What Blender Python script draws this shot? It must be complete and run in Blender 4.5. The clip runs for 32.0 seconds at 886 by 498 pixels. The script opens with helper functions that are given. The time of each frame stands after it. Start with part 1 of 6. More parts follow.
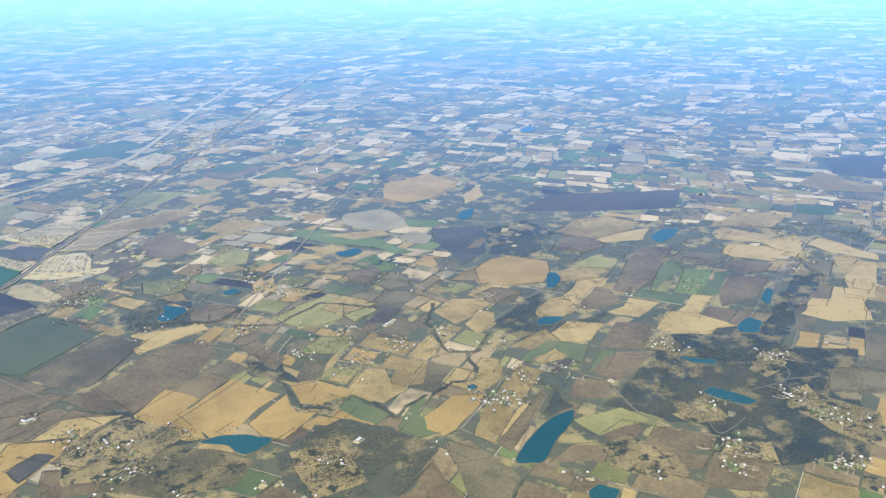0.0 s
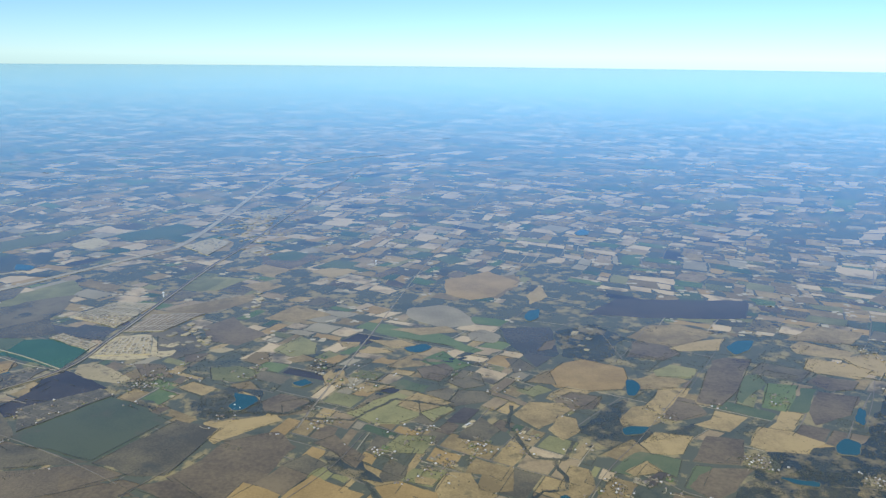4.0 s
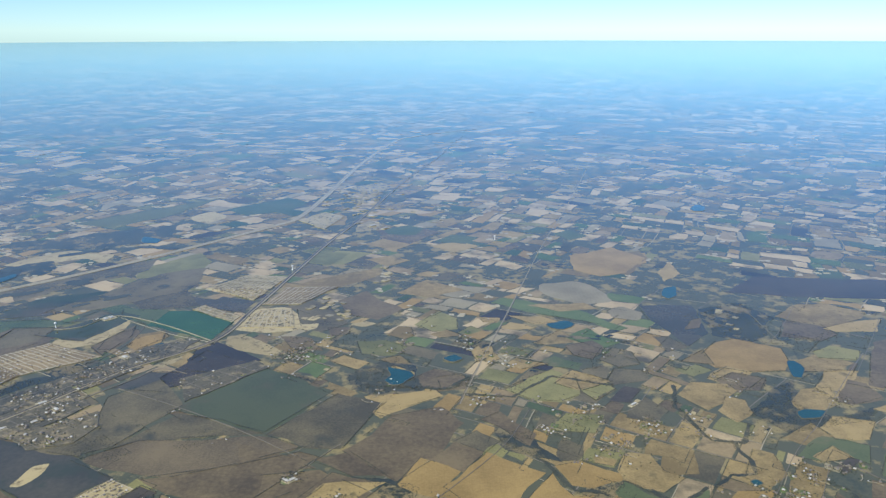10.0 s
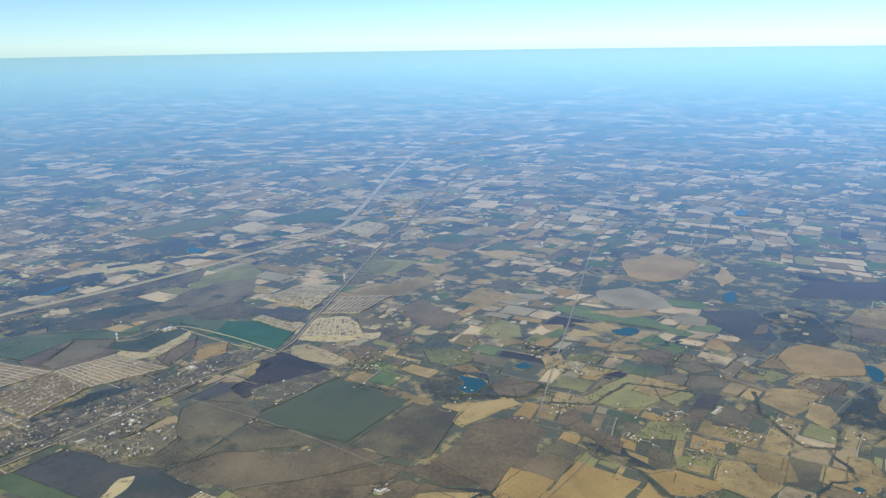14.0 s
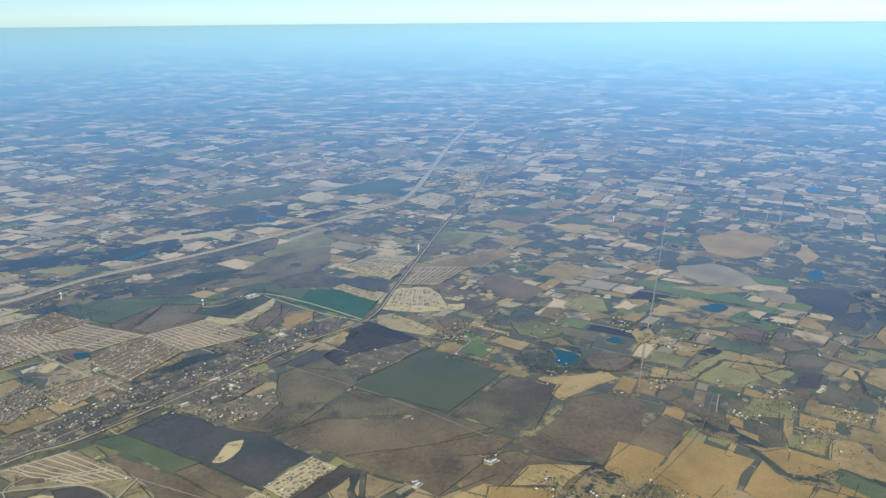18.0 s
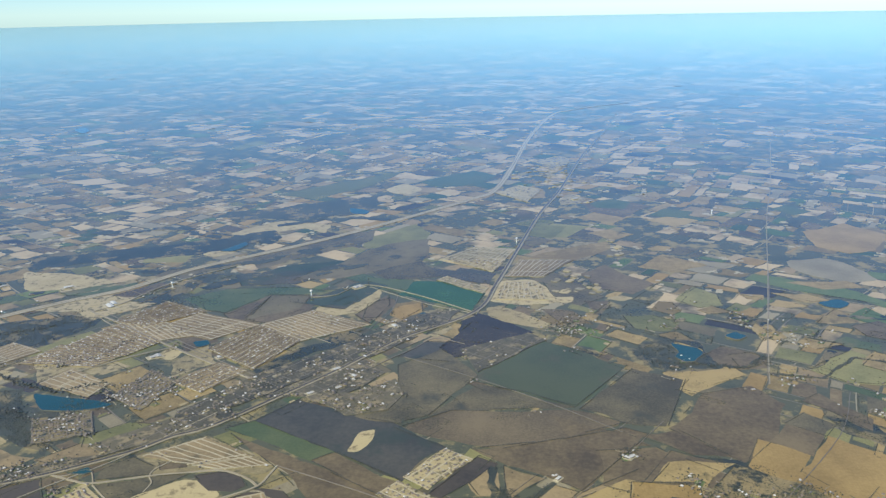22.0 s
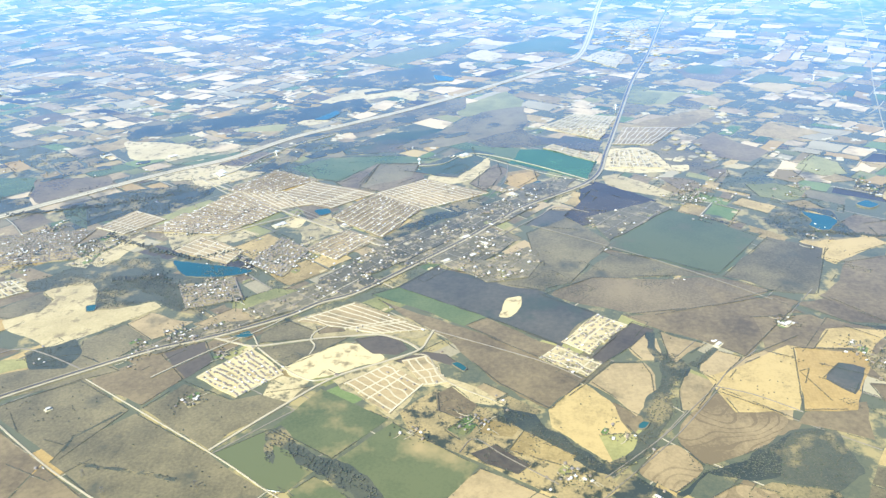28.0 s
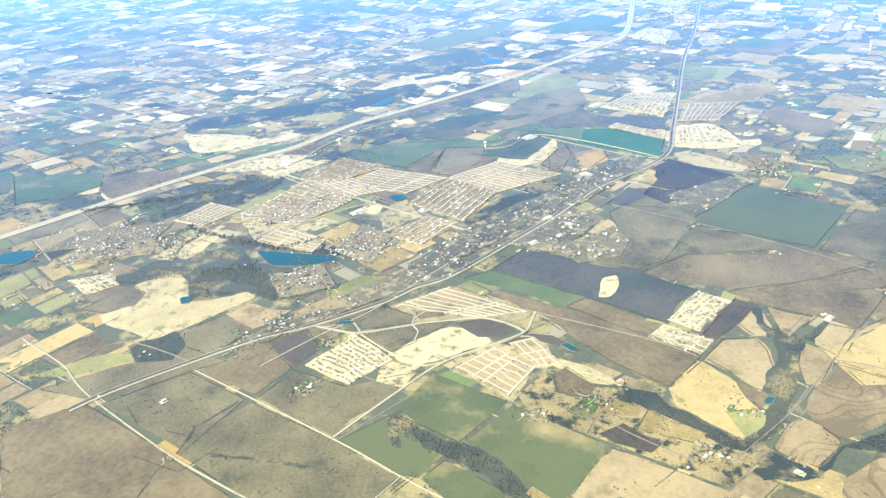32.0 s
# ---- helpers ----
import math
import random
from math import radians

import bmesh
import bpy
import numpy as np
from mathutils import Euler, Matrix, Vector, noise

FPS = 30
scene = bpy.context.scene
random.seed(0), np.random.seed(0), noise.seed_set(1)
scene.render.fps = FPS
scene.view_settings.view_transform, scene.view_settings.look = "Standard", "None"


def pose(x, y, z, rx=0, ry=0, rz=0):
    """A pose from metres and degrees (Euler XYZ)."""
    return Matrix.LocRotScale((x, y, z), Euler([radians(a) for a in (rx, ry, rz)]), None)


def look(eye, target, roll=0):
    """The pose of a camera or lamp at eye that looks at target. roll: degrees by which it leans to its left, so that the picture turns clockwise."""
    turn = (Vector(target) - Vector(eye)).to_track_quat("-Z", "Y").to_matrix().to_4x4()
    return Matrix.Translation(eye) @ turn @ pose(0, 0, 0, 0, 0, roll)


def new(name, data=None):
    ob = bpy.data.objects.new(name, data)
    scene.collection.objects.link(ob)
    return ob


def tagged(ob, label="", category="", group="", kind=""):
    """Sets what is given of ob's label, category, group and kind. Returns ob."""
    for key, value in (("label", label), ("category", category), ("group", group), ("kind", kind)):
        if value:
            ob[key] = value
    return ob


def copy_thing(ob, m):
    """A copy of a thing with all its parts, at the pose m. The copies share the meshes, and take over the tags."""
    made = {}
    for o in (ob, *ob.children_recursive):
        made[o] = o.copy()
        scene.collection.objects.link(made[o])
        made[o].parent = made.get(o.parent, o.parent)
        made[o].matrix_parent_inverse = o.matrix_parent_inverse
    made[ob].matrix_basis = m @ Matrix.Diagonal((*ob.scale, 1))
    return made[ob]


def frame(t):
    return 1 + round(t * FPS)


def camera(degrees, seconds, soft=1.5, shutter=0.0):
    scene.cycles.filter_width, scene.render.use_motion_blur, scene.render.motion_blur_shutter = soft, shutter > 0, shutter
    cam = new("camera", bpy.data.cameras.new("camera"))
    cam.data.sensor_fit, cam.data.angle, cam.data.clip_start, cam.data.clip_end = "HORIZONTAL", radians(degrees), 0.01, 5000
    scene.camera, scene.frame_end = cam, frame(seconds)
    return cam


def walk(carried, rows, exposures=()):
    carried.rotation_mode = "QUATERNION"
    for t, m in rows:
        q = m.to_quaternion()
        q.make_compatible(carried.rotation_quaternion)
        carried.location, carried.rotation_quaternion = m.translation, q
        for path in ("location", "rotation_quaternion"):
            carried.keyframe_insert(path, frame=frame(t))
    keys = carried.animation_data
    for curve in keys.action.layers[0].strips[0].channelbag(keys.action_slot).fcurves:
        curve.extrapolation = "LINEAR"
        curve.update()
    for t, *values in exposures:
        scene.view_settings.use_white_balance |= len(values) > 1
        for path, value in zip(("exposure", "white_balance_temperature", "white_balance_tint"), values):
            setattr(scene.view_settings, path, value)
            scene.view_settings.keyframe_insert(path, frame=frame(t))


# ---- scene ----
cam = camera(56.45, 32.0, soft=1.4)
walk(cam, [
    (0.0, pose(37.473, -8.401, 62.130, 70.049, 1.827, -6.628)),
    (0.5, pose(36.014, -7.928, 62.080, 71.231, 1.750, -6.494)),
    (1.0, pose(34.556, -7.467, 62.026, 72.586, 1.467, -6.291)),
    (1.5, pose(33.101, -7.018, 61.969, 74.047, 1.553, -6.115)),
    (2.0, pose(31.647, -6.583, 61.908, 75.418, 1.222, -5.955)),
    (2.5, pose(30.195, -6.159, 61.844, 76.374, 0.791, -5.490)),
    (4.5, pose(24.401, -4.590, 61.560, 77.020, -0.767, -4.481)),
    (5.0, pose(22.956, -4.227, 61.483, 77.277, -0.458, -4.070)),
    (5.5, pose(21.512, -3.877, 61.403, 77.120, -0.254, -3.561)),
    (6.0, pose(20.070, -3.539, 61.320, 76.875, -0.091, -3.078)),
    (6.5, pose(18.630, -3.212, 61.236, 76.575, -0.144, -2.550)),
    (7.0, pose(17.190, -2.898, 61.149, 75.892, -0.095, -2.245)),
    (7.5, pose(15.752, -2.594, 61.061, 75.371, -0.100, -2.028)),
    (8.0, pose(14.315, -2.303, 60.971, 75.323, -0.139, -1.601)),
    (8.5, pose(12.879, -2.022, 60.879, 75.323, -0.110, -1.011)),
    (9.0, pose(11.444, -1.754, 60.786, 75.182, -0.023, -0.523)),
    (9.5, pose(10.010, -1.496, 60.691, 75.081, -0.134, -0.126)),
    (10.0, pose(8.577, -1.249, 60.595, 75.124, 0.109, -0.429)),
    (10.5, pose(7.145, -1.014, 60.498, 75.695, 0.290, -1.281)),
    (11.0, pose(5.714, -0.790, 60.400, 76.314, 0.452, -1.709)),
    (11.5, pose(4.285, -0.576, 60.301, 76.441, 0.516, -1.701)),
    (12.0, pose(2.856, -0.373, 60.201, 76.252, 0.692, -1.138)),
    (12.5, pose(1.427, -0.181, 60.101, 76.075, 0.741, -0.651)),
    (13.0, pose(0.000, 0.000, 60.000, 75.915, 0.929, -0.213)),
    (13.5, pose(-1.427, 0.171, 59.899, 75.918, 0.984, -0.132)),
    (14.0, pose(-2.853, 0.331, 59.797, 75.771, 0.819, -0.001)),
    (14.5, pose(-4.278, 0.481, 59.695, 75.563, 0.818, 0.324)),
    (15.0, pose(-5.702, 0.621, 59.594, 75.497, 0.915, 0.870)),
    (15.5, pose(-7.126, 0.750, 59.492, 75.379, 0.837, 1.337)),
    (17.5, pose(-12.817, 1.168, 59.090, 74.139, 0.473, 1.997)),
    (18.0, pose(-14.238, 1.248, 58.991, 74.007, 0.426, 2.334)),
    (18.5, pose(-15.660, 1.318, 58.892, 73.955, 0.761, 2.900)),
    (19.0, pose(-17.080, 1.378, 58.795, 74.003, 0.922, 3.449)),
    (19.5, pose(-18.501, 1.429, 58.699, 73.992, 1.034, 3.753)),
    (20.0, pose(-19.921, 1.471, 58.604, 73.971, 0.971, 4.115)),
    (20.5, pose(-21.341, 1.503, 58.511, 73.917, 0.702, 4.574)),
    (21.0, pose(-22.761, 1.527, 58.419, 73.941, 0.490, 5.122)),
    (21.5, pose(-24.181, 1.540, 58.329, 73.901, 0.870, 5.589)),
    (22.0, pose(-25.600, 1.545, 58.240, 73.681, 1.098, 6.017)),
    (22.5, pose(-27.020, 1.541, 58.153, 73.102, 1.048, 6.271)),
    (23.0, pose(-28.439, 1.528, 58.069, 72.376, 1.077, 6.498)),
    (23.5, pose(-29.859, 1.507, 57.986, 71.378, 0.946, 6.555)),
    (24.0, pose(-31.279, 1.476, 57.906, 70.451, 0.985, 6.607)),
    (24.5, pose(-32.698, 1.437, 57.828, 69.542, 1.188, 7.047)),
    (25.0, pose(-34.118, 1.390, 57.753, 68.552, 1.354, 7.321)),
    (25.5, pose(-35.538, 1.334, 57.680, 67.458, 1.357, 7.377)),
    (27.5, pose(-41.220, 1.027, 57.418, 65.221, 1.463, 7.731)),
    (28.0, pose(-42.642, 0.930, 57.360, 64.871, 1.850, 7.851)),
    (28.5, pose(-44.064, 0.825, 57.306, 64.550, 2.228, 8.012)),
    (29.0, pose(-45.486, 0.713, 57.255, 64.287, 2.494, 8.293)),
    (29.5, pose(-46.909, 0.592, 57.208, 64.005, 2.863, 8.409)),
    (30.0, pose(-48.332, 0.464, 57.165, 63.956, 3.320, 8.495)),
    (30.5, pose(-49.756, 0.329, 57.125, 64.025, 3.466, 8.438)),
    (31.0, pose(-51.180, 0.186, 57.090, 63.993, 3.585, 8.076)),
    (31.5, pose(-52.605, 0.035, 57.059, 63.941, 3.789, 8.052)),
    (32.0, pose(-54.031, -0.122, 57.032, 63.956, 3.839, 8.011)),
], exposures=((0.0, 0.9, 6400, 6), (1.0, 0.4, 6350, 6), (2.0, 0.08, 6300, 5), (2.6, 0.08, 6300, 5), (4.5, 0.26, 6400, 5), (21.0, 0.26, 6600, 5), (23.0, 0.36, 6750, 4), (24.0, 0.85, 6900, 4), (25.0, 1.04, 6650, 3), (28.0, 1.48, 6350, 2), (32.0, 1.6, 6350, 2)))

# ---- light ----
SUN_UP, SUN_TURN = radians(42), radians(215)
world = bpy.data.worlds.new("sky")
scene.world = world
world.use_nodes = True
wn = world.node_tree.nodes
sky = wn.new("ShaderNodeTexSky")
sky.sky_type, sky.sun_disc = "NISHITA", False
sky.sun_elevation, sky.sun_rotation = SUN_UP, SUN_TURN
sky.altitude, sky.air_density, sky.dust_density, sky.ozone_density = 1000, 0.75, 0.12, 4.0
wn["Background"].inputs["Strength"].default_value = 0.115
clear = wn.new("ShaderNodeMix")
clear.data_type, clear.blend_type = "RGBA", "MULTIPLY"
clear.inputs["Factor"].default_value, clear.inputs["B"].default_value = 1.0, (0.79, 0.935, 1.04, 1)
world.node_tree.links.new(sky.outputs[0], clear.inputs["A"])
world.node_tree.links.new(clear.outputs["Result"], wn["Background"].inputs["Color"])
sun = new("sun", bpy.data.lights.new("sun", "SUN"))
sun.data.energy, sun.data.angle, sun.data.color = 4.4, radians(0.5), (1.0, 0.91, 0.74)
sun_way = Vector((math.sin(SUN_TURN) * math.cos(SUN_UP), math.cos(SUN_TURN) * math.cos(SUN_UP), math.sin(SUN_UP)))
sun.matrix_world = look(sun_way * 200, (0, 0, 0))

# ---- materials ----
# Aerial haze put into every material: density, start, limit, tint and colour split.
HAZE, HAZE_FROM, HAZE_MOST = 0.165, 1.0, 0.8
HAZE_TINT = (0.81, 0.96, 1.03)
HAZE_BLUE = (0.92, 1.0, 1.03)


def mat(name, dark, light, scale=0.6, fine=2.6, rough=0.9, spots=None, stripe=None, spread=0.36, haze_density=HAZE, patchy=None, metal=0.0, bump=0.3, contour=False):
    """A weathered surface: two scales of mottling between two colours, a tone of its own for each object, relief,
    and aerial haze painted on as a glossy, sky-tinted layer that takes over at grazing views."""
    m = bpy.data.materials.new(name)
    m.use_nodes = True
    nt, L = m.node_tree, m.node_tree.links.new
    n = nt.nodes
    bsdf, out = n["Principled BSDF"], n["Material Output"]
    geo = n.new("ShaderNodeNewGeometry")
    info = n.new("ShaderNodeObjectInfo")

    def math_node(op, a, b=None, c=None, clamp=False):
        x = n.new("ShaderNodeMath")
        x.operation, x.use_clamp = op, clamp
        for i, v in enumerate((a, b, c)):
            if v is None:
                continue
            if isinstance(v, (int, float)):
                x.inputs[i].default_value = v
            else:
                L(v, x.inputs[i])
        return x.outputs[0]

    def noise_node(s, detail, seed):
        x = n.new("ShaderNodeTexNoise")
        x.noise_dimensions = "4D"
        x.inputs["Scale"].default_value, x.inputs["Detail"].default_value, x.inputs["W"].default_value = s, detail, seed
        x.inputs["Roughness"].default_value = 0.62
        L(geo.outputs["Position"], x.inputs["Vector"])
        return x.outputs["Fac"]

    big, small = noise_node(scale, 5, 1.3), noise_node(fine, 5, 7.7)
    mix = math_node("MULTIPLY_ADD", math_node("SUBTRACT", big, 0.5), 1.3, 0.5)
    mix = math_node("MULTIPLY_ADD", math_node("SUBTRACT", small, 0.5), 1.5, mix)
    mix = math_node("MULTIPLY_ADD", math_node("SUBTRACT", noise_node(0.085, 4, 13.0), 0.5), 2.3, mix)
    mix = math_node("MULTIPLY_ADD", math_node("SUBTRACT", math_node("ADD", info.outputs["Random"], geo.outputs["Random Per Island"]), 1.0), spread * 2, mix, clamp=True)
    if stripe:
        w = n.new("ShaderNodeTexWave")
        w.inputs["Scale"].default_value, w.inputs["Distortion"].default_value = stripe
        w.inputs["Detail"].default_value, w.inputs["Detail Scale"].default_value = 2.0, 0.25
        L(geo.outputs["Position"], w.inputs["Vector"])
        mix = math_node("MULTIPLY_ADD", math_node("SUBTRACT", w.outputs["Fac"], 0.5), 0.07, mix, clamp=True)
    if contour:
        rings = math_node("FRACT", math_node("MULTIPLY", noise_node(0.055, 2, 4.6), 24.0))
        mix = math_node("MULTIPLY_ADD", math_node("LESS_THAN", rings, 0.22), -0.4, mix, clamp=True)
    ramp = n.new("ShaderNodeMix")
    ramp.data_type = "RGBA"
    ramp.inputs["A"].default_value, ramp.inputs["B"].default_value = (*dark, 1), (*light, 1)
    L(mix, ramp.inputs["Factor"])
    colour = ramp.outputs["Result"]
    if spots:
        tint, size, low, high = spots
        f = n.new("ShaderNodeMapRange")
        f.inputs["From Min"].default_value, f.inputs["From Max"].default_value = low, high
        L(noise_node(size, 5, 21.0), f.inputs["Value"])
        over = n.new("ShaderNodeMix")
        over.data_type = "RGBA"
        over.inputs["B"].default_value = (*tint, 1)
        L(f.outputs["Result"], over.inputs["Factor"])
        L(colour, over.inputs["A"])
        colour = over.outputs["Result"]
    if patchy:
        colour = patchy(n, L, geo, math_node, noise_node, colour)
    L(colour, bsdf.inputs["Base Color"])
    bsdf.inputs["Roughness"].default_value, bsdf.inputs["Metallic"].default_value = rough, metal
    bsdf.inputs["Specular IOR Level"].default_value = 0.2
    if bump:
        bp = n.new("ShaderNodeBump")
        bp.inputs["Strength"].default_value, bp.inputs["Distance"].default_value = bump, 0.05
        L(small, bp.inputs["Height"])
        L(bp.outputs["Normal"], bsdf.inputs["Normal"])
    # Painted haze: a tinted mirror of the sky, thicker as the view flattens.
    if haze_density:
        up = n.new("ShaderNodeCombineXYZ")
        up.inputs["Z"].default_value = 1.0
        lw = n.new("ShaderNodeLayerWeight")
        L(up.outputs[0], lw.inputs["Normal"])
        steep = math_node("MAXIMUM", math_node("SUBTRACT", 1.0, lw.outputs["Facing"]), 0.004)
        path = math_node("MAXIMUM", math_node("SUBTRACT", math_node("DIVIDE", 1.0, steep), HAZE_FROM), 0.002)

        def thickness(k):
            return math_node("MULTIPLY", math_node("SUBTRACT", 1.0, math_node("POWER", 2.718, math_node("MULTIPLY", path, -haze_density * k))), HAZE_MOST)

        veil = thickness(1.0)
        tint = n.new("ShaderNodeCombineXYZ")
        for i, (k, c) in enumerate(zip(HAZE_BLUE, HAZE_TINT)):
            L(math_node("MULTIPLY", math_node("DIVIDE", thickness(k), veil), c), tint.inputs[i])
        haze_sheen = n.new("ShaderNodeBsdfGlossy")
        haze_sheen.inputs["Roughness"].default_value = 0.08
        L(tint.outputs[0], haze_sheen.inputs["Color"])
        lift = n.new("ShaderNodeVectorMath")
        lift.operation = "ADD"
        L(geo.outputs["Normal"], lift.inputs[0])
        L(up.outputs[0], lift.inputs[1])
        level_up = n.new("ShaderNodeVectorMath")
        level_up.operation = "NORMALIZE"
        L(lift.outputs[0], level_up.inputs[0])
        L(level_up.outputs[0], haze_sheen.inputs["Normal"])
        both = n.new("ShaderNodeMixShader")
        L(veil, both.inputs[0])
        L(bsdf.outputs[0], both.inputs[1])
        L(haze_sheen.outputs[0], both.inputs[2])
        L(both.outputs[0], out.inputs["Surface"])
    return m


def far_fields(n, L, geo, math_node, noise_node, colour):
    """Farmland too far off to tell apart: plots of several crops with wooded borders and copses."""
    turn = n.new("ShaderNodeMapping")
    turn.inputs["Rotation"].default_value = (0, 0, radians(-57))
    turn.inputs["Scale"].default_value = (1.0, 0.62, 1.0)
    wob = n.new("ShaderNodeTexNoise")
    wob.inputs["Scale"].default_value, wob.inputs["Detail"].default_value = 0.05, 5
    L(geo.outputs["Position"], wob.inputs["Vector"])
    sway = n.new("ShaderNodeVectorMath")
    sway.operation = "MULTIPLY_ADD"
    sway.inputs[1].default_value = (16, 16, 0)
    L(wob.outputs["Color"], sway.inputs[0])
    L(geo.outputs["Position"], sway.inputs[2])
    L(sway.outputs[0], turn.inputs["Vector"])
    def plots(size, feature):
        v = n.new("ShaderNodeTexVoronoi")
        v.voronoi_dimensions, v.distance, v.feature = "2D", "CHEBYCHEV", feature
        v.inputs["Scale"].default_value, v.inputs["Randomness"].default_value = size, 0.95
        L(turn.outputs[0], v.inputs["Vector"])
        return v

    cells, second = plots(0.04, "F1"), plots(0.04, "F2")
    gap = math_node("SUBTRACT", second.outputs["Distance"], cells.outputs["Distance"])
    ramp = n.new("ShaderNodeValToRGB")
    ramp.color_ramp.interpolation = "CONSTANT"
    stops = [(0.0, (0.08, 0.075, 0.045)), (0.16, (0.20, 0.165, 0.09)), (0.30, (0.38, 0.30, 0.155)), (0.48, (0.085, 0.075, 0.045)),
             (0.58, (0.33, 0.27, 0.15)), (0.72, (0.13, 0.15, 0.065)), (0.80, (0.28, 0.235, 0.13)), (0.93, (0.37, 0.31, 0.19))]
    while len(ramp.color_ramp.elements) < len(stops):
        ramp.color_ramp.elements.new(0.5)
    for e, (p, c) in zip(ramp.color_ramp.elements, stops):
        e.position, e.color = p, (*c, 1)
    sep = n.new("ShaderNodeSeparateColor")
    L(cells.outputs["Color"], sep.inputs[0])
    L(sep.outputs[0], ramp.inputs["Fac"])
    plot = n.new("ShaderNodeMix")
    plot.data_type, plot.blend_type = "RGBA", "MULTIPLY"
    plot.inputs["Factor"].default_value = 0.75
    L(ramp.outputs[0], plot.inputs["A"])
    L(colour, plot.inputs["B"])
    gain = n.new("ShaderNodeMix")
    gain.data_type, gain.blend_type = "RGBA", "MULTIPLY"
    gain.inputs["Factor"].default_value = 1.0
    gain.inputs["B"].default_value = (1.6, 1.6, 1.6, 1)
    L(plot.outputs["Result"], gain.inputs["A"])
    lines = math_node("LESS_THAN", gap, math_node("MULTIPLY_ADD", noise_node(0.05, 4, 3.0), 0.55, -0.13))
    copse = n.new("ShaderNodeMapRange")
    copse.inputs["From Min"].default_value, copse.inputs["From Max"].default_value = 0.525, 0.565
    L(noise_node(0.010, 7, 9.0), copse.inputs["Value"])
    woods = math_node("MAXIMUM", lines, copse.outputs["Result"])
    last = n.new("ShaderNodeMix")
    last.data_type = "RGBA"
    last.inputs["B"].default_value = (0.042, 0.045, 0.028, 1)
    L(woods, last.inputs["Factor"])
    L(gain.outputs["Result"], last.inputs["A"])
    return last.outputs["Result"]


def tone(name, dark, light, **more):
    return mat(name, dark, light, **more)


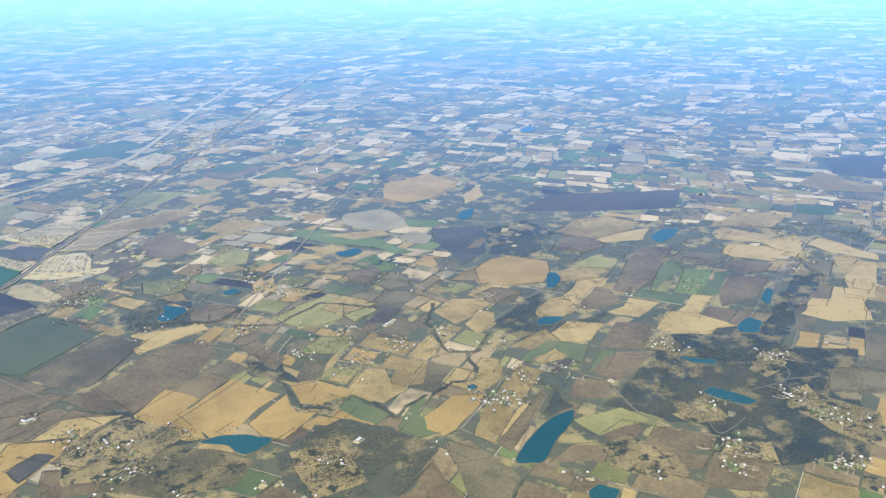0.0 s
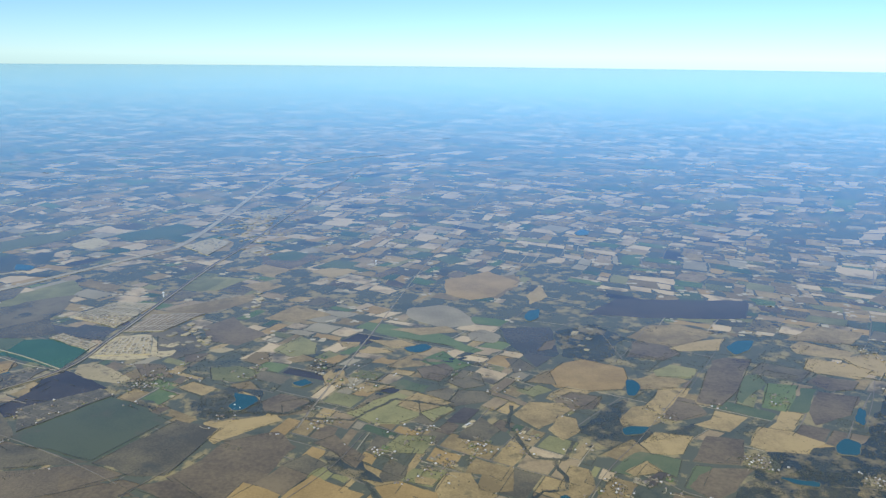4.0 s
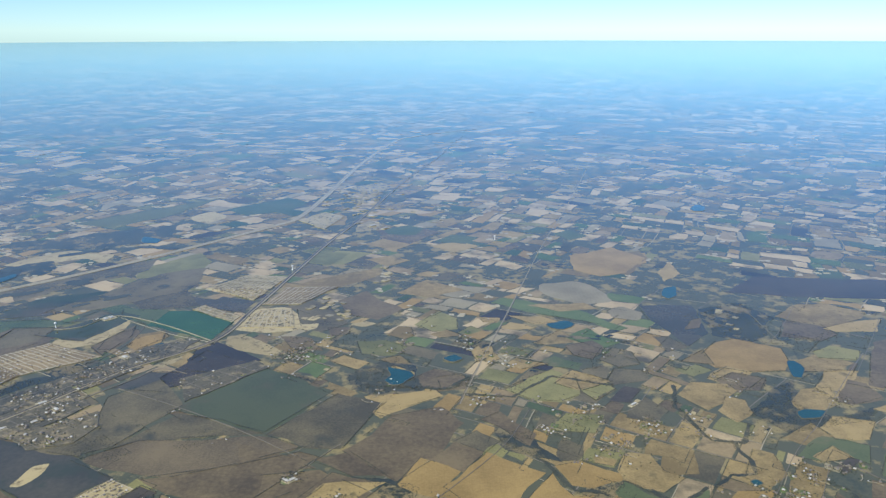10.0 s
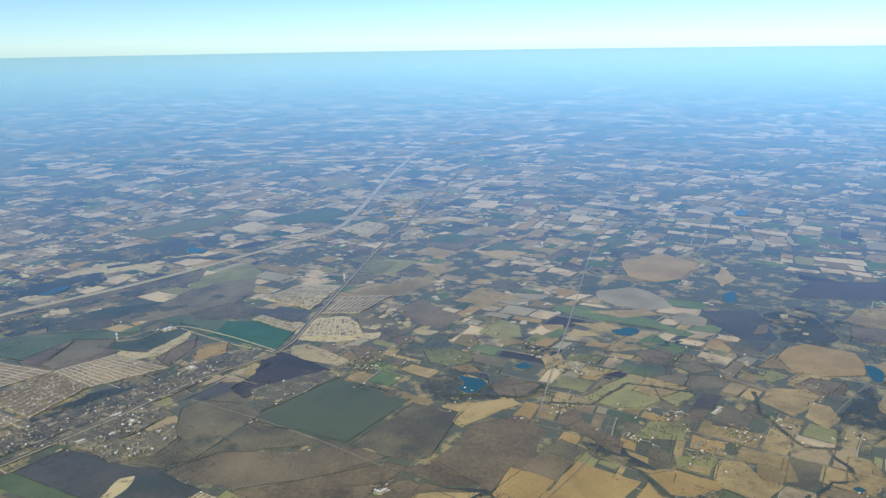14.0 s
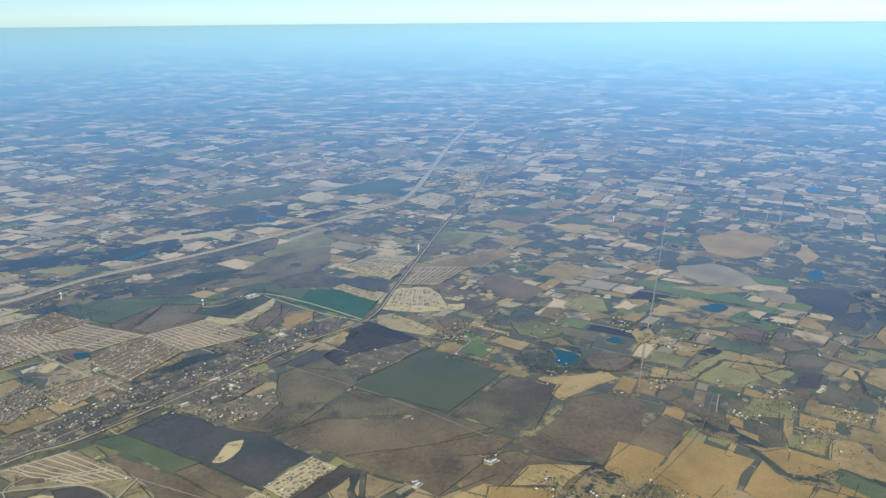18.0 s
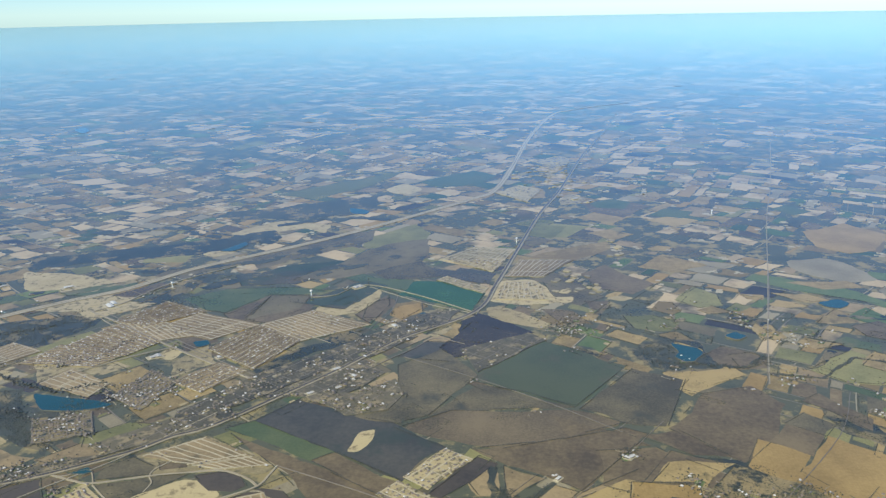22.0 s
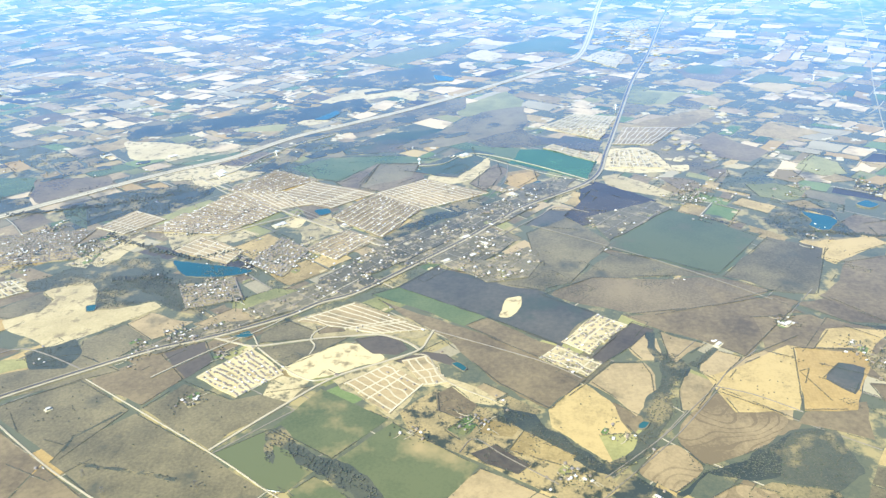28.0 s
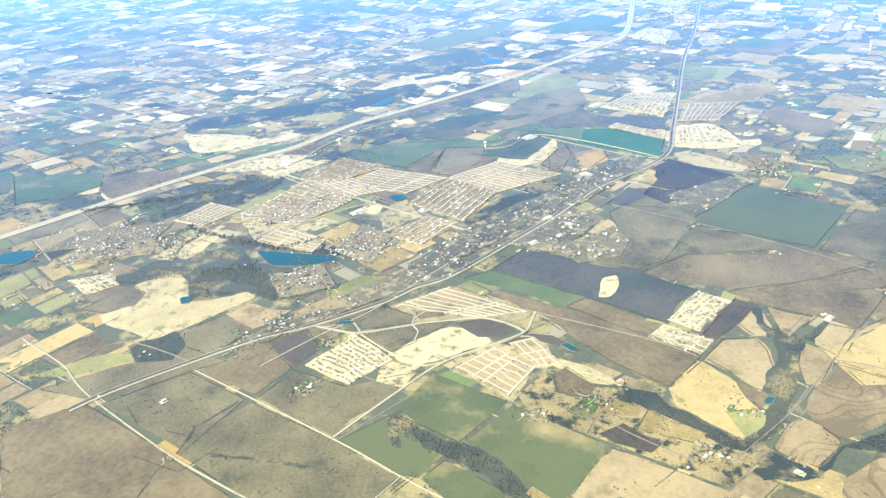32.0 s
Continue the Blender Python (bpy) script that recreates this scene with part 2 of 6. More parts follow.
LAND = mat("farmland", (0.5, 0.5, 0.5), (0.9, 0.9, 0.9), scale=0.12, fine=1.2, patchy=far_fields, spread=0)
CROPS = {
    "rough": tone("wooded winter land", (0.024, 0.041, 0.034), (0.098, 0.102, 0.058), scale=0.22, fine=2.0, spots=((0.28, 0.23, 0.10), 0.22, 0.52, 0.60)),
    "tan": tone("dry grass", (0.19, 0.142, 0.054), (0.40, 0.303, 0.125), spots=((0.13, 0.11, 0.046), 0.3, 0.58, 0.7)),
    "straw": tone("pale trodden stubble", (0.17, 0.131, 0.065), (0.335, 0.258, 0.132), scale=0.2, fine=2.0, spots=((0.11, 0.095, 0.05), 0.2, 0.56, 0.7)),
    "gold": tone("straw stubble", (0.25, 0.172, 0.056), (0.38, 0.268, 0.095), scale=0.25, fine=2.5, spread=0.12, stripe=(0.9, 1.2)),
    "brown": tone("turned brown soil", (0.085, 0.066, 0.036), (0.20, 0.156, 0.08), scale=0.14, fine=1.6, spread=0.13),
    "dark": tone("dark soil", (0.042, 0.036, 0.027), (0.09, 0.075, 0.052), scale=0.14, fine=1.6),
    "plough": tone("black ploughland", (0.055, 0.056, 0.046), (0.10, 0.093, 0.07), scale=0.1, fine=1.4, spots=((0.046, 0.06, 0.044), 0.09, 0.52, 0.64)),
    "grey": tone("winter pasture", (0.075, 0.067, 0.037), (0.195, 0.164, 0.085), scale=0.15, spread=0.15, spots=((0.06, 0.062, 0.04), 0.16, 0.55, 0.7)),
    "palegrey": tone("pale fallow", (0.22, 0.19, 0.115), (0.33, 0.29, 0.18), scale=0.10, stripe=(0.35, 3.0)),
    "fallow": tone("streaky fallow", (0.082, 0.067, 0.038), (0.20, 0.158, 0.086), scale=0.08, stripe=(0.12, 6.0), spread=0),
    "chaff": tone("bleached dry grass", (0.30, 0.235, 0.13), (0.54, 0.43, 0.255), scale=0.12, spots=((0.10, 0.09, 0.052), 0.05, 0.51, 0.60)),
    "green": tone("green wheat", (0.062, 0.092, 0.037), (0.12, 0.14, 0.058), scale=0.2, spots=((0.20, 0.165, 0.08), 0.10, 0.58, 0.72)),
    "field_green": tone("bright wheat", (0.03, 0.085, 0.035), (0.05, 0.12, 0.05), scale=0.15),
    "darkgreen": tone("sprouting wheat on dark soil", (0.045, 0.062, 0.033), (0.084, 0.098, 0.048), scale=0.1, spots=((0.115, 0.092, 0.056), 0.07, 0.54, 0.68)),
    "greentan": tone("grazed green meadow", (0.05, 0.068, 0.028), (0.10, 0.112, 0.048), scale=0.12, spots=((0.28, 0.22, 0.10), 0.08, 0.53, 0.66)),
    "pasture": tone("green pasture", (0.085, 0.13, 0.038), (0.16, 0.195, 0.066), scale=0.25),
    "olive": tone("olive pasture", (0.135, 0.138, 0.048), (0.275, 0.255, 0.095), scale=0.25),
    "terrace": tone("terraced stubble", (0.14, 0.106, 0.053), (0.295, 0.225, 0.115), scale=0.3, contour=True),
    "scrub": tone("brushland", (0.09, 0.082, 0.042), (0.31, 0.24, 0.108), scale=0.4, fine=3, spots=((0.035, 0.042, 0.026), 0.6, 0.51, 0.6)),
    "wood": tone("woodland floor", (0.033, 0.042, 0.033), (0.083, 0.086, 0.054), scale=0.35, fine=4, spots=((0.20, 0.165, 0.08), 0.22, 0.525, 0.61)),
    "lots": tone("worn grass of old lots", (0.055, 0.054, 0.034), (0.15, 0.13, 0.072), scale=0.5, fine=3, spots=((0.27, 0.22, 0.12), 0.55, 0.54, 0.62)),
    "sand": tone("bare pale earth", (0.33, 0.272, 0.135), (0.49, 0.41, 0.22), scale=0.5, fine=3.0, spots=((0.20, 0.162, 0.085), 0.6, 0.54, 0.66)),
    "site": tone("graded building land", (0.245, 0.205, 0.102), (0.44, 0.367, 0.198), scale=0.6, fine=3.0, spots=((0.12, 0.108, 0.06), 0.8, 0.50, 0.62)),
}
WATER = mat("pond water", (0.015, 0.066, 0.072), (0.027, 0.088, 0.09), scale=0.2, rough=0.2, bump=0.02)
LANE = mat("dull chip-seal road", (0.15, 0.13, 0.095), (0.22, 0.19, 0.14), fine=3)
CONCRETE = mat("pale concrete", (0.385, 0.338, 0.215), (0.48, 0.425, 0.285), fine=3)
GRAVEL = mat("gravel road", (0.27, 0.23, 0.145), (0.38, 0.33, 0.22), fine=3)
BALLAST = mat("railway ballast", (0.06, 0.058, 0.052), (0.10, 0.092, 0.08), fine=8)
STEEL = mat("rail steel", (0.12, 0.10, 0.09), (0.2, 0.18, 0.16), rough=0.5, metal=0.8, bump=0)
VERGE = mat("dry verge", (0.22, 0.185, 0.10), (0.33, 0.28, 0.165), fine=3)
LEAF = [mat("bare winter crown", (0.056, 0.057, 0.041), (0.105, 0.099, 0.067), fine=14, spread=0.15),
        mat("cedar crown", (0.034, 0.047, 0.026), (0.06, 0.074, 0.038), fine=14, spread=0.15),
        mat("olive crown", (0.048, 0.054, 0.03), (0.085, 0.086, 0.048), fine=14, spread=0.15)]
BARK = mat("bark", (0.05, 0.04, 0.03), (0.1, 0.08, 0.06), fine=20)
WALLS = [mat("brick wall", (0.24, 0.19, 0.14), (0.36, 0.29, 0.21), fine=20, bump=0.1), mat("pale siding", (0.27, 0.24, 0.19), (0.38, 0.34, 0.27), fine=20, bump=0.1)]
ROOFS = [mat("grey shingle roof", (0.16, 0.145, 0.125), (0.25, 0.22, 0.19), fine=20), mat("brown shingle roof", (0.17, 0.14, 0.105), (0.26, 0.215, 0.165), fine=20),
         mat("white metal roof", (0.42, 0.41, 0.39), (0.66, 0.65, 0.61), fine=10, rough=0.5)]
WHITE = mat("white paint", (0.66, 0.66, 0.63), (0.8, 0.8, 0.78), fine=5, rough=0.5)
GLASS = mat("dark window glass", (0.02, 0.025, 0.03), (0.03, 0.035, 0.04), rough=0.15, bump=0)

# ---- building helpers ----
rng = random.Random(7)


def mesh_of(name, verts, faces, material, smooth=False):
    me = bpy.data.meshes.new(name)
    me.from_pydata([tuple(v) for v in verts], [], [tuple(f) for f in faces])
    me.materials.append(material)
    me.update()
    return me


def part(name, bm, material, parent, label=""):
    me = bpy.data.meshes.new(name)
    bm.to_mesh(me)
    bm.free()
    me.materials.append(material)
    ob = new(name, me)
    ob.parent = parent
    return tagged(ob, label)


def inside(p, ring):
    x, y, hit = p[0], p[1], False
    for (ax, ay), (bx, by) in zip(ring, ring[1:] + ring[:1]):
        if (ay > y) != (by > y) and x < (bx - ax) * (y - ay) / (by - ay) + ax:
            hit = not hit
    return hit


def soften(ring, step, sway, seed):
    """The outline with its edges cut into steps and swaying a little."""
    out = []
    for (ax, ay), (bx, by) in zip(ring, ring[1:] + ring[:1]):
        d = math.hypot(bx - ax, by - ay)
        k = max(1, min(24, int(d / step)))
        for i in range(k):
            f = i / k
            x, y = ax + (bx - ax) * f, ay + (by - ay) * f
            off = noise.noise_vector((x * 0.35 / step, y * 0.35 / step, seed)) * sway * (1 if i else 0.5)
            out.append((x + off.x, y + off.y))
    return out


def rounded(ring, times=2):
    """The outline with its corners cut off again and again."""
    for _ in range(times):
        out = []
        for (ax, ay), (bx, by) in zip(ring, ring[1:] + ring[:1]):
            out += [(0.86 * ax + 0.14 * bx, 0.86 * ay + 0.14 * by), (0.14 * ax + 0.86 * bx, 0.14 * ay + 0.86 * by)]
        ring = out
    return ring


def hull(ring):
    """The convex outline round a ring, for outlines that cross themselves."""
    pts, sides = sorted(set(ring)), []
    for way in (pts, pts[::-1]):
        side = []
        for q in way:
            while len(side) > 1 and (side[-1][0] - side[-2][0]) * (q[1] - side[-2][1]) - (side[-1][1] - side[-2][1]) * (q[0] - side[-2][0]) <= 0:
                side.pop()
            side.append(q)
        sides += side[:-1]
    return sides


def slab(name, ring, top, material, bottom=-0.02):
    """A low plate with the outline ring, its top at that height and its sides going into the ground."""
    bm = bmesh.new()
    up = [bm.verts.new((x, y, top)) for x, y in ring]
    lo = [bm.verts.new((x, y, bottom)) for x, y in ring]
    face = bm.faces.new(up)
    for i in range(len(ring)):
        bm.faces.new((lo[i - 1], lo[i], up[i], up[i - 1]))
    lids = bmesh.ops.triangulate(bm, faces=[face])["faces"]
    shoelace = abs(sum(ax * by - bx * ay for (ax, ay), (bx, by) in zip(ring, ring[1:] + ring[:1]))) / 2
    if sum(f.calc_area() for f in lids) > shoelace * 1.0005 + 1e-4:
        bm.free()
        return slab(name, hull(ring), top, material, bottom)
    for f in lids:
        f.normal_update()
        if f.normal.z < 0:
            f.normal_flip()
    me = bpy.data.meshes.new(name)
    bm.to_mesh(me)
    bm.free()
    me.materials.append(material)
    return new(name, me)


def scattered(name, shapes, spots, materials):
    """Many small shapes as one mesh. spots: rows of x, y, z, width, height, turn, shape, material."""
    if not len(spots):
        return None
    verts, tris, mats, base = [], [], [], 0
    spots = np.array(spots, float)
    for s, (sv, st) in enumerate(shapes):
        rows = spots[spots[:, 6].astype(int) == s]
        if not len(rows):
            continue
        c, n = np.cos(rows[:, 5])[:, None], np.sin(rows[:, 5])[:, None]
        x = (sv[None, :, 0] * c - sv[None, :, 1] * n) * rows[:, 3:4] + rows[:, 0:1]
        y = (sv[None, :, 0] * n + sv[None, :, 1] * c) * rows[:, 3:4] + rows[:, 1:2]
        z = sv[None, :, 2] * rows[:, 4:5] + rows[:, 2:3]
        verts.append(np.stack([x, y, z], -1).reshape(-1, 3))
        k = len(sv)
        tris.append((st[None] + (np.arange(len(rows)) * k)[:, None, None]).reshape(-1, 3) + base)
        mats.append(np.repeat(rows[:, 7].astype(int), len(st)))
        base += len(rows) * k
    verts, tris, mats = np.concatenate(verts), np.concatenate(tris), np.concatenate(mats)
    me = bpy.data.meshes.new(name)
    me.vertices.add(len(verts))
    me.vertices.foreach_set("co", verts.astype(np.float32).ravel())
    me.loops.add(len(tris) * 3)
    me.loops.foreach_set("vertex_index", tris.astype(np.int32).ravel())
    me.polygons.add(len(tris))
    me.polygons.foreach_set("loop_start", np.arange(0, len(tris) * 3, 3, dtype=np.int32))
    me.polygons.foreach_set("material_index", mats.astype(np.int32))
    me.update(calc_edges=True)
    for m in materials:
        me.materials.append(m)
    return new(name, me)


def crown_shape(seed, rings=3, sides=6):
    """A ragged crown on a short trunk, one unit wide and high."""
    r = random.Random(seed)
    v, t = [], []
    for k in range(rings):
        f = (k + 0.6) / (rings + 0.2)
        for s in range(sides):
            a = 6.283 * (s + 0.5 * (k % 2)) / sides + r.uniform(-0.3, 0.3)
            w = 0.5 * math.sin(math.pi * min(0.95, f * 0.85 + 0.12)) * r.uniform(0.65, 1.25)
            v.append((w * math.cos(a), w * math.sin(a), 0.18 + 0.8 * f + r.uniform(-0.07, 0.07)))
    for k in range(rings - 1):
        for s in range(sides):
            a, b = k * sides + s, k * sides + (s + 1) % sides
            t += [(a, b, a + sides), (b, b + sides, a + sides)]
    v.append((r.uniform(-0.1, 0.1), r.uniform(-0.1, 0.1), 1.0))
    for s in range(sides):
        t.append(((rings - 1) * sides + s, (rings - 1) * sides + (s + 1) % sides, len(v) - 1))
    k = len(v)
    for s in range(3):
        v.append((0.06 * math.cos(2.1 * s), 0.06 * math.sin(2.1 * s), -0.05))
    v.append((0, 0, 0.5))
    t += [(k, k + 1, k + 3), (k + 1, k + 2, k + 3), (k + 2, k, k + 3)]
    return np.array(v), np.array(t)


CROWNS = [crown_shape(s) for s in range(6)]


def house_shape():
    v = [(-0.5, -0.36, 0), (0.5, -0.36, 0), (0.5, 0.36, 0), (-0.5, 0.36, 0), (-0.5, -0.36, 0.55), (0.5, -0.36, 0.55), (0.5, 0.36, 0.55), (-0.5, 0.36, 0.55)]
    t = [(0, 1, 5), (0, 5, 4), (1, 2, 6), (1, 6, 5), (2, 3, 7), (2, 7, 6), (3, 0, 4), (3, 4, 7)]
    return np.array(v), np.array(t)


def roof_shape():
    v = [(-0.56, -0.42, 0.52), (0.56, -0.42, 0.52), (0.56, 0.42, 0.52), (-0.56, 0.42, 0.52), (-0.28, 0, 1.0), (0.28, 0, 1.0)]
    t = [(0, 1, 5), (0, 5, 4), (1, 2, 5), (2, 3, 4), (2, 4, 5), (3, 0, 4)]
    return np.array(v), np.array(t)


HOUSE_SHAPES = [house_shape(), roof_shape()]

# ---- ground ----
bm = bmesh.new()
bmesh.ops.create_circle(bm, cap_ends=True, cap_tris=False, segments=256, radius=4925)
me = bpy.data.meshes.new("ground")
bm.to_mesh(me)
bm.free()
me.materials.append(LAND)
tagged(new("ground", me), "flat winter farmland reaching out to the hazy horizon", "ground", kind="structure")

SAID = {
    "tan": "dry tan grass field with darker patches", "straw": "pale stubble field with dull patches", "chaff": "bleached pale dry grass field", "gold": "golden straw stubble field with faint rows", "brown": "bare brown ploughed field",
    "dark": "dark bare soil field", "plough": "dark freshly ploughed field", "grey": "grey-brown winter pasture", "palegrey": "pale grey fallow field with soft streaks", "fallow": "grey-brown fallow field with faint curved streaks",
    "green": "green winter wheat field with thin patches", "field_green": "bright green wheat field beside the railway", "darkgreen": "dark field with sprouting green wheat",
    "greentan": "green meadow with a dry tan patch", "pasture": "light green pasture strip", "olive": "olive-green pasture", "terrace": "tan stubble field ploughed in curved terraces",
    "scrub": "rough brushland with dry grass and bushes", "wood": "dark leafless winter woodland", "sand": "pale bare earth of an excavation", "site": "graded building land with pale tracks",
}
tagged(slab("wooded_land", [(1650 * math.cos(a * 0.0873), 700 + (800 + 30 * math.sin(a * 1.9)) * math.sin(a * 0.0873)) for a in range(72)], 0.0016, CROPS["rough"]),
       "dark winter woods and brush between the fields", "woodland", kind="structure")
LEVEL = [0.02]
FIELDS, PONDS, FAR_TREES, SINGLES, NEAR_TREES = [], [], [], [], {}


def level(step=0.00014):
    LEVEL[0] += step
    return LEVEL[0]


LAYERS = []


def layer(ring, first, on_top=True):
    """A height for a flat piece of land that keeps clear of all the pieces it meets: above them, or on any free level."""
    x, y = sum(p[0] for p in ring) / len(ring), sum(p[1] for p in ring) / len(ring)
    r = max(math.hypot(p[0] - x, p[1] - y) for p in ring)
    near = [(q, k) for q, qx, qy, qr, f, k in LAYERS if f == first and math.hypot(qx - x, qy - y) < (r + qr) * (1.0 if on_top else 0.9)]
    if on_top:
        used = {k for _, k in near}
        k = max((k for q, k in near if any(inside(s, ring) for s in q) or any(inside(s, q) for s in ring)), default=-1) + 1
        while k in used:
            k += 1
    else:
        used = {k for _, k in near}
        k = next((i for i in range(14) if i not in used), len(LAYERS) % 14)
    LAYERS.append((ring, x, y, r, first, k))
    return first + 0.0012 * k


def creek(size, *line):
    """A stream bed hidden in a band of trees."""
    if sum(y for _, y in line) / len(line) > 140:
        for (ax, ay), (bx, by) in zip(line, line[1:]):
            k = max(2, int(math.hypot(bx - ax, by - ay) / (size * 7)))
            for i in range(k):
                f = (i + rng.random()) / k
                patch("wood", ax + (bx - ax) * f + rng.gauss(0, size * 2), ay + (by - ay) * f + rng.gauss(0, size * 2), size * rng.uniform(7, 16), size * rng.uniform(3, 7),
                      math.atan2(by - ay, bx - ax), 0.02 + level(), "dark woods along a far creek", "woodland_floor")
        return
    left, right, spots, way = [], [], [], 0.0
    for (ax, ay), (bx, by) in zip(line, line[1:]):
        d = math.hypot(bx - ax, by - ay)
        nx, ny = -(by - ay) / d, (bx - ax) / d
        k = max(2, int(d / 0.7))
        for i in range(k):
            way += d / k
            x, y = ax + (bx - ax) * i / k, ay + (by - ay) * i / k
            sway = 2.2 * size * noise.noise((way * 0.35, ax, 1.0))
            x, y = x + nx * sway, y + ny * sway
            w = size * (1.6 + 1.5 * noise.noise((way * 0.5, ay, 7.0)))
            left.append((x + nx * w, y + ny * w))
            right.append((x - nx * w * 0.8, y - ny * w * 0.8))
            for _ in range(9):
                t = size * rng.uniform(0.45, 1.1)
                u = rng.gauss(0, w * 0.6)
                spots.append((x + nx * u + rng.gauss(0, 0.2), y + ny * u + rng.gauss(0, 0.2), LEVEL[0] - 0.012, t, t * rng.uniform(0.4, 0.65), rng.uniform(0, 6.28), rng.randrange(6), rng.choices((0, 1, 2), (0.8, 0.1, 0.1))[0]))
    ring = left + right[::-1]
    tagged(slab("woodland_floor", ring, layer(ring, 0.0225), CROPS["wood"]), "shady stream bed under leafless trees", "woodland", kind="structure")
    planted("creek_trees", spots, "band of leafless trees along a creek", "tree row", True)


def lay_field(crop, ring, sway=0.35, step=2.2):
    shape = rounded(ring) if crop in ("sand", "terrace", "fallow") else rounded(ring, 1) if crop == "palegrey" else ring
    if crop == "wood":
        shape, sway, step = soften(shape, 3.0, 2.4, len(FIELDS)), 0.7, 0.8
    elif crop in ("sand", "site"):
        shape, sway, step = soften(shape, 2.2, 0.8, len(FIELDS)), 0.45, 0.7
    elif sum(y for _, y in ring) / len(ring) > 75:
        shape, sway, step = soften(shape, 3.0, 1.3, len(FIELDS)), 0.5, 1.2
    ob = slab("woodland_floor" if crop == "wood" else "field", soften(shape, step, sway, len(FIELDS) * 3.7), layer(ring, 0.0225), CROPS[crop])
    FIELDS.append((crop, ring, ob))
    return tagged(ob, SAID[crop], "woodland" if crop == "wood" else "field", kind="structure")


def wet(p):
    """Whether a point lies in a pond."""
    return any(abs(p[0] - x) < r and abs(p[1] - y) < r and inside(p, w) for x, y, r, w in PONDS)


def planted(name, spots, label, category, near):
    """Trees as an object of their own, or, far off, kept for the one that holds all the far trees."""
    if not near:
        FAR_TREES.extend((*s[:4], s[4] * 0.5, *s[5:]) for s in spots if s[1] < 175)
        return
    for s in spots:
        NEAR_TREES.setdefault((name, label, category, int(s[0] // 60), int(s[1] // 60)), []).append(s)


def grow(ring, density, size, name, label, mix=(0.7, 0.15, 0.15), room=0.0):
    """Trees all over an outline, joined into one wood."""
    xs, ys = [p[0] for p in ring], [p[1] for p in ring]
    area = (max(xs) - min(xs)) * (max(ys) - min(ys))
    spots, singles = [], name == "field_trees" and sum(ys) / len(ys) < 110
    for _ in range(min(14000, int(area * density))):
        p = (rng.uniform(min(xs), max(xs)), rng.uniform(min(ys), max(ys)))
        if inside(p, ring) and not wet(p) and noise.noise((p[0] * 0.25, p[1] * 0.25, 4.0)) > -0.25 + room:
            w = size * rng.uniform(0.6, 1.35)
            kind = rng.choices((0, 1, 2), mix)[0]
            if singles and len(SINGLES) < 240:
                SINGLES.append((*p, LEVEL[0] - 0.004, w, kind))
                continue
            spots.append((*p, LEVEL[0] - 0.012, w, w * rng.uniform(0.4, 0.65), rng.uniform(0, 6.28), rng.randrange(6), kind))
    planted(name, spots, label, "woodland", sum(ys) / len(ys) < 165)


def hedge(ends, size, gaps=0.25, mix=(0.75, 0.12, 0.13), name="hedgerow", label="line of leafless trees and bushes along a field edge"):
    """A row of trees along a line, with gaps."""
    spots = []
    for (ax, ay), (bx, by) in zip(ends, ends[1:]):
        if math.hypot(bx - ax, by - ay) < 0.1:
            continue
        d = math.hypot(bx - ax, by - ay)
        seed = rng.uniform(0, 99)
        for i in range(int(d / (size * 0.55))):
            f = i * size * 0.55 / d
            if noise.noise((f * d * 0.22, seed, 0)) < gaps * 2 - 0.75:
                continue
            w = size * rng.uniform(0.5, 1.25)
            x, y = ax + (bx - ax) * f + rng.gauss(0, size * 0.25), ay + (by - ay) * f + rng.gauss(0, size * 0.25)
            spots.append((x, y, LEVEL[0] - 0.012, w, w * rng.uniform(0.4, 0.65), rng.uniform(0, 6.28), rng.randrange(6), rng.choices((0, 1, 2), mix)[0]))
    planted(name, spots, label, "tree row", ends[0][1] < 150)


def field(crop, *ring):
    ring = list(ring)
    lay_field(crop, ring)
    far = sum(p[1] for p in ring) / len(ring)
    size = 0.17 if far < 130 else 0.24 if far < 220 else 0.36
    if crop == "wood":
        grow(ring, 12.0 if far < 130 else 2.5 if far < 200 else 0.0, size * 0.85, "woodland", "dark leafless winter woodland with a few cedars")
    elif crop == "scrub":
        grow(ring, 4.0 if far < 150 else 0.8, size * 0.75, "brush", "scattered bushes and small trees on brushland", (0.5, 0.25, 0.25), 0.15)
    elif crop not in ("sand", "site"):
        if crop in ("tan", "straw", "grey", "olive", "pasture") and far < 260:
            grow(ring, 0.22, size * 0.8, "field_trees", "single trees standing about a field", (0.4, 0.3, 0.3), 0.2)
        for a, b in zip(ring, ring[1:] + ring[:1]):
            if rng.random() < 0.75:
                hedge([a, b], size * 0.72, rng.uniform(0.18, 0.45))


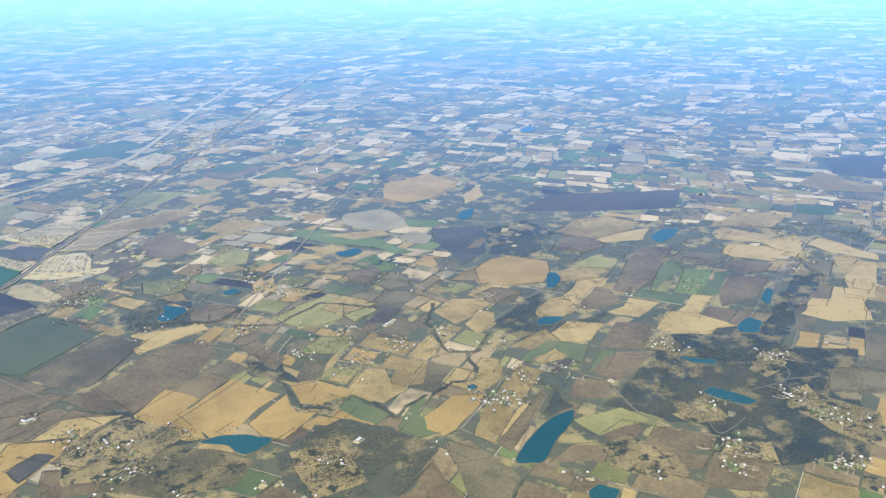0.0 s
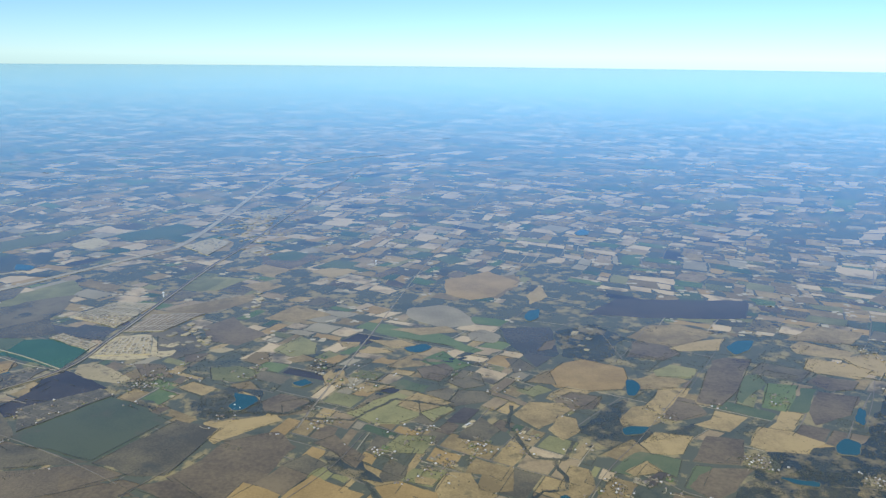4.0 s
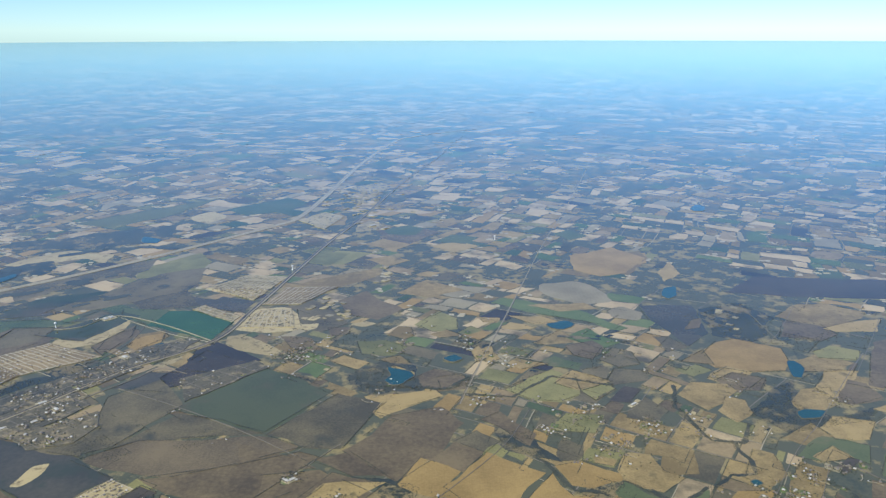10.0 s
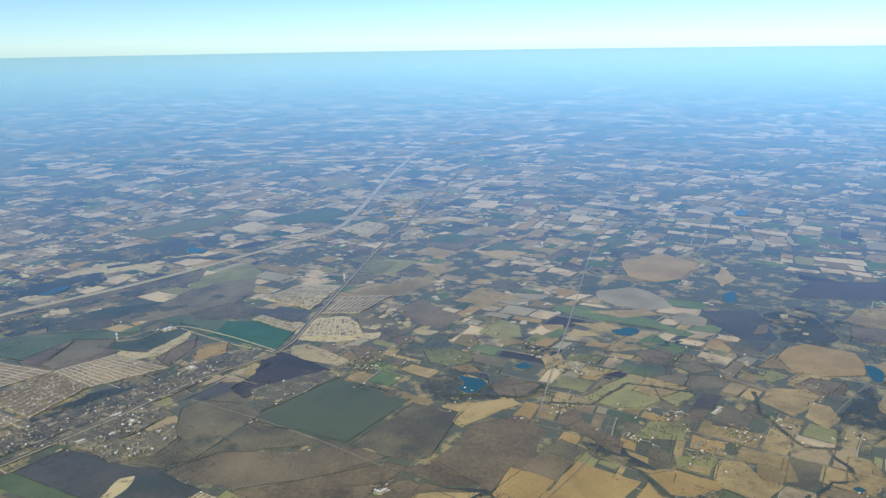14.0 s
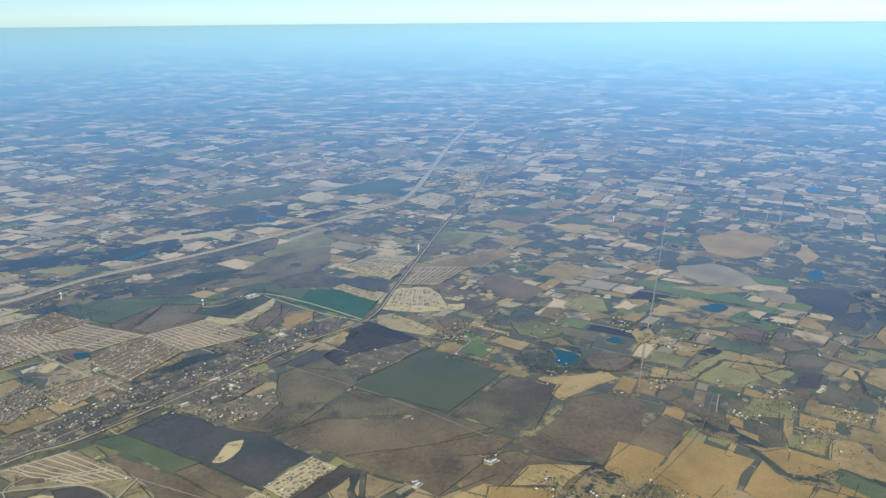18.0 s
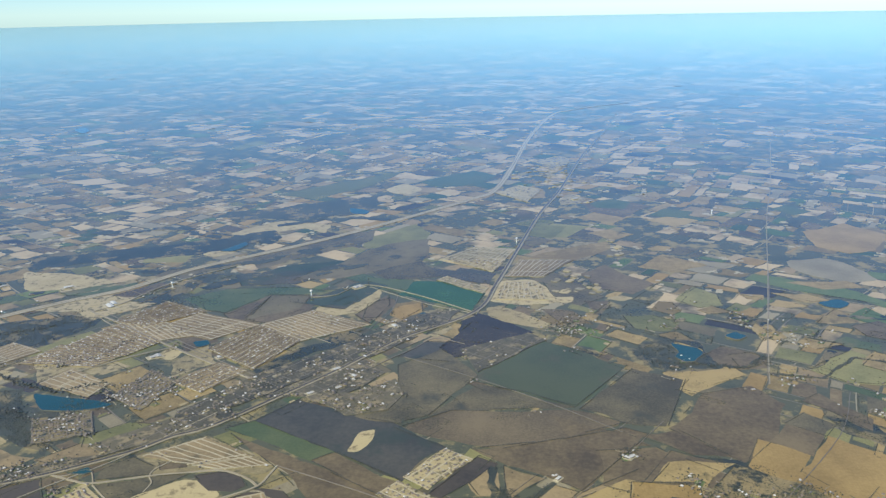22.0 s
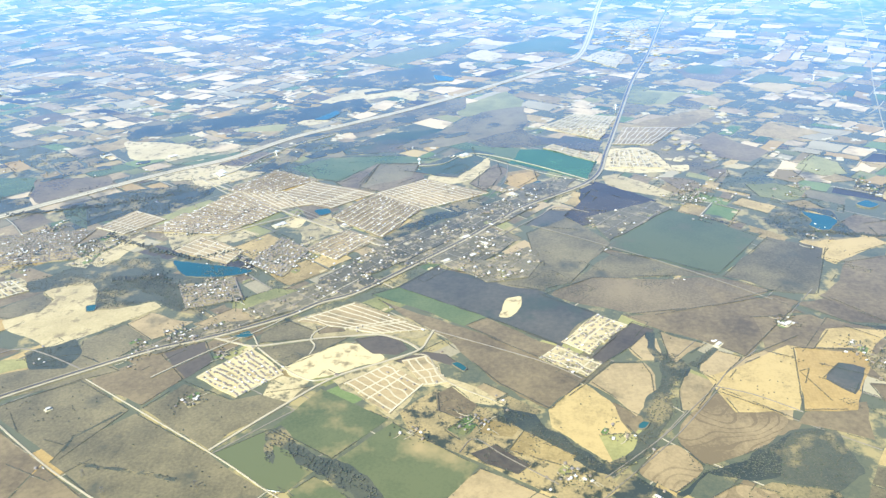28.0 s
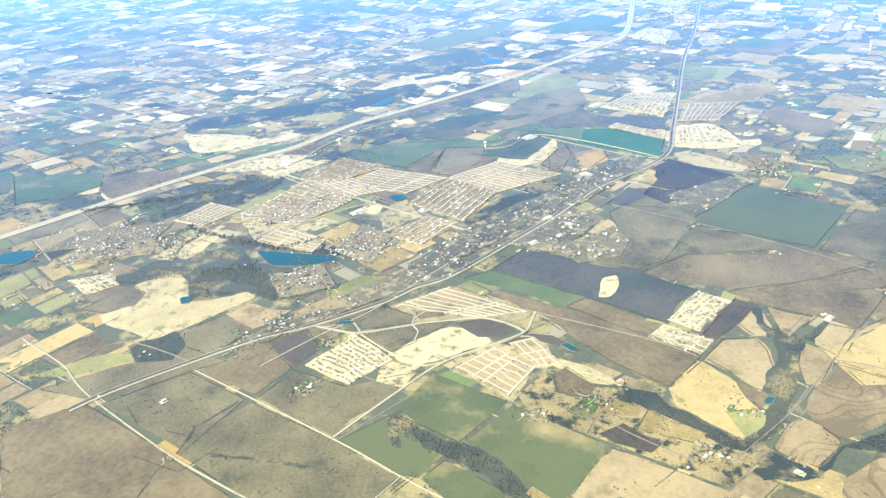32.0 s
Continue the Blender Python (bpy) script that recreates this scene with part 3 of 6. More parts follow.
def strip(name, width, line, top, material, label, category, offset=0.0):
    """A level band of that width along a bending line."""
    pts = [Vector(p) for p in line]
    smooth = []
    for i in range(len(pts) - 1):
        p0, p1, p2, p3 = pts[max(i - 1, 0)], pts[i], pts[i + 1], pts[min(i + 2, len(pts) - 1)]
        for k in range(6):
            f = k / 6
            smooth.append(0.5 * (2 * p1 + (p2 - p0) * f + (2 * p0 - 5 * p1 + 4 * p2 - p3) * f * f + (3 * p1 - p0 - 3 * p2 + p3) * f ** 3))
    smooth.append(pts[-1])
    left, right = [], []
    for i, p in enumerate(smooth):
        d = (smooth[min(i + 1, len(smooth) - 1)] - smooth[max(i - 1, 0)]).normalized()
        side = Vector((-d.y, d.x))
        left.append(p + side * (offset + width / 2))
        right.append(p + side * (offset - width / 2))
    verts, faces, n = [], [], len(left)
    for z in (top, -0.05):
        verts += [(p.x, p.y, z) for p in left] + [(p.x, p.y, z) for p in right]
    for i in range(n - 1):
        faces += [(i, n + i, n + i + 1, i + 1), (i, i + 1, 2 * n + i + 1, 2 * n + i), (n + i + 1, n + i, 3 * n + i, 3 * n + i + 1)]
    ob = new(name, mesh_of(name, verts, faces, material))
    return tagged(ob, label, category, kind="structure")


def pond(*ring):
    ring = soften(rounded(list(ring), 2), 0.6, min(0.28, 0.035 * sum(math.hypot(p[0] - q[0], p[1] - q[1]) for p, q in zip(ring, ring[1:]))), len(PONDS) * 1.3)
    grown = []
    PONDS.append((sum(p[0] for p in ring) / len(ring), sum(p[1] for p in ring) / len(ring), max(math.hypot(p[0] - ring[0][0], p[1] - ring[0][1]) for p in ring), ring))
    cx, cy = sum(p[0] for p in ring) / len(ring), sum(p[1] for p in ring) / len(ring)
    for x, y in ring:
        d = math.hypot(x - cx, y - cy) + 1e-6
        grown.append((x + (x - cx) / d * 0.14, y + (y - cy) / d * 0.14))
    tagged(slab("pond_bank", grown, 0.098 + level(), CROPS["grey"]), "muddy bank round a pond", "bank", kind="structure")
    tagged(slab("pond_water", ring, 0.101 + level(), WATER), "still dark blue pond water", "water", kind="structure")


def highway(width, *line):
    z = 0.058 + level()
    strip("verge", width, line, z, VERGE, "dry mown verge along the highway", "verge")
    for s in (-1, 1):
        strip("road", width * 0.25, line, z + 0.006, CONCRETE, "pale concrete carriageway of a divided highway", "highway", s * width * 0.2)
        strip("road", width * 0.07, line, z + 0.006, GRAVEL, "narrow frontage road beside the highway", "road", s * width * 0.46)


def rail(width, *line):
    z = 0.062 + level()
    strip("verge", width, line, z, VERGE, "dry strip of ground along the railway", "verge")
    strip("railway_bed", width * 0.36, line, z + 0.02, BALLAST, "grey ballast bed of a single railway track", "railway", width * 0.12)
    for s in (-1, 1):
        strip("rail", 0.02, line, z + 0.03, STEEL, "rusty steel rail on the ballast bed", "rail", width * 0.12 + s * 0.05)
    strip("road", width * 0.22, line, z + 0.01, GRAVEL, "pale two-lane road running beside the railway", "road", -width * 0.32)


def road(width, *line):
    strip("road", width * 0.6, line, 0.056 + level(), GRAVEL, "pale gravel country road", "road")


def lane(width, *line):
    strip("road", width * 0.55, line, 0.056 + level(), LANE, "dull grey-brown country road", "road")


HOMES = []


def place_house(x, y, turn, size=0.30, white=8, z=None):
    if wet((x, y)) or y > 190:
        return
    HOMES.append((x, y, LEVEL[0] if z is None else z, turn, size * rng.uniform(0.8, 1.25), rng.choices((0, 1, 2), (45, 47, white))[0], rng.choices((0, 1), (0.7, 0.3))[0]))


def estate(built, a, b, c, d, ground="site", trees=0.5):
    """Rows of lots along parallel streets in a four-cornered area, that share of them built on."""
    a, b, c, d = (Vector(p) for p in (a, b, c, d))
    along, across = ((b - a).length + (c - d).length) / 2, ((d - a).length + (c - b).length) / 2
    if (built > 0.6 or built < 0.1) and ground == "site":
        ground = "straw"
    if along < across:
        a, b, c, d = b, c, d, a
        along, across = across, along
    rows = max(2, round(across / (1.45 if built > 0.4 else 1.15)))
    tagged(slab("estate_ground", soften([tuple(p) for p in (a, b, c, d)], 1.5, 0.5, across), 0.049 + level(0.0012), CROPS[ground]),
           "trodden lots of a housing estate" if built > 0.6 else "bare graded lots of a new housing estate", "ground", kind="structure")
    z = 0.053 + level()
    street = LANE if ground in ("scrub", "grey") else CONCRETE
    said = "grey street between scattered houses" if street is LANE else "pale concrete street of a housing estate"
    for r in range(rows):
        f = (r + 0.5) / rows
        p, q = a.lerp(d, f), b.lerp(c, f)
        way = (q - p).normalized()
        side = Vector((-way.y, way.x))
        bow = [p + (q - p) * k / 5 + side * 0.5 * noise.noise((p.x + k * 1.3, p.y * 0.3, 2.0)) for k in range(6)]
        strip("road", 0.2 if built > 0.4 else 0.22, bow, z, street, said, "street")
        n = int((q - p).length / 0.37)
        for i in range(n):
            g = (i + 0.5) / n
            k = min(4, int(g * 5))
            on = bow[k].lerp(bow[k + 1], g * 5 - k)
            for s in (-1, 1):
                if rng.random() < built:
                    h = on + side * s * (0.36 + rng.uniform(-0.05, 0.08))
                    place_house(h.x, h.y, math.atan2(way.y, way.x) + rng.gauss(0, 0.15) + (1.571 if rng.random() < 0.4 else 0), 0.27, 14, z - 0.004)
    cuts = [0.02, 0.98] + [rng.uniform(0.2, 0.8) for _ in range(int(along / 5) + 1)]
    for g in cuts:
        strip("road", 0.2 if built > 0.4 else 0.22, [a.lerp(b, g), a.lerp(b, g).lerp(d.lerp(c, g), 0.5), d.lerp(c, g)], z + 0.003, street, said, "street")
    if trees:
        yard = [(p.x + rng.gauss(0, 0.3), p.y + rng.gauss(0, 0.3)) for p in (a.lerp(b, rng.random()).lerp(d.lerp(c, rng.random()), rng.random()) for _ in range(int(along * across * trees)))]
        tagged(scattered("yard_trees", CROWNS, [(x, y, z - 0.01, w, w * 0.6, rng.uniform(0, 6), rng.randrange(6), rng.randrange(3)) for x, y in yard for w in (rng.uniform(0.1, 0.2),)], LEAF),
               "small yard trees between the houses of an estate", "trees", kind="stuff")


def town(count, *ring):
    """Blocks of an older small town: a street grid along the railway, loose houses with trees, pale lots."""
    ring = list(ring)
    tagged(slab("town_ground", soften(ring, 1.5, 0.7, ring[0][0]), 0.047 + level(0.0012), CROPS["lots"]), "grassy lots of an old small town", "ground", kind="structure")
    z = 0.053 + level()
    u, v = Vector((math.cos(radians(57)), math.sin(radians(57)))), Vector((-math.sin(radians(57)), math.cos(radians(57))))
    for a, b, pitch in ((u, v, 2.6), (v, u, 3.4)):
        lo, hi = min(Vector(p).dot(b) for p in ring), max(Vector(p).dot(b) for p in ring)
        al, ah = min(Vector(p).dot(a) for p in ring), max(Vector(p).dot(a) for p in ring)
        w = lo + pitch * 0.4
        while w < hi:
            on = [k for k in np.arange(al, ah, 0.4) if inside(a * k + b * w, ring)]
            if len(on) > 6:
                strip("road", 0.13, [a * (on[0] + (on[-1] - on[0]) * f / 3) + b * w for f in range(4)], z + (0.003 if a is v else 0), LANE, "narrow grey street of a small town", "street")
            w += pitch * rng.uniform(0.85, 1.2)
    xs, ys, made, bushes = [p[0] for p in ring], [p[1] for p in ring], 0, []
    while made < count:
        p = (rng.uniform(min(xs), max(xs)), rng.uniform(min(ys), max(ys)))
        if not inside(p, ring):
            continue
        place_house(*p, radians(57) + rng.choice((0, 1.571)) + rng.gauss(0, 0.06), rng.choice((0.24, 0.28, 0.3, 0.4)), 50, z - 0.004)
        made += 1
        if made % 9 == 0:
            patch(rng.choice(("site", "palegrey", "olive")), *p, rng.uniform(0.8, 1.8), rng.uniform(0.6, 1.2), radians(57), z - 0.003 - 0.0003 * (made // 9 % 3), "pale gravel lot between the houses", "yard")
        for _ in range(5):
            w = rng.uniform(0.12, 0.24)
            bushes.append((p[0] + rng.gauss(0, 0.7), p[1] + rng.gauss(0, 0.7), z - 0.01, w, w * 0.6, rng.uniform(0, 6), rng.randrange(6), rng.choices((0, 1, 2), (0.6, 0.2, 0.2))[0]))
    tagged(scattered("yard_trees", CROWNS, bushes, LEAF), "leafless yard trees between the houses of a town", "trees", kind="stuff")


def patch(crop, x, y, wide, deep, turn, top, label, name="field"):
    """A small piece of land of its own, roughly four-cornered."""
    c, s = math.cos(turn), math.sin(turn)
    ring = [(x + (u * c - v * s), y + (u * s + v * c)) for u, v in ((wide * sx * rng.uniform(0.3, 0.6), deep * sy * rng.uniform(0.3, 0.6)) for sx, sy in ((-1, -1), (1, -1), (1, 1), (-1, 1)))]
    return tagged(slab(name, soften(rounded(ring, 1), max(0.7, wide * 0.12), min(0.2 + wide * 0.05, deep * 0.25), x + y), top, CROPS[crop]), label, "yard" if name == "yard" else "woodland" if crop == "wood" else "field", kind="structure")


def hamlet(x, y, wide, deep, count):
    """Loose houses, lots and yard trees round a point."""
    spots = []
    if y > 168:
        for _ in range(int(count * 0.5)):
            patch(rng.choice(("site", "sand", "palegrey")), x + rng.gauss(0, wide * 0.3), y + rng.gauss(0, deep * 0.3), rng.uniform(0.8, 2.6), rng.uniform(0.8, 2.2), radians(58), 0.046 + level(), "pale lots and roofs of a far town", "yard")
        return
    for i in range(int(count)):
        hx, hy = x + rng.gauss(0, wide * 0.3), y + rng.gauss(0, deep * 0.3)
        place_house(hx, hy, radians(58) + rng.gauss(0, 0.3) + rng.choice((0, 1.571)), 0.31, 45, 0.056)
        if i % 3 == 1:
            way, long = radians(58) + rng.choice((0, 1.571, 3.1416, 4.712)), rng.uniform(0.8, 2.2)
            strip("driveway", rng.uniform(0.06, 0.11), [(hx, hy), (hx + long * 0.5 * math.cos(way + 0.25), hy + long * 0.5 * math.sin(way + 0.25)), (hx + long * math.cos(way), hy + long * math.sin(way))],
                  0.0632 + 0.0001 * (i % 17), GRAVEL, "pale gravel driveway of a farmhouse", "driveway")
        if i % 6 == 0 and not wet((hx, hy)):
            patch(rng.choice(("site", "palegrey", "olive", "pasture")), hx, hy, rng.uniform(0.8, 2.0), rng.uniform(0.6, 1.4), radians(58), 0.052 + 0.0012 * (i // 6 % 9), "pale trodden lots round some houses", "yard")
        for _ in range(8):
            w = rng.uniform(0.12, 0.24)
            spots.append((hx + rng.gauss(0, 0.6), hy + rng.gauss(0, 0.6), 0.05, w, w * 0.7, rng.uniform(0, 6), rng.randrange(6), rng.choices((0, 1, 2), (0.45, 0.25, 0.3))[0]))
    tagged(scattered("yard_trees", CROWNS, spots, LEAF), "yard trees scattered between houses", "trees", kind="stuff")


def box(bm, x, y, z, w, d, h):
    m = Matrix.Translation((x, y, z + h / 2)) @ Matrix.Diagonal((w, d, h, 1))
    return bmesh.ops.create_cube(bm, size=1, matrix=m)


def gable(bm, w, d, z0, z1):
    v = [bm.verts.new(p) for p in ((-w, -d, z0), (w, -d, z0), (w, d, z0), (-w, d, z0), (-w, 0, z1), (w, 0, z1))]
    for f in ((0, 1, 5, 4), (2, 3, 4, 5), (1, 2, 5), (3, 0, 4), (3, 2, 1, 0)):
        bm.faces.new([v[i] for i in f])


def shed(x, y, wide, deep):
    """A large white metal hall."""
    turn = rng.choice((0.85, 0.85 - 1.571)) + rng.uniform(-0.1, 0.1)
    base = tagged(new("metal_hall"), "long white metal hall with a low gable roof", "hall")
    base.matrix_world = pose(x, y, 0, 0, 0, math.degrees(turn))
    bm = bmesh.new()
    box(bm, 0, 0, 0.0, wide, deep, 0.27)
    hall_wall = part("outer_wall", bm, WALLS[1], base)
    bm = bmesh.new()
    gable(bm, wide * 0.52, deep * 0.53, 0.272, 0.29 + deep * 0.10)
    part("roof", bm, ROOFS[2], base, "white ribbed metal roof")
    for i in range(3):
        bm = bmesh.new()
        box(bm, (i - 1) * wide * 0.28, -deep / 2 - 0.004, 0.1, wide * 0.14, 0.02, 0.14)
        part("door", bm, GLASS, hall_wall, "dark roller door")
    tagged(slab("yard", [(x + wide * sx * 0.9 * math.cos(turn) - deep * sy * math.sin(turn), y + wide * sx * 0.9 * math.sin(turn) + deep * sy * math.cos(turn)) for sx, sy in ((-1, -1), (1, -1), (1, 1), (-1, 1))],
                0.047 + level(), CONCRETE), "pale concrete yard round a hall", "yard", kind="structure")


def water_tower(x, y):
    """A white spheroid tank on a flared column."""
    base = tagged(new("water_tower"), "white water tower with a bulbous tank on one column", "water tower")
    base.matrix_world = pose(x, y, 0.03) @ Matrix.Diagonal((0.62, 0.62, 0.7, 1))
    bm = bmesh.new()
    rings = [(0.30, -0.02), (0.22, 0.15), (0.13, 0.4), (0.12, 1.0), (0.16, 1.2)]
    spun(bm, rings)
    part("column", bm, WHITE, base)
    bm = bmesh.new()
    spun(bm, [(0.16, 1.19), (0.38, 1.3), (0.5, 1.45), (0.5, 1.58), (0.36, 1.74), (0.12, 1.82), (0.0, 1.83)])
    tank = part("tank", bm, WHITE, base)
    bm = bmesh.new()
    spun(bm, [(0.53, 1.48), (0.56, 1.48), (0.56, 1.51), (0.53, 1.51)])
    part("walkway", bm, STEEL, tank, "dark steel walkway round the tank")


def pylon(x, y):
    """A lattice tower with three cross-arms."""
    base = tagged(new("pylon"), "grey steel lattice power pylon in a field", "pylon", "pylons across the fields")
    base.matrix_world = pose(x, y, 0.02, 0, 0, 35)
    for sx in (-1, 1):
        for sy in (-1, 1):
            bm = bmesh.new()
            v = [bm.verts.new(p) for p in ((sx * 0.13, sy * 0.13, 0), (sx * 0.155, sy * 0.13, 0), (sx * 0.13, sy * 0.155, 0), (sx * 0.02, sy * 0.02, 0.8))]
            for f in ((0, 1, 3), (1, 2, 3), (2, 0, 3)):
                bm.faces.new([v[i] for i in f])
            part("leg", bm, STEEL, base)
    for z, w in ((0.5, 0.36), (0.62, 0.46), (0.74, 0.32)):
        bm = bmesh.new()
        box(bm, 0, 0, z, w, 0.03, 0.025)
        part("cross_arm", bm, STEEL, base)


def spun(bm, rings, sides=16):
    loops = [[bm.verts.new((r * math.cos(6.2832 * s / sides), r * math.sin(6.2832 * s / sides), z)) for s in range(sides)] for r, z in rings]
    for lo, hi in zip(loops, loops[1:]):
        for s in range(sides):
            bm.faces.new((lo[s], lo[(s + 1) % sides], hi[(s + 1) % sides], hi[s]))


# ---- the plan: fields, waters, ways, houses ----
pond((67.3, 122), (69, 122.9), (72.4, 122.4), (70.2, 119.9), (67.1, 119.5))
pond((73, 138.7), (74.5, 143.5), (75.9, 143.3), (76.3, 139.9), (73.9, 135.6), (72.6, 135.9))
pond((101.8, 160.5), (106, 164.5), (110.3, 164.5), (106.3, 158.5), (101.9, 155.6))
pond((100.4, 113.6), (103.8, 116.4), (105.2, 114.1), (102.5, 110), (99.5, 110.9))
pond((109.2, 122.9), (113.1, 128.1), (113.5, 126.3), (109.5, 120.3))
pond((13.5, 91.7), (15.9, 92.8), (19.7, 92.7), (23.8, 91), (22.3, 88.8), (20.2, 87.5), (18.6, 88.9), (17.7, 90.4))
pond((54.8, 80.1), (58.4, 85.9), (62.2, 89.9), (66, 91.6), (64.5, 88.1), (61.5, 84.5), (58.7, 79.5))
pond((85.4, 93.2), (87.4, 94.4), (89.9, 92.2), (92.2, 89.2), (90, 88.6), (87, 90.9))
pond((86, 104.3), (91.7, 102.3), (90.8, 100.8), (87.8, 102))
pond((51.8, 100.6), (52.8, 101.1), (53.4, 100), (52.1, 99.4))
pond((31.4, 164), (36.4, 166.4), (37.8, 163.9), (35, 160.8), (32.6, 161.6))
pond((61.2, 183.8), (63.4, 189.1), (66.6, 190.4), (64.8, 183.1), (62.1, 180.5))
pond((96.6, 280), (101.3, 287.2), (103, 282.6), (100.3, 276.1), (96.8, 276))
pond((-104.9, 114.5), (-99.9, 113.5), (-94.9, 113), (-89.7, 111.7), (-91.9, 110), (-96.2, 108.9), (-100.4, 109.1))
pond((-110.8, 98.6), (-109.5, 99.2), (-108.9, 97.4), (-109.9, 97))
pond((-82.5, 103.6), (-81.4, 105), (-80.2, 104.4), (-80.1, 102.7), (-81.2, 101.9))
pond((-85.3, 92.8), (-84.2, 93.7), (-83.4, 93), (-84.1, 92.1))
pond((-55.5, 88.1), (-54.6, 88.5), (-53.4, 87.3), (-53.7, 86.5))
pond((-87.2, 136.8), (-84.7, 137.7), (-83.6, 135.8), (-85.5, 134.2))
pond((-72.6, 110.4), (-71.9, 111.2), (-71.1, 110.1), (-71.8, 109.5))
pond((-149.8, 112.9), (-144.3, 114.3), (-142.7, 111.9), (-144.2, 109.3), (-147, 108.8))
pond((62.7, 73), (64.3, 74.2), (66.5, 72.6), (65.4, 70.9), (62.4, 71.4))
pond((-81, 242.5), (-76.2, 240.5), (-73.6, 237.8), (-74.1, 234.2), (-78.4, 234.7))
pond((-266.6, 414.2), (-264.7, 423), (-253.5, 408.3), (-253, 398.3))
pond((-104.1, 194.9), (-102.2, 198.7), (-100.1, 203.7), (-98.5, 200.5), (-100.5, 194.7))
pond((-48.1, 152.7), (-46.5, 154.4), (-45.7, 152.9), (-47.1, 151.2))
field("wood", (83.5, 107.3), (102.7, 104.2), (115.5, 102.1), (98.7, 73), (79.1, 75.9), (82.3, 84.3), (76.3, 91))
field("wood", (70.1, 92), (79.7, 102.2), (93.2, 107.7), (98, 92.4), (91.1, 83), (86, 83.8), (79.2, 86.2), (75, 89.7))
field("wood", (88.1, 111.7), (106.2, 114.2), (120.6, 132.4), (127.5, 140.5), (126.8, 131.3), (113.3, 117.7), (101.8, 102.4), (87.1, 104.7))
field("wood", (28.2, 89.8), (29.6, 93.7), (37.3, 91.1), (41.6, 87.7), (43.2, 81.8), (25.5, 84.4))
field("wood", (-4, 103.4), (2.7, 102.4), (14.6, 91.8), (9.5, 91), (3.1, 97))
field("wood", (-8.2, 138.1), (-2.9, 142.4), (0.9, 138.6), (0.7, 134.1), (-5.4, 130.3))
field("wood", (17.4, 117.9), (22.1, 115.2), (25.7, 106.2), (19, 110))
field("wood", (67.1, 173.9), (77.6, 178.4), (81.6, 167), (76.8, 158.3), (71.8, 153.2), (65.2, 156.8))
field("plough", (54, 176.3), (66.2, 176.2), (64.4, 158.7), (58.2, 151.2), (54.1, 166.2))
field("wood", (60.9, 91.1), (64.3, 97.7), (66.2, 92.6), (62.3, 90.5))
field("wood", (59.2, 122), (66.7, 130.6), (72.1, 135.1), (68.6, 125.2), (72.2, 119.8), (81.4, 123.1), (78, 118.9), (63.1, 114.7))
field("plough", (-49.8, 184.1), (-35.4, 178.7), (-35.8, 172.5), (-47.9, 179.1))
field("brown", (-23.5, 157.6), (-17, 156.5), (-13.7, 149.9), (-19.8, 150.3))
field("grey", (-23, 174.6), (-16.2, 177.2), (-10.5, 165.1), (-15.7, 160), (-20.3, 163.5))
field("brown", (-14.6, 162.5), (-9.5, 163.3), (-10.2, 158.4), (-12.9, 157.9))
field("tan", (-2.2, 158.6), (-0, 163.3), (3, 162.7), (3.8, 157.6), (1.8, 155.4))
field("olive", (-7.7, 154.8), (-2.1, 155.4), (2.5, 151.5), (0.4, 147.5), (-6.4, 148.6))
field("tan", (-11.8, 144.5), (-9.4, 147.7), (-4.2, 143.5), (-6.6, 140.1))
field("tan", (-2, 145.6), (1.5, 147.3), (4.8, 141.1), (2.4, 138.6))
field("brown", (3.5, 135.6), (7.9, 140.6), (13.5, 137), (13.6, 131.5), (7.3, 130.1))
field("tan", (-4.1, 128.7), (1, 132.6), (8.1, 131.9), (9.5, 128.8), (3.4, 124.9), (-0.5, 120.8))
field("olive", (4, 164.3), (8.5, 172.7), (12.7, 168.1), (12.7, 161.7), (7.6, 159.9))
field("olive", (12.4, 159), (15.6, 163.3), (17.8, 160.8), (15.4, 158.2))
field("tan", (7.1, 158.6), (10.3, 161.4), (13.9, 157.8), (9.1, 156.6))
field("tan", (17.4, 168.8), (22, 168.3), (21.5, 165.1), (18.4, 165.6))
field("pasture", (20.9, 178.3), (23.4, 182.1), (28.8, 180.2), (41.7, 171.2), (48.6, 161.6), (46, 159.9), (40.2, 166.1), (31.4, 170))
field("tan", (23.8, 169.8), (31.4, 169.2), (35.1, 165.5), (28.9, 164.4))
field("tan", (27.9, 153), (33.8, 160.7), (38.5, 156.4), (34.9, 153.1), (30.2, 152.3))
field("pasture", (34.9, 156.4), (40, 161.4), (45.5, 153.5), (40.6, 150.1))
field("brown", (33.7, 151.7), (39.6, 154.5), (40.8, 150.7), (38, 144.7), (34.7, 146.8))
field("green", (28, 143.8), (30.8, 146.6), (36.3, 142.7), (34.6, 139.6), (29.2, 141.9))
field("grey", (39.1, 144.6), (42.9, 150.7), (46.2, 148.5), (46.5, 142.4), (42.2, 140.8))
field("grey", (35.1, 139.8), (39, 141.4), (40.6, 138.8), (38.7, 135.4), (36.1, 135.8))
field("grey", (38.7, 134.8), (41.1, 140.4), (47.2, 139.4), (46.1, 134.9), (39.6, 133.1))
field("tan", (15, 149), (16.5, 152.2), (18.1, 145.6), (16.1, 143.6))
field("tan", (17.2, 150.2), (19.3, 151.7), (20.5, 145.1), (18.3, 143.2))
field("tan", (21.5, 143.2), (23.6, 145.8), (29.4, 142.7), (23.8, 140.1))
field("brown", (8.4, 136.8), (12.8, 138.4), (14.6, 134), (9.2, 131))
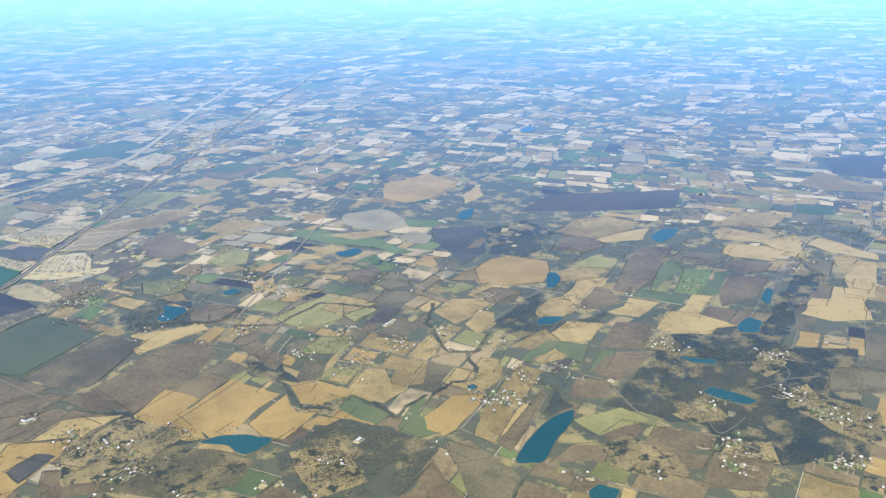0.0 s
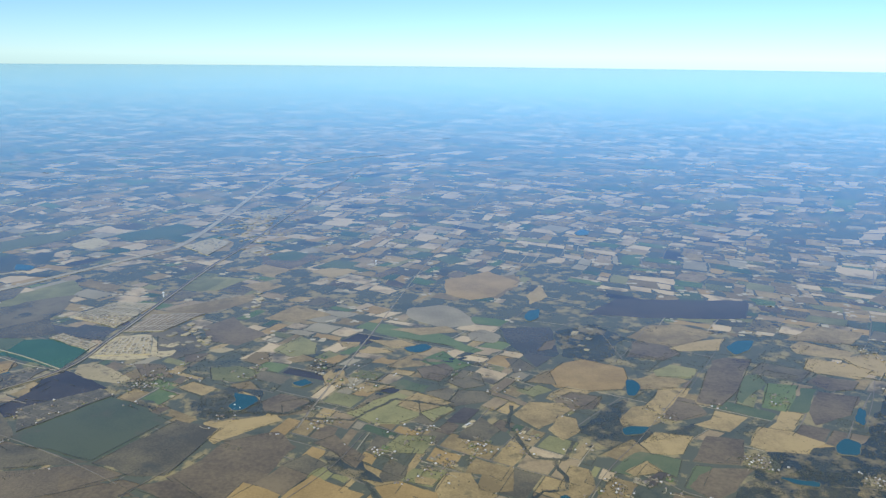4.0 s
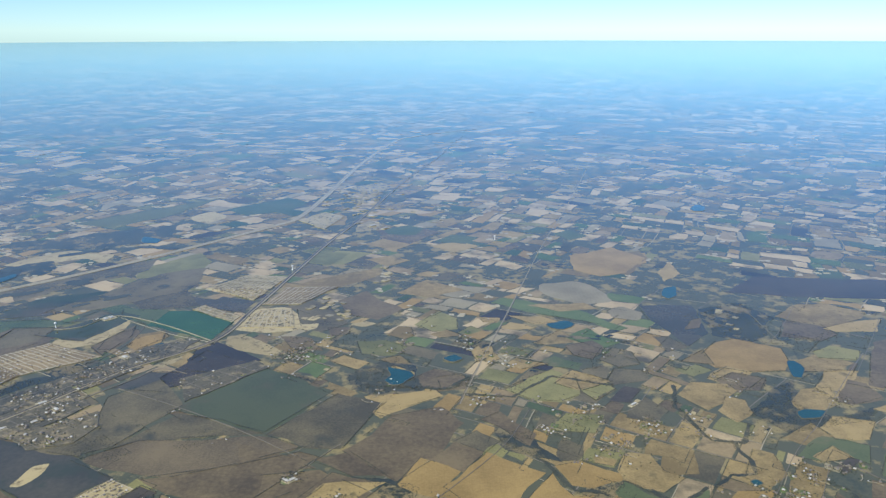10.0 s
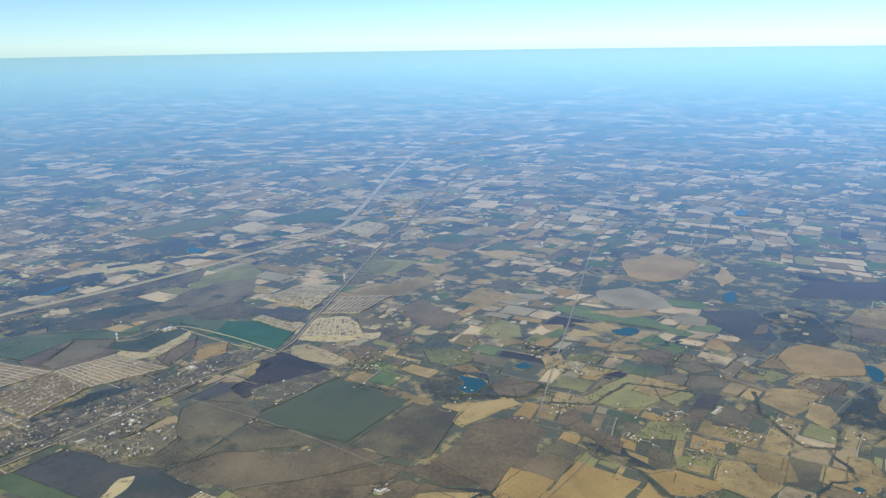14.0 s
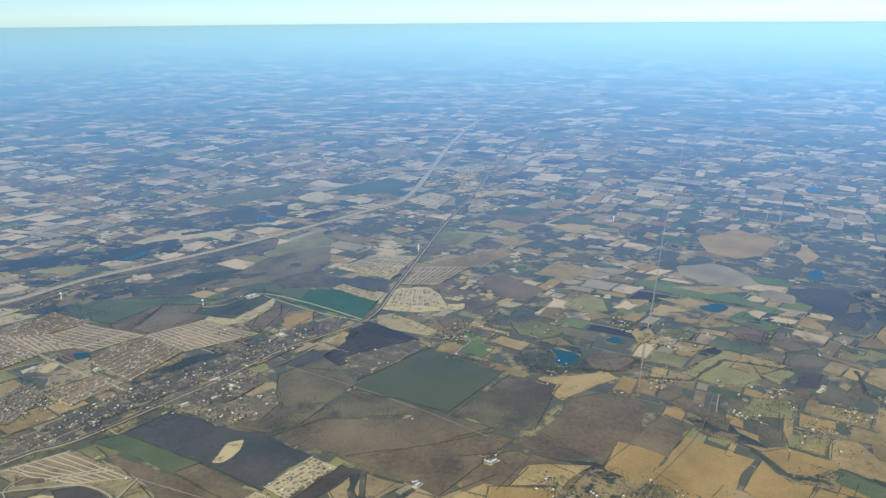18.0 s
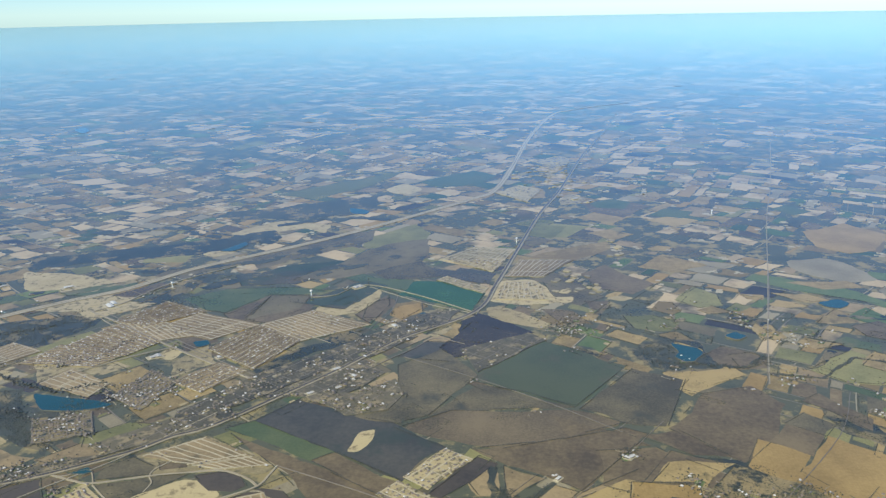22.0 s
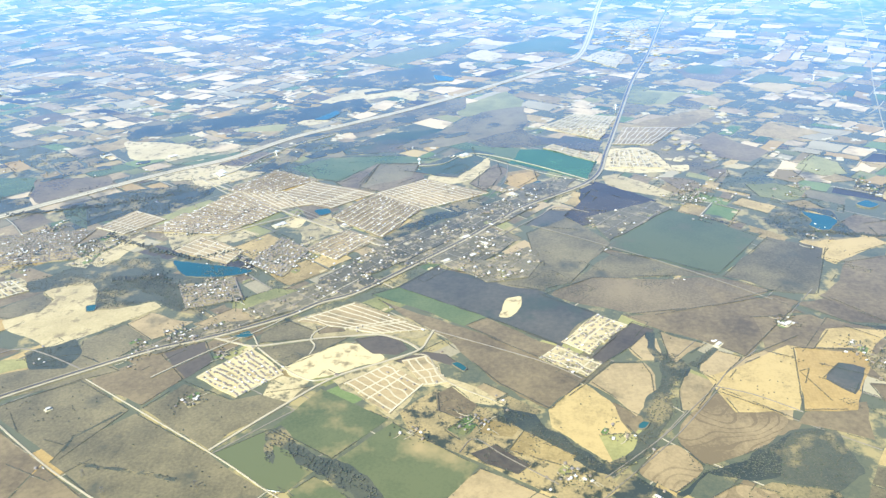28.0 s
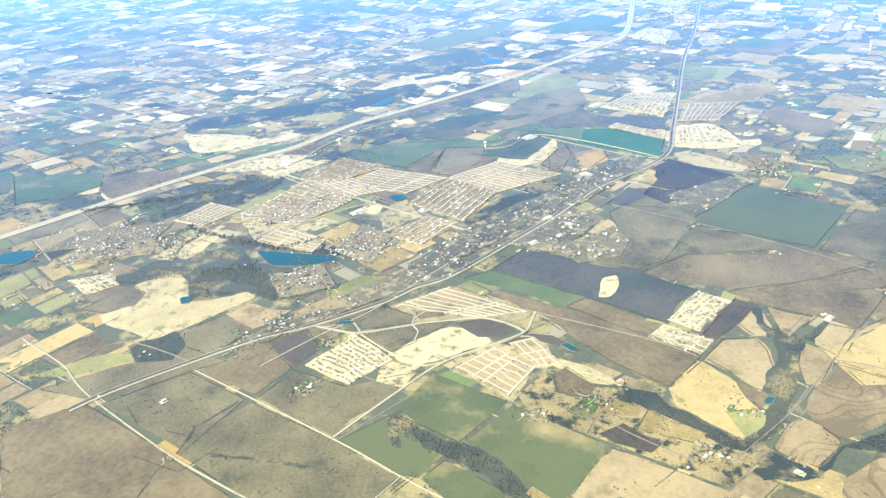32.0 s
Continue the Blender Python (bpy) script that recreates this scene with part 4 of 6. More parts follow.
field("olive", (20.1, 131.6), (25, 136.4), (29.2, 139.7), (33.4, 136.3), (33.3, 129.4), (29.3, 126.5), (24.4, 127.3))
field("tan", (29.2, 133.8), (33.5, 139.5), (39.7, 134.7), (33.3, 130.6))
field("olive", (33.3, 130.6), (38.6, 133.8), (39.7, 131.5), (35.3, 126.7))
field("dark", (37.3, 126.3), (41.7, 132.8), (43.9, 131.1), (40.7, 125.8))
field("brown", (35.2, 123.2), (37.8, 126.5), (39.8, 125), (38, 121.6))
field("sand", (40.1, 123.8), (42.4, 127.6), (43.2, 126.3), (41.2, 122.9))
field("grey", (38.9, 120.4), (43.9, 128.1), (46.6, 122.7), (43.6, 118.3))
field("gold", (59.4, 147.1), (64, 153.5), (68.6, 155.1), (75.9, 149.7), (74.9, 143.5), (72.5, 138.8), (65.2, 138.6), (60, 140.9))
field("tan", (54.2, 143.4), (60.3, 149.2), (60.2, 141.8), (55.9, 143.1))
field("olive", (52, 139.4), (56.8, 142.1), (58.9, 139.4), (54.8, 136.1))
field("tan", (57, 135.8), (62.3, 141.1), (66.5, 138.6), (60.7, 132.4))
field("brown", (57.9, 134.8), (62.3, 138.2), (67.5, 135.6), (64.5, 130.4), (58.4, 131.5))
field("tan", (49.7, 129.1), (53.5, 134.2), (59.7, 133.1), (60.5, 130.1), (56.3, 125.5), (52.4, 122.7))
field("tan", (54.3, 122.3), (57.8, 128.3), (60.6, 126.5), (60.3, 121.6), (56.1, 118.4))
field("tan", (68.2, 126), (72.1, 131), (77.2, 131.5), (74.7, 124.9), (70.8, 121.9), (68, 122.9))
field("tan", (74.4, 131.4), (80.1, 139.5), (85.7, 138.5), (80.1, 130.4), (76, 125.9))
field("brown", (75.5, 126), (82, 134.8), (84.2, 133), (84.1, 127.4), (77.7, 124.4))
field("tan", (75.2, 142.8), (81.1, 147.1), (87, 142.6), (82.1, 138.6), (75.2, 138.3))
field("olive", (81.4, 148.1), (86, 151.3), (90.8, 148.4), (87.9, 144), (81.1, 144.9))
field("brown", (79.5, 158.9), (82.6, 166), (89.8, 163.5), (90.6, 157.2), (85.4, 153.5), (78.1, 156.2))
field("tan", (81.9, 168.2), (89.5, 176.1), (96.8, 177), (103.3, 170.9), (100.2, 166.8), (90.4, 161.4), (84.9, 164.8))
field("tan", (89, 160.9), (96.9, 165), (104.3, 166.5), (99.9, 158.9), (90.8, 158.7))
field("brown", (84.5, 132.4), (95.3, 153.1), (98.9, 154.3), (104.2, 152.9), (93.9, 136.5), (88.2, 130.4))
field("brown", (60.3, 160.6), (63.2, 166.5), (65.6, 167.6), (63.7, 161.8))
field("grey", (52.4, 156.7), (55.4, 156.8), (57.9, 150.9), (53.1, 148.2))
field("brown", (75.2, 110.2), (80.8, 118.4), (86.4, 116.8), (82.2, 108.7))
field("tan", (68.4, 116.6), (72.4, 120.5), (78.3, 118.4), (74.4, 112.4), (69.3, 112.8))
field("tan", (60.8, 113), (67.8, 118.3), (69.5, 113.6), (65.8, 110.1))
field("tan", (116, 159.8), (120.5, 163.8), (128.8, 155.9), (123.7, 151.6), (115.6, 156))
field("tan", (124.2, 152.6), (133.5, 155.4), (132.4, 149.6), (127.6, 141.5), (124.5, 143.7))
field("tan", (112.8, 147.5), (116.6, 152.9), (123.9, 149.7), (126.3, 145.4), (120.6, 141.1), (114, 144.9))
field("grey", (100.7, 146.3), (105.8, 151.2), (113.6, 146), (108.2, 140.1))
field("brown", (109.3, 139.9), (113.9, 144.6), (120.2, 139.9), (116.8, 136.1), (111.9, 135.7))
field("green", (91.8, 132.6), (98.6, 144), (102, 145.1), (101.3, 140.1), (97.1, 136), (92.3, 131.1))
field("pasture", (95.4, 129.2), (101.8, 140.3), (107.3, 139), (98.9, 127.2))
field("green", (99.4, 127.1), (107.1, 137.8), (109.9, 137), (102.5, 126.6))
field("brown", (103, 126.5), (109.7, 135.8), (115.9, 133), (110, 125.3), (101.7, 121.6))
field("tan", (112.9, 116.1), (118.8, 122.5), (127.4, 120.3), (123.8, 111.3), (117.1, 111.9))
field("tan", (132.7, 138.9), (140.8, 136.5), (129.6, 119.9), (125.4, 122.7), (129.6, 130.3))
field("grey", (126.9, 141.6), (133.1, 139.2), (127, 130.7), (125.8, 135.4))
field("tan", (132.6, 149.2), (137.3, 152.8), (143.3, 140.3), (141.3, 137.4), (134.3, 143.6))
field("tan", (86.5, 114.8), (91.1, 121.4), (96.5, 119.3), (99.8, 115), (94.8, 111.2), (88.4, 112.3))
field("brown", (-5.7, 109.9), (1.2, 121.6), (9.1, 124.6), (12.9, 118.5), (7.5, 107), (2.9, 101.2))
field("brown", (-9.9, 107.2), (-4.9, 110.2), (2, 102.3), (-3.9, 103.1))
field("brown", (-11.6, 94.8), (-6.4, 103.8), (-0, 101.1), (-6.7, 92.1), (-11.1, 90.4))
field("brown", (-4.4, 91.7), (1.1, 98.8), (6.7, 94.9), (2.2, 88.5))
field("gold", (2.7, 100.5), (6, 107.9), (11.9, 104.2), (9.2, 99.5), (14.4, 92.9), (11.5, 92.7), (5.6, 95.6))
field("gold", (9.3, 99.8), (12.2, 104.1), (16, 109.5), (23.8, 103.5), (17.5, 92.5), (14.6, 92.9))
field("brown", (7.5, 107), (10.9, 113.1), (15.6, 109.6), (12.2, 103.5))
field("gold", (19.8, 95.6), (24.9, 103.5), (26.8, 97.1), (29.8, 97.3), (25.2, 90.6), (22, 92))
field("gold", (25.7, 105.4), (29.5, 106.5), (34.8, 102.9), (33.7, 101.3), (29.6, 99.5), (27.1, 100.2))
field("grey", (26, 108.5), (27.6, 113.3), (30.5, 110.7), (29.5, 106.5), (26.5, 106.6))
field("olive", (29.5, 107.1), (31.2, 110.8), (36.3, 108.9), (33.8, 104.6))
field("tan", (31.2, 105.9), (31.7, 108.3), (34.9, 106.9), (33.8, 105.1))
field("tan", (34.2, 103.7), (36.5, 109), (40, 108.5), (40.7, 103.7), (43.1, 101.6), (39.3, 98), (36.9, 99.1), (34.5, 101.1))
field("tan", (40.6, 103.6), (41.3, 107.9), (46.5, 110.3), (45.6, 102.8), (42.2, 102.5))
field("green", (32.8, 98.2), (34.5, 101), (40.5, 94.9), (37.4, 92), (33.6, 95.8))
field("gold", (31.2, 94.6), (32.8, 97), (37.5, 92.1), (35.8, 91.4), (32.7, 92.7))
field("green", (40.8, 91), (43.4, 97.7), (45.3, 98.8), (43.8, 94.2), (46.5, 88.9), (43.5, 87.9))
field("brown", (14.7, 86), (14, 90.5), (18.7, 88.3), (21.1, 85))
field("brown", (15.3, 119.9), (18.8, 123), (24.2, 114.6), (22.4, 110.9), (18.3, 117.4))
field("grey", (11, 112.7), (14.8, 116.3), (18, 112.7), (15.6, 109.2))
field("olive", (25.7, 116.2), (29.4, 122.1), (35.3, 121), (33.1, 115))
field("gold", (44.5, 93.3), (49.3, 98.4), (54.4, 98.2), (52.9, 95.1), (48.7, 89.1), (47, 88), (44.9, 90))
field("tan", (51.5, 101.8), (55.5, 109.8), (58.1, 108.2), (57.5, 102.8), (53.8, 98.1))
field("tan", (53.1, 94.3), (61.1, 106.1), (64.2, 103.5), (58.2, 93.5), (53.3, 85.1), (50.7, 87.4))
field("brown", (53.7, 85), (62.6, 97.9), (63.2, 96), (58.1, 87.7), (55.1, 82.9))
field("green", (61, 107.6), (67.6, 113.5), (73.6, 110.7), (70.8, 105.1), (68.7, 107.3), (67.4, 109.5), (64.6, 105.7))
field("tan", (63.6, 107.2), (67.8, 110.8), (69.2, 107), (64.6, 105.7))
field("dark", (64.6, 103.9), (68.7, 107.3), (70, 106.3), (66.6, 103))
field("green", (70.8, 102.3), (75.1, 108.6), (77.4, 108.1), (73.2, 101.4))
field("brown", (71.7, 102.2), (77.6, 107.8), (83.6, 107.1), (78.1, 100.3), (73.9, 98.3))
field("brown", (66.2, 95.4), (68.7, 101.2), (73.3, 98.6), (72.6, 94.4), (68.3, 94.3))
field("brown", (67.7, 84.9), (71.9, 88), (74.3, 85.4), (71.6, 82.7), (68, 83.5))
field("brown", (59.3, 79.4), (63.4, 83.2), (68.7, 82.9), (66.3, 78.4))
field("brown", (46.7, 86), (49.8, 86.5), (52.1, 81.9), (47.5, 81.2))
field("brown", (74.2, 82.6), (76.5, 85.5), (82.9, 82.1), (81, 79), (77.4, 80.2))
field("brown", (73.2, 81.2), (80.3, 78.1), (78.2, 75.4), (70.7, 76.5))
field("scrub", (98.6, 102.5), (102.7, 104.2), (101.7, 99.4), (96.3, 95.7), (95.1, 98.5))
field("scrub", (97, 90.6), (101.6, 92.7), (101, 88.6), (96.9, 86.1), (95.4, 87.8))
field("brown", (103.3, 91.2), (108.1, 96.8), (113.4, 95.9), (108.8, 89.1))
field("scrub", (80.3, 76.9), (83.7, 80.8), (89.1, 79.3), (87.9, 74.6))
field("dark", (77.1, 185.5), (88.3, 198.6), (122.5, 194.5), (115.2, 180.5), (100.9, 180.9))
field("tan", (50.2, 211.9), (57.7, 222.6), (66.1, 217.7), (62.4, 208.3), (54.2, 204.4))
field("gold", (57.1, 217.7), (66.7, 222.1), (64.4, 211.4), (58.4, 208))
field("tan", (65.3, 202.1), (70.9, 212.5), (70.9, 201.6), (64.9, 194.3))
field("green", (8, 236.3), (14.4, 241.8), (25.3, 230), (15.2, 227.6))
field("green", (44, 245), (49.6, 249.1), (53.9, 242.1), (47.9, 236.8))
field("palegrey", (33.2, 193), (43.1, 196), (48.1, 186.3), (49.2, 179), (42, 176.9), (34.2, 183.6))
field("palegrey", (46.4, 172.8), (50, 176.2), (53.7, 171), (51.6, 165.9), (46.6, 168))
field("tan", (155, 193.5), (166.5, 205), (169.4, 193.5), (174.6, 186.7), (170.8, 181.1), (157.2, 186.4))
field("dark", (175.9, 217.9), (195.2, 217.3), (179, 193.2), (169.3, 201.3))
field("tan", (116.8, 164.5), (129.8, 174.3), (138.4, 168.6), (131.3, 161))
field("grey", (-20.4, 214.8), (-14.2, 222), (-5.3, 214.6), (-9.9, 206.4))
field("tan", (-13.7, 232.3), (-6, 241.3), (3.3, 234), (-3.9, 225.9))
field("tan", (-11.6, 215.8), (-4.6, 220.1), (1.5, 214.9), (-4.5, 209))
field("olive", (-5.8, 246.1), (-0.7, 254.6), (7.1, 247), (2.7, 239.4))
field("tan", (-1.1, 186.7), (5.8, 196.9), (14.9, 188.1), (7.3, 183))
field("brown", (-14.5, 180.8), (-8.1, 188), (0.7, 174.1), (-4.3, 167.6), (-11, 170.6))
field("tan", (28.8, 176.9), (42.1, 178.6), (44.5, 173.9), (35.3, 172.4))
lane(0.25, (77.1, 85.1), (75.3, 87.5), (74, 91.4), (73, 98.3), (70.4, 101), (67.9, 104.4), (64.3, 104.3))
lane(0.25, (77.1, 85.1), (83.3, 81.5), (86.7, 77.8))
lane(0.18, (55.5, 81.5), (59.2, 89.2), (63, 96.2))
lane(0.16, (49.7, 81.4), (58.3, 93.8), (64.1, 103.7))
lane(0.16, (48.5, 88.1), (60.4, 107.1), (68.5, 117.1))
lane(0.16, (85.5, 138.6), (95.3, 153.1), (104.2, 166.9))
lane(0.16, (68.5, 117.1), (82.4, 136.2), (90.7, 147.1))
lane(0.2, (94.5, 100.8), (100.7, 98.8), (99.3, 94.7), (92, 92.5), (85, 92))
lane(0.2, (99.3, 94.7), (104.6, 94.7))
lane(0.2, (83.4, 88.4), (83.2, 82.8), (85.3, 83.2), (88.4, 85.5))
lane(0.2, (11.9, 125.2), (15.4, 139.3), (23.8, 169.8), (28.7, 190.1))
lane(0.16, (38, 122.1), (41.1, 123.8), (45.8, 131.6))
lane(0.16, (77.1, 176.3), (77.1, 154.6))
lane(0.16, (73.9, 151.8), (79.6, 159.6), (89.5, 176.1))
lane(0.2, (109.1, 119.6), (117, 130.2), (124.2, 141.1))
lane(0.2, (2.2, 88.5), (17.3, 109.3), (23.6, 123.3))
creek(0.2, (53.2, 112.2), (54, 106.3), (53.4, 102.8), (49.9, 102.4), (46, 98.9))
creek(0.2, (17.7, 113.9), (24.4, 105.6), (27.2, 98.6), (31.2, 98), (34.5, 101.5))
creek(0.2, (37.7, 98.5), (40.6, 93.5), (42.4, 96.2), (46.1, 99.7))
creek(0.22, (57.9, 117.7), (55, 111.9), (50.4, 112.6), (48, 123.8), (50.2, 133.4))
creek(0.22, (13.3, 129.6), (21.3, 128.3), (29.2, 137), (39.6, 132.6))
creek(0.22, (46, 160.3), (40.9, 156), (33.8, 157.2))
hamlet(56.4, 96.4, 5.7, 5.5, 45)
hamlet(60.3, 102.6, 5.1, 5.3, 20)
hamlet(67.8, 104.1, 4.4, 4.6, 14)
hamlet(34.8, 111.2, 6.3, 6.7, 30)
hamlet(42.4, 116, 5.7, 6.2, 24)
hamlet(26.7, 115.4, 4.7, 5, 14)
hamlet(100.9, 102.5, 3.4, 4, 30)
hamlet(98.3, 90, 3.8, 4.2, 34)
hamlet(86.3, 89.5, 4.8, 4.8, 14)
hamlet(86, 108.9, 4.6, 5.2, 34)
hamlet(83.5, 79.5, 5, 4.6, 26)
hamlet(-1.9, 92.9, 4.7, 4.3, 16)
hamlet(8.7, 95.5, 3.9, 3.6, 12)
hamlet(16.3, 129.1, 7.1, 8.4, 16)
hamlet(31.3, 122.1, 6.8, 7.7, 20)
hamlet(42.8, 149.1, 6.9, 9.3, 10)
hamlet(23.6, 146.4, 5.6, 7.5, 10)
hamlet(0.5, 153.4, 9.4, 12.9, 16)
hamlet(-19.1, 147.9, 6.8, 9.3, 30)
hamlet(-17.4, 171.7, 6.5, 9.9, 14)
hamlet(130.2, 154.1, 4.8, 7.9, 14)
hamlet(128.6, 140.3, 5.6, 8.6, 8)
hamlet(98.8, 131.9, 5.3, 7.2, 10)
hamlet(71.5, 168.9, 9, 14, 12)
hamlet(76.2, 126.4, 5.1, 6.3, 10)
hamlet(61, 134.2, 5.3, 6.7, 8)
field("grey", (-107.8, 74.9), (-101.2, 80.2), (-92.1, 75), (-96.5, 68.1), (-103.1, 69.7))
field("grey", (-91, 74.4), (-79.7, 68.3), (-71.5, 63), (-73.3, 59.3), (-85.3, 58.3), (-96.3, 65.1), (-96, 68))
field("brown", (-100.1, 80.9), (-93.8, 87.1), (-88.5, 81.8), (-91.2, 76))
field("dark", (-93.6, 87.4), (-89.3, 90.9), (-86.1, 86.1), (-88.3, 81.6))
field("grey", (-90.7, 75.5), (-87.9, 81.2), (-80.7, 78.1), (-77, 79.9), (-71.6, 81.7), (-79.8, 69))
field("greentan", (-70.5, 81.3), (-61.2, 76.1), (-65.9, 68.8), (-74, 73.3))
field("greentan", (-79, 68.3), (-74.2, 73), (-66, 68.4), (-69.3, 63.1), (-71.5, 63.4))
field("greentan", (-60.6, 75.5), (-50.2, 69.1), (-54.1, 61.4), (-55.8, 60.8), (-65.7, 68.2))
field("greentan", (-69.1, 62.9), (-67, 65.8), (-60.7, 61.8), (-60.8, 60), (-65.2, 59.6))
field("grey", (-119.1, 75.7), (-115.4, 78.5), (-104.2, 85.8), (-97.5, 82.8), (-100.9, 80.7), (-111.3, 74))
field("grey", (-109.4, 73.2), (-101.2, 80.7), (-92.2, 74.9), (-95.6, 65.5))
field("brown", (-119.3, 68), (-111.6, 73.2), (-97, 64.9), (-97.8, 57.6), (-111.6, 56.7))
field("brown", (-97.5, 57.6), (-96.8, 64.5), (-86.8, 58.4))
field("olive", (-122.1, 78.6), (-118.2, 81.9), (-109.4, 84.9), (-104.4, 86.2), (-115.6, 78.9))
field("brown", (-14.1, 81.6), (-7.3, 84.6), (-8.6, 77.3), (-15.3, 79.7))
field("wood", (-22.7, 72.3), (-16.3, 78.1), (-12.4, 79.4), (-11.3, 72.5), (-14.5, 68.9), (-20.2, 69.1))
field("scrub", (-24.4, 67.1), (-20.7, 69.5), (-14.5, 68.9), (-13.7, 65.1), (-24.5, 64))
field("wood", (-126.9, 102.9), (-118.8, 112.2), (-107.7, 116), (-103.7, 110.1), (-97.8, 108.5), (-91.5, 108.8), (-88.8, 103.5), (-93.4, 97.3), (-101, 101), (-107, 98.5), (-110.1, 100.4), (-113.8, 105.6), (-120.3, 102.9))
field("grey", (-106.1, 89.4), (-102.3, 94.3), (-96.7, 90.4), (-100.7, 82.9), (-104.8, 83.3), (-105, 86.7))
field("straw", (-101.9, 94.3), (-100, 97.7), (-92.8, 95.7), (-95.3, 91.7), (-96.7, 90.4))
field("wood", (-112.5, 85.4), (-107.3, 89.4), (-104.1, 86.5), (-104.8, 83.3), (-109.7, 82.2))
field("olive", (-89.1, 101.8), (-84.5, 106.5), (-79.1, 105.9), (-81.5, 102.3), (-87.6, 97.7))
field("straw", (-92.5, 95), (-88.5, 100.1), (-80.8, 99.8), (-87.8, 93.5))
field("site", (-130, 104.2), (-126.6, 106.6), (-123.9, 104.4), (-125.3, 100.3), (-127.7, 100.9))
field("green", (-61.3, 173.3), (-57, 174.3), (-50.1, 162.8), (-53.5, 165.1))
field("grey", (-70.5, 187.6), (-51.5, 188.8), (-45.3, 177.1), (-57, 174.3), (-65.4, 183.4))
field("brown", (-74.8, 182.9), (-58.1, 195.5), (-49.4, 193.6), (-51.5, 188.8), (-70.3, 186.7))
field("olive", (-69.3, 207.9), (-58.1, 223.3), (-52.2, 214.6), (-54.3, 198.2), (-67.6, 200))
field("plough", (-45.3, 177.1), (-42.1, 184), (-33.3, 180.3), (-34.3, 172.3))
field("olive", (-79.2, 159.2), (-70.5, 166.9), (-63.2, 167.4), (-65.8, 158.3), (-72.6, 153))
field("brown", (-81.7, 149.2), (-80.4, 162.6), (-71.9, 163.2), (-69.6, 154.8), (-76.2, 146.5))
field("olive", (-96.1, 161.6), (-84.6, 164.1), (-80.4, 162.6), (-82.2, 150.7), (-91.4, 153.3))
field("brown", (-58.8, 158.8), (-54.8, 162.5), (-53.3, 160.9), (-54.9, 151), (-58.3, 150.8))
field("brown", (-92.4, 139.7), (-85, 143), (-82.8, 137.6), (-86.8, 132.1))
field("tan", (51.4, 220.6), (65.8, 224.3), (66.2, 215.9), (57, 200.1), (51.4, 207.1))
field("brown", (-10.6, 250), (0.9, 254.4), (10.4, 247.4), (0.7, 233), (-8.6, 239.2))
field("tan", (6.7, 230.1), (15.4, 235.8), (20.7, 229.6), (13.5, 223.1))
field("green", (8.3, 236.7), (13.3, 243.9), (21, 240.8), (16.5, 232.6))
field("green", (33.5, 246.4), (40.1, 254.2), (44.5, 251.4), (41.4, 245.4))
field("olive", (-121.6, 194.2), (-109.1, 192.4), (-108.9, 185.3), (-119.9, 184.6))
field("olive", (-109, 260.9), (-92.7, 280), (-72.2, 301.7), (-79.8, 275.9), (-93.6, 253.4))
field("green", (-65, 281.4), (-46.9, 302.8), (-38, 292.6), (-44.9, 277.6), (-56, 272.4))
field("site", (-26.2, 321.2), (-15, 334.3), (-8.7, 321.9), (-17.6, 309.8))
field("wood", (-124.7, 143.4), (-112, 150.1), (-109.6, 143.9), (-115.1, 132.4), (-127.2, 128), (-134.9, 131.6))
field("plough", (-137.2, 135.6), (-129.4, 143.3), (-122.6, 139), (-127.9, 129.2))
highway(2.2, (-168.7, 101.3), (-151.2, 123), (-143.6, 133), (-133.4, 145.3), (-123.4, 156.4), (-113.8, 165.4), (-104.9, 180), (-93.7, 191.9), (-81.5, 204.8), (-68.2, 221.5), (-44.3, 255), (-37.6, 268.8), (-33.1, 307.9), (-26.8, 383.2), (-14.8, 464.2), (-4.2, 484.4), (9.1, 500.5), (32.3, 520.6))
road(0.22, (-100.8, 80.6), (-79.6, 68.5), (-71.1, 63.1), (-65.8, 60))
road(0.22, (-71.1, 63.1), (-73.4, 59.3))
road(0.32, (-128.8, 87), (-119.4, 81.2), (-115.1, 77.3), (-110.6, 73.8), (-97, 64.9), (-85.8, 58.8))
road(0.34, (12.2, 125.5), (17.6, 147.2), (26.4, 180.9), (39.4, 231.9), (53.7, 282.4), (77.8, 373.8))
road(0.22, (-60.5, 169.4), (-47.2, 159.6), (-37.4, 154.7))
lane(0.25, (-110.8, 150.4), (-95.6, 139.5), (-79.4, 129), (-62.9, 118.1), (-58.3, 114.5))
lane(0.2, (-55.9, 145), (-53.3, 154.3), (-53.4, 164.4))
lane(0.22, (-39.3, 63), (-33, 71), (-28.6, 77), (-23.1, 85.9))
lane(0.2, (-101.5, 147.3), (-92.1, 138.8), (-81.6, 131.3))
lane(0.18, (-12.7, 101.3), (-9.5, 106.8), (-6.2, 112))
lane(0.3, (-118.2, 169.6), (-109, 162.2), (-102.9, 167.1), (-106.9, 156.2))
hamlet(-86.1, 77.2, 2.7, 2.4, 8)
hamlet(-95.7, 111.2, 5.5, 6.3, 25)
hamlet(-106.7, 128.3, 6, 8.1, 40)
hamlet(-119.6, 117.6, 6, 7.3, 40)
hamlet(-132.7, 123.9, 4.2, 5.6, 25)
water_tower(-71.9, 163.2)
water_tower(25.7, 237.7)
water_tower(187.3, 228.1)
water_tower(-29.3, 206.1)
water_tower(-104.3, 167)
shed(-112.3, 154.3, 2.4, 1.1)
shed(-90.9, 130.1, 1.2, 0.8)
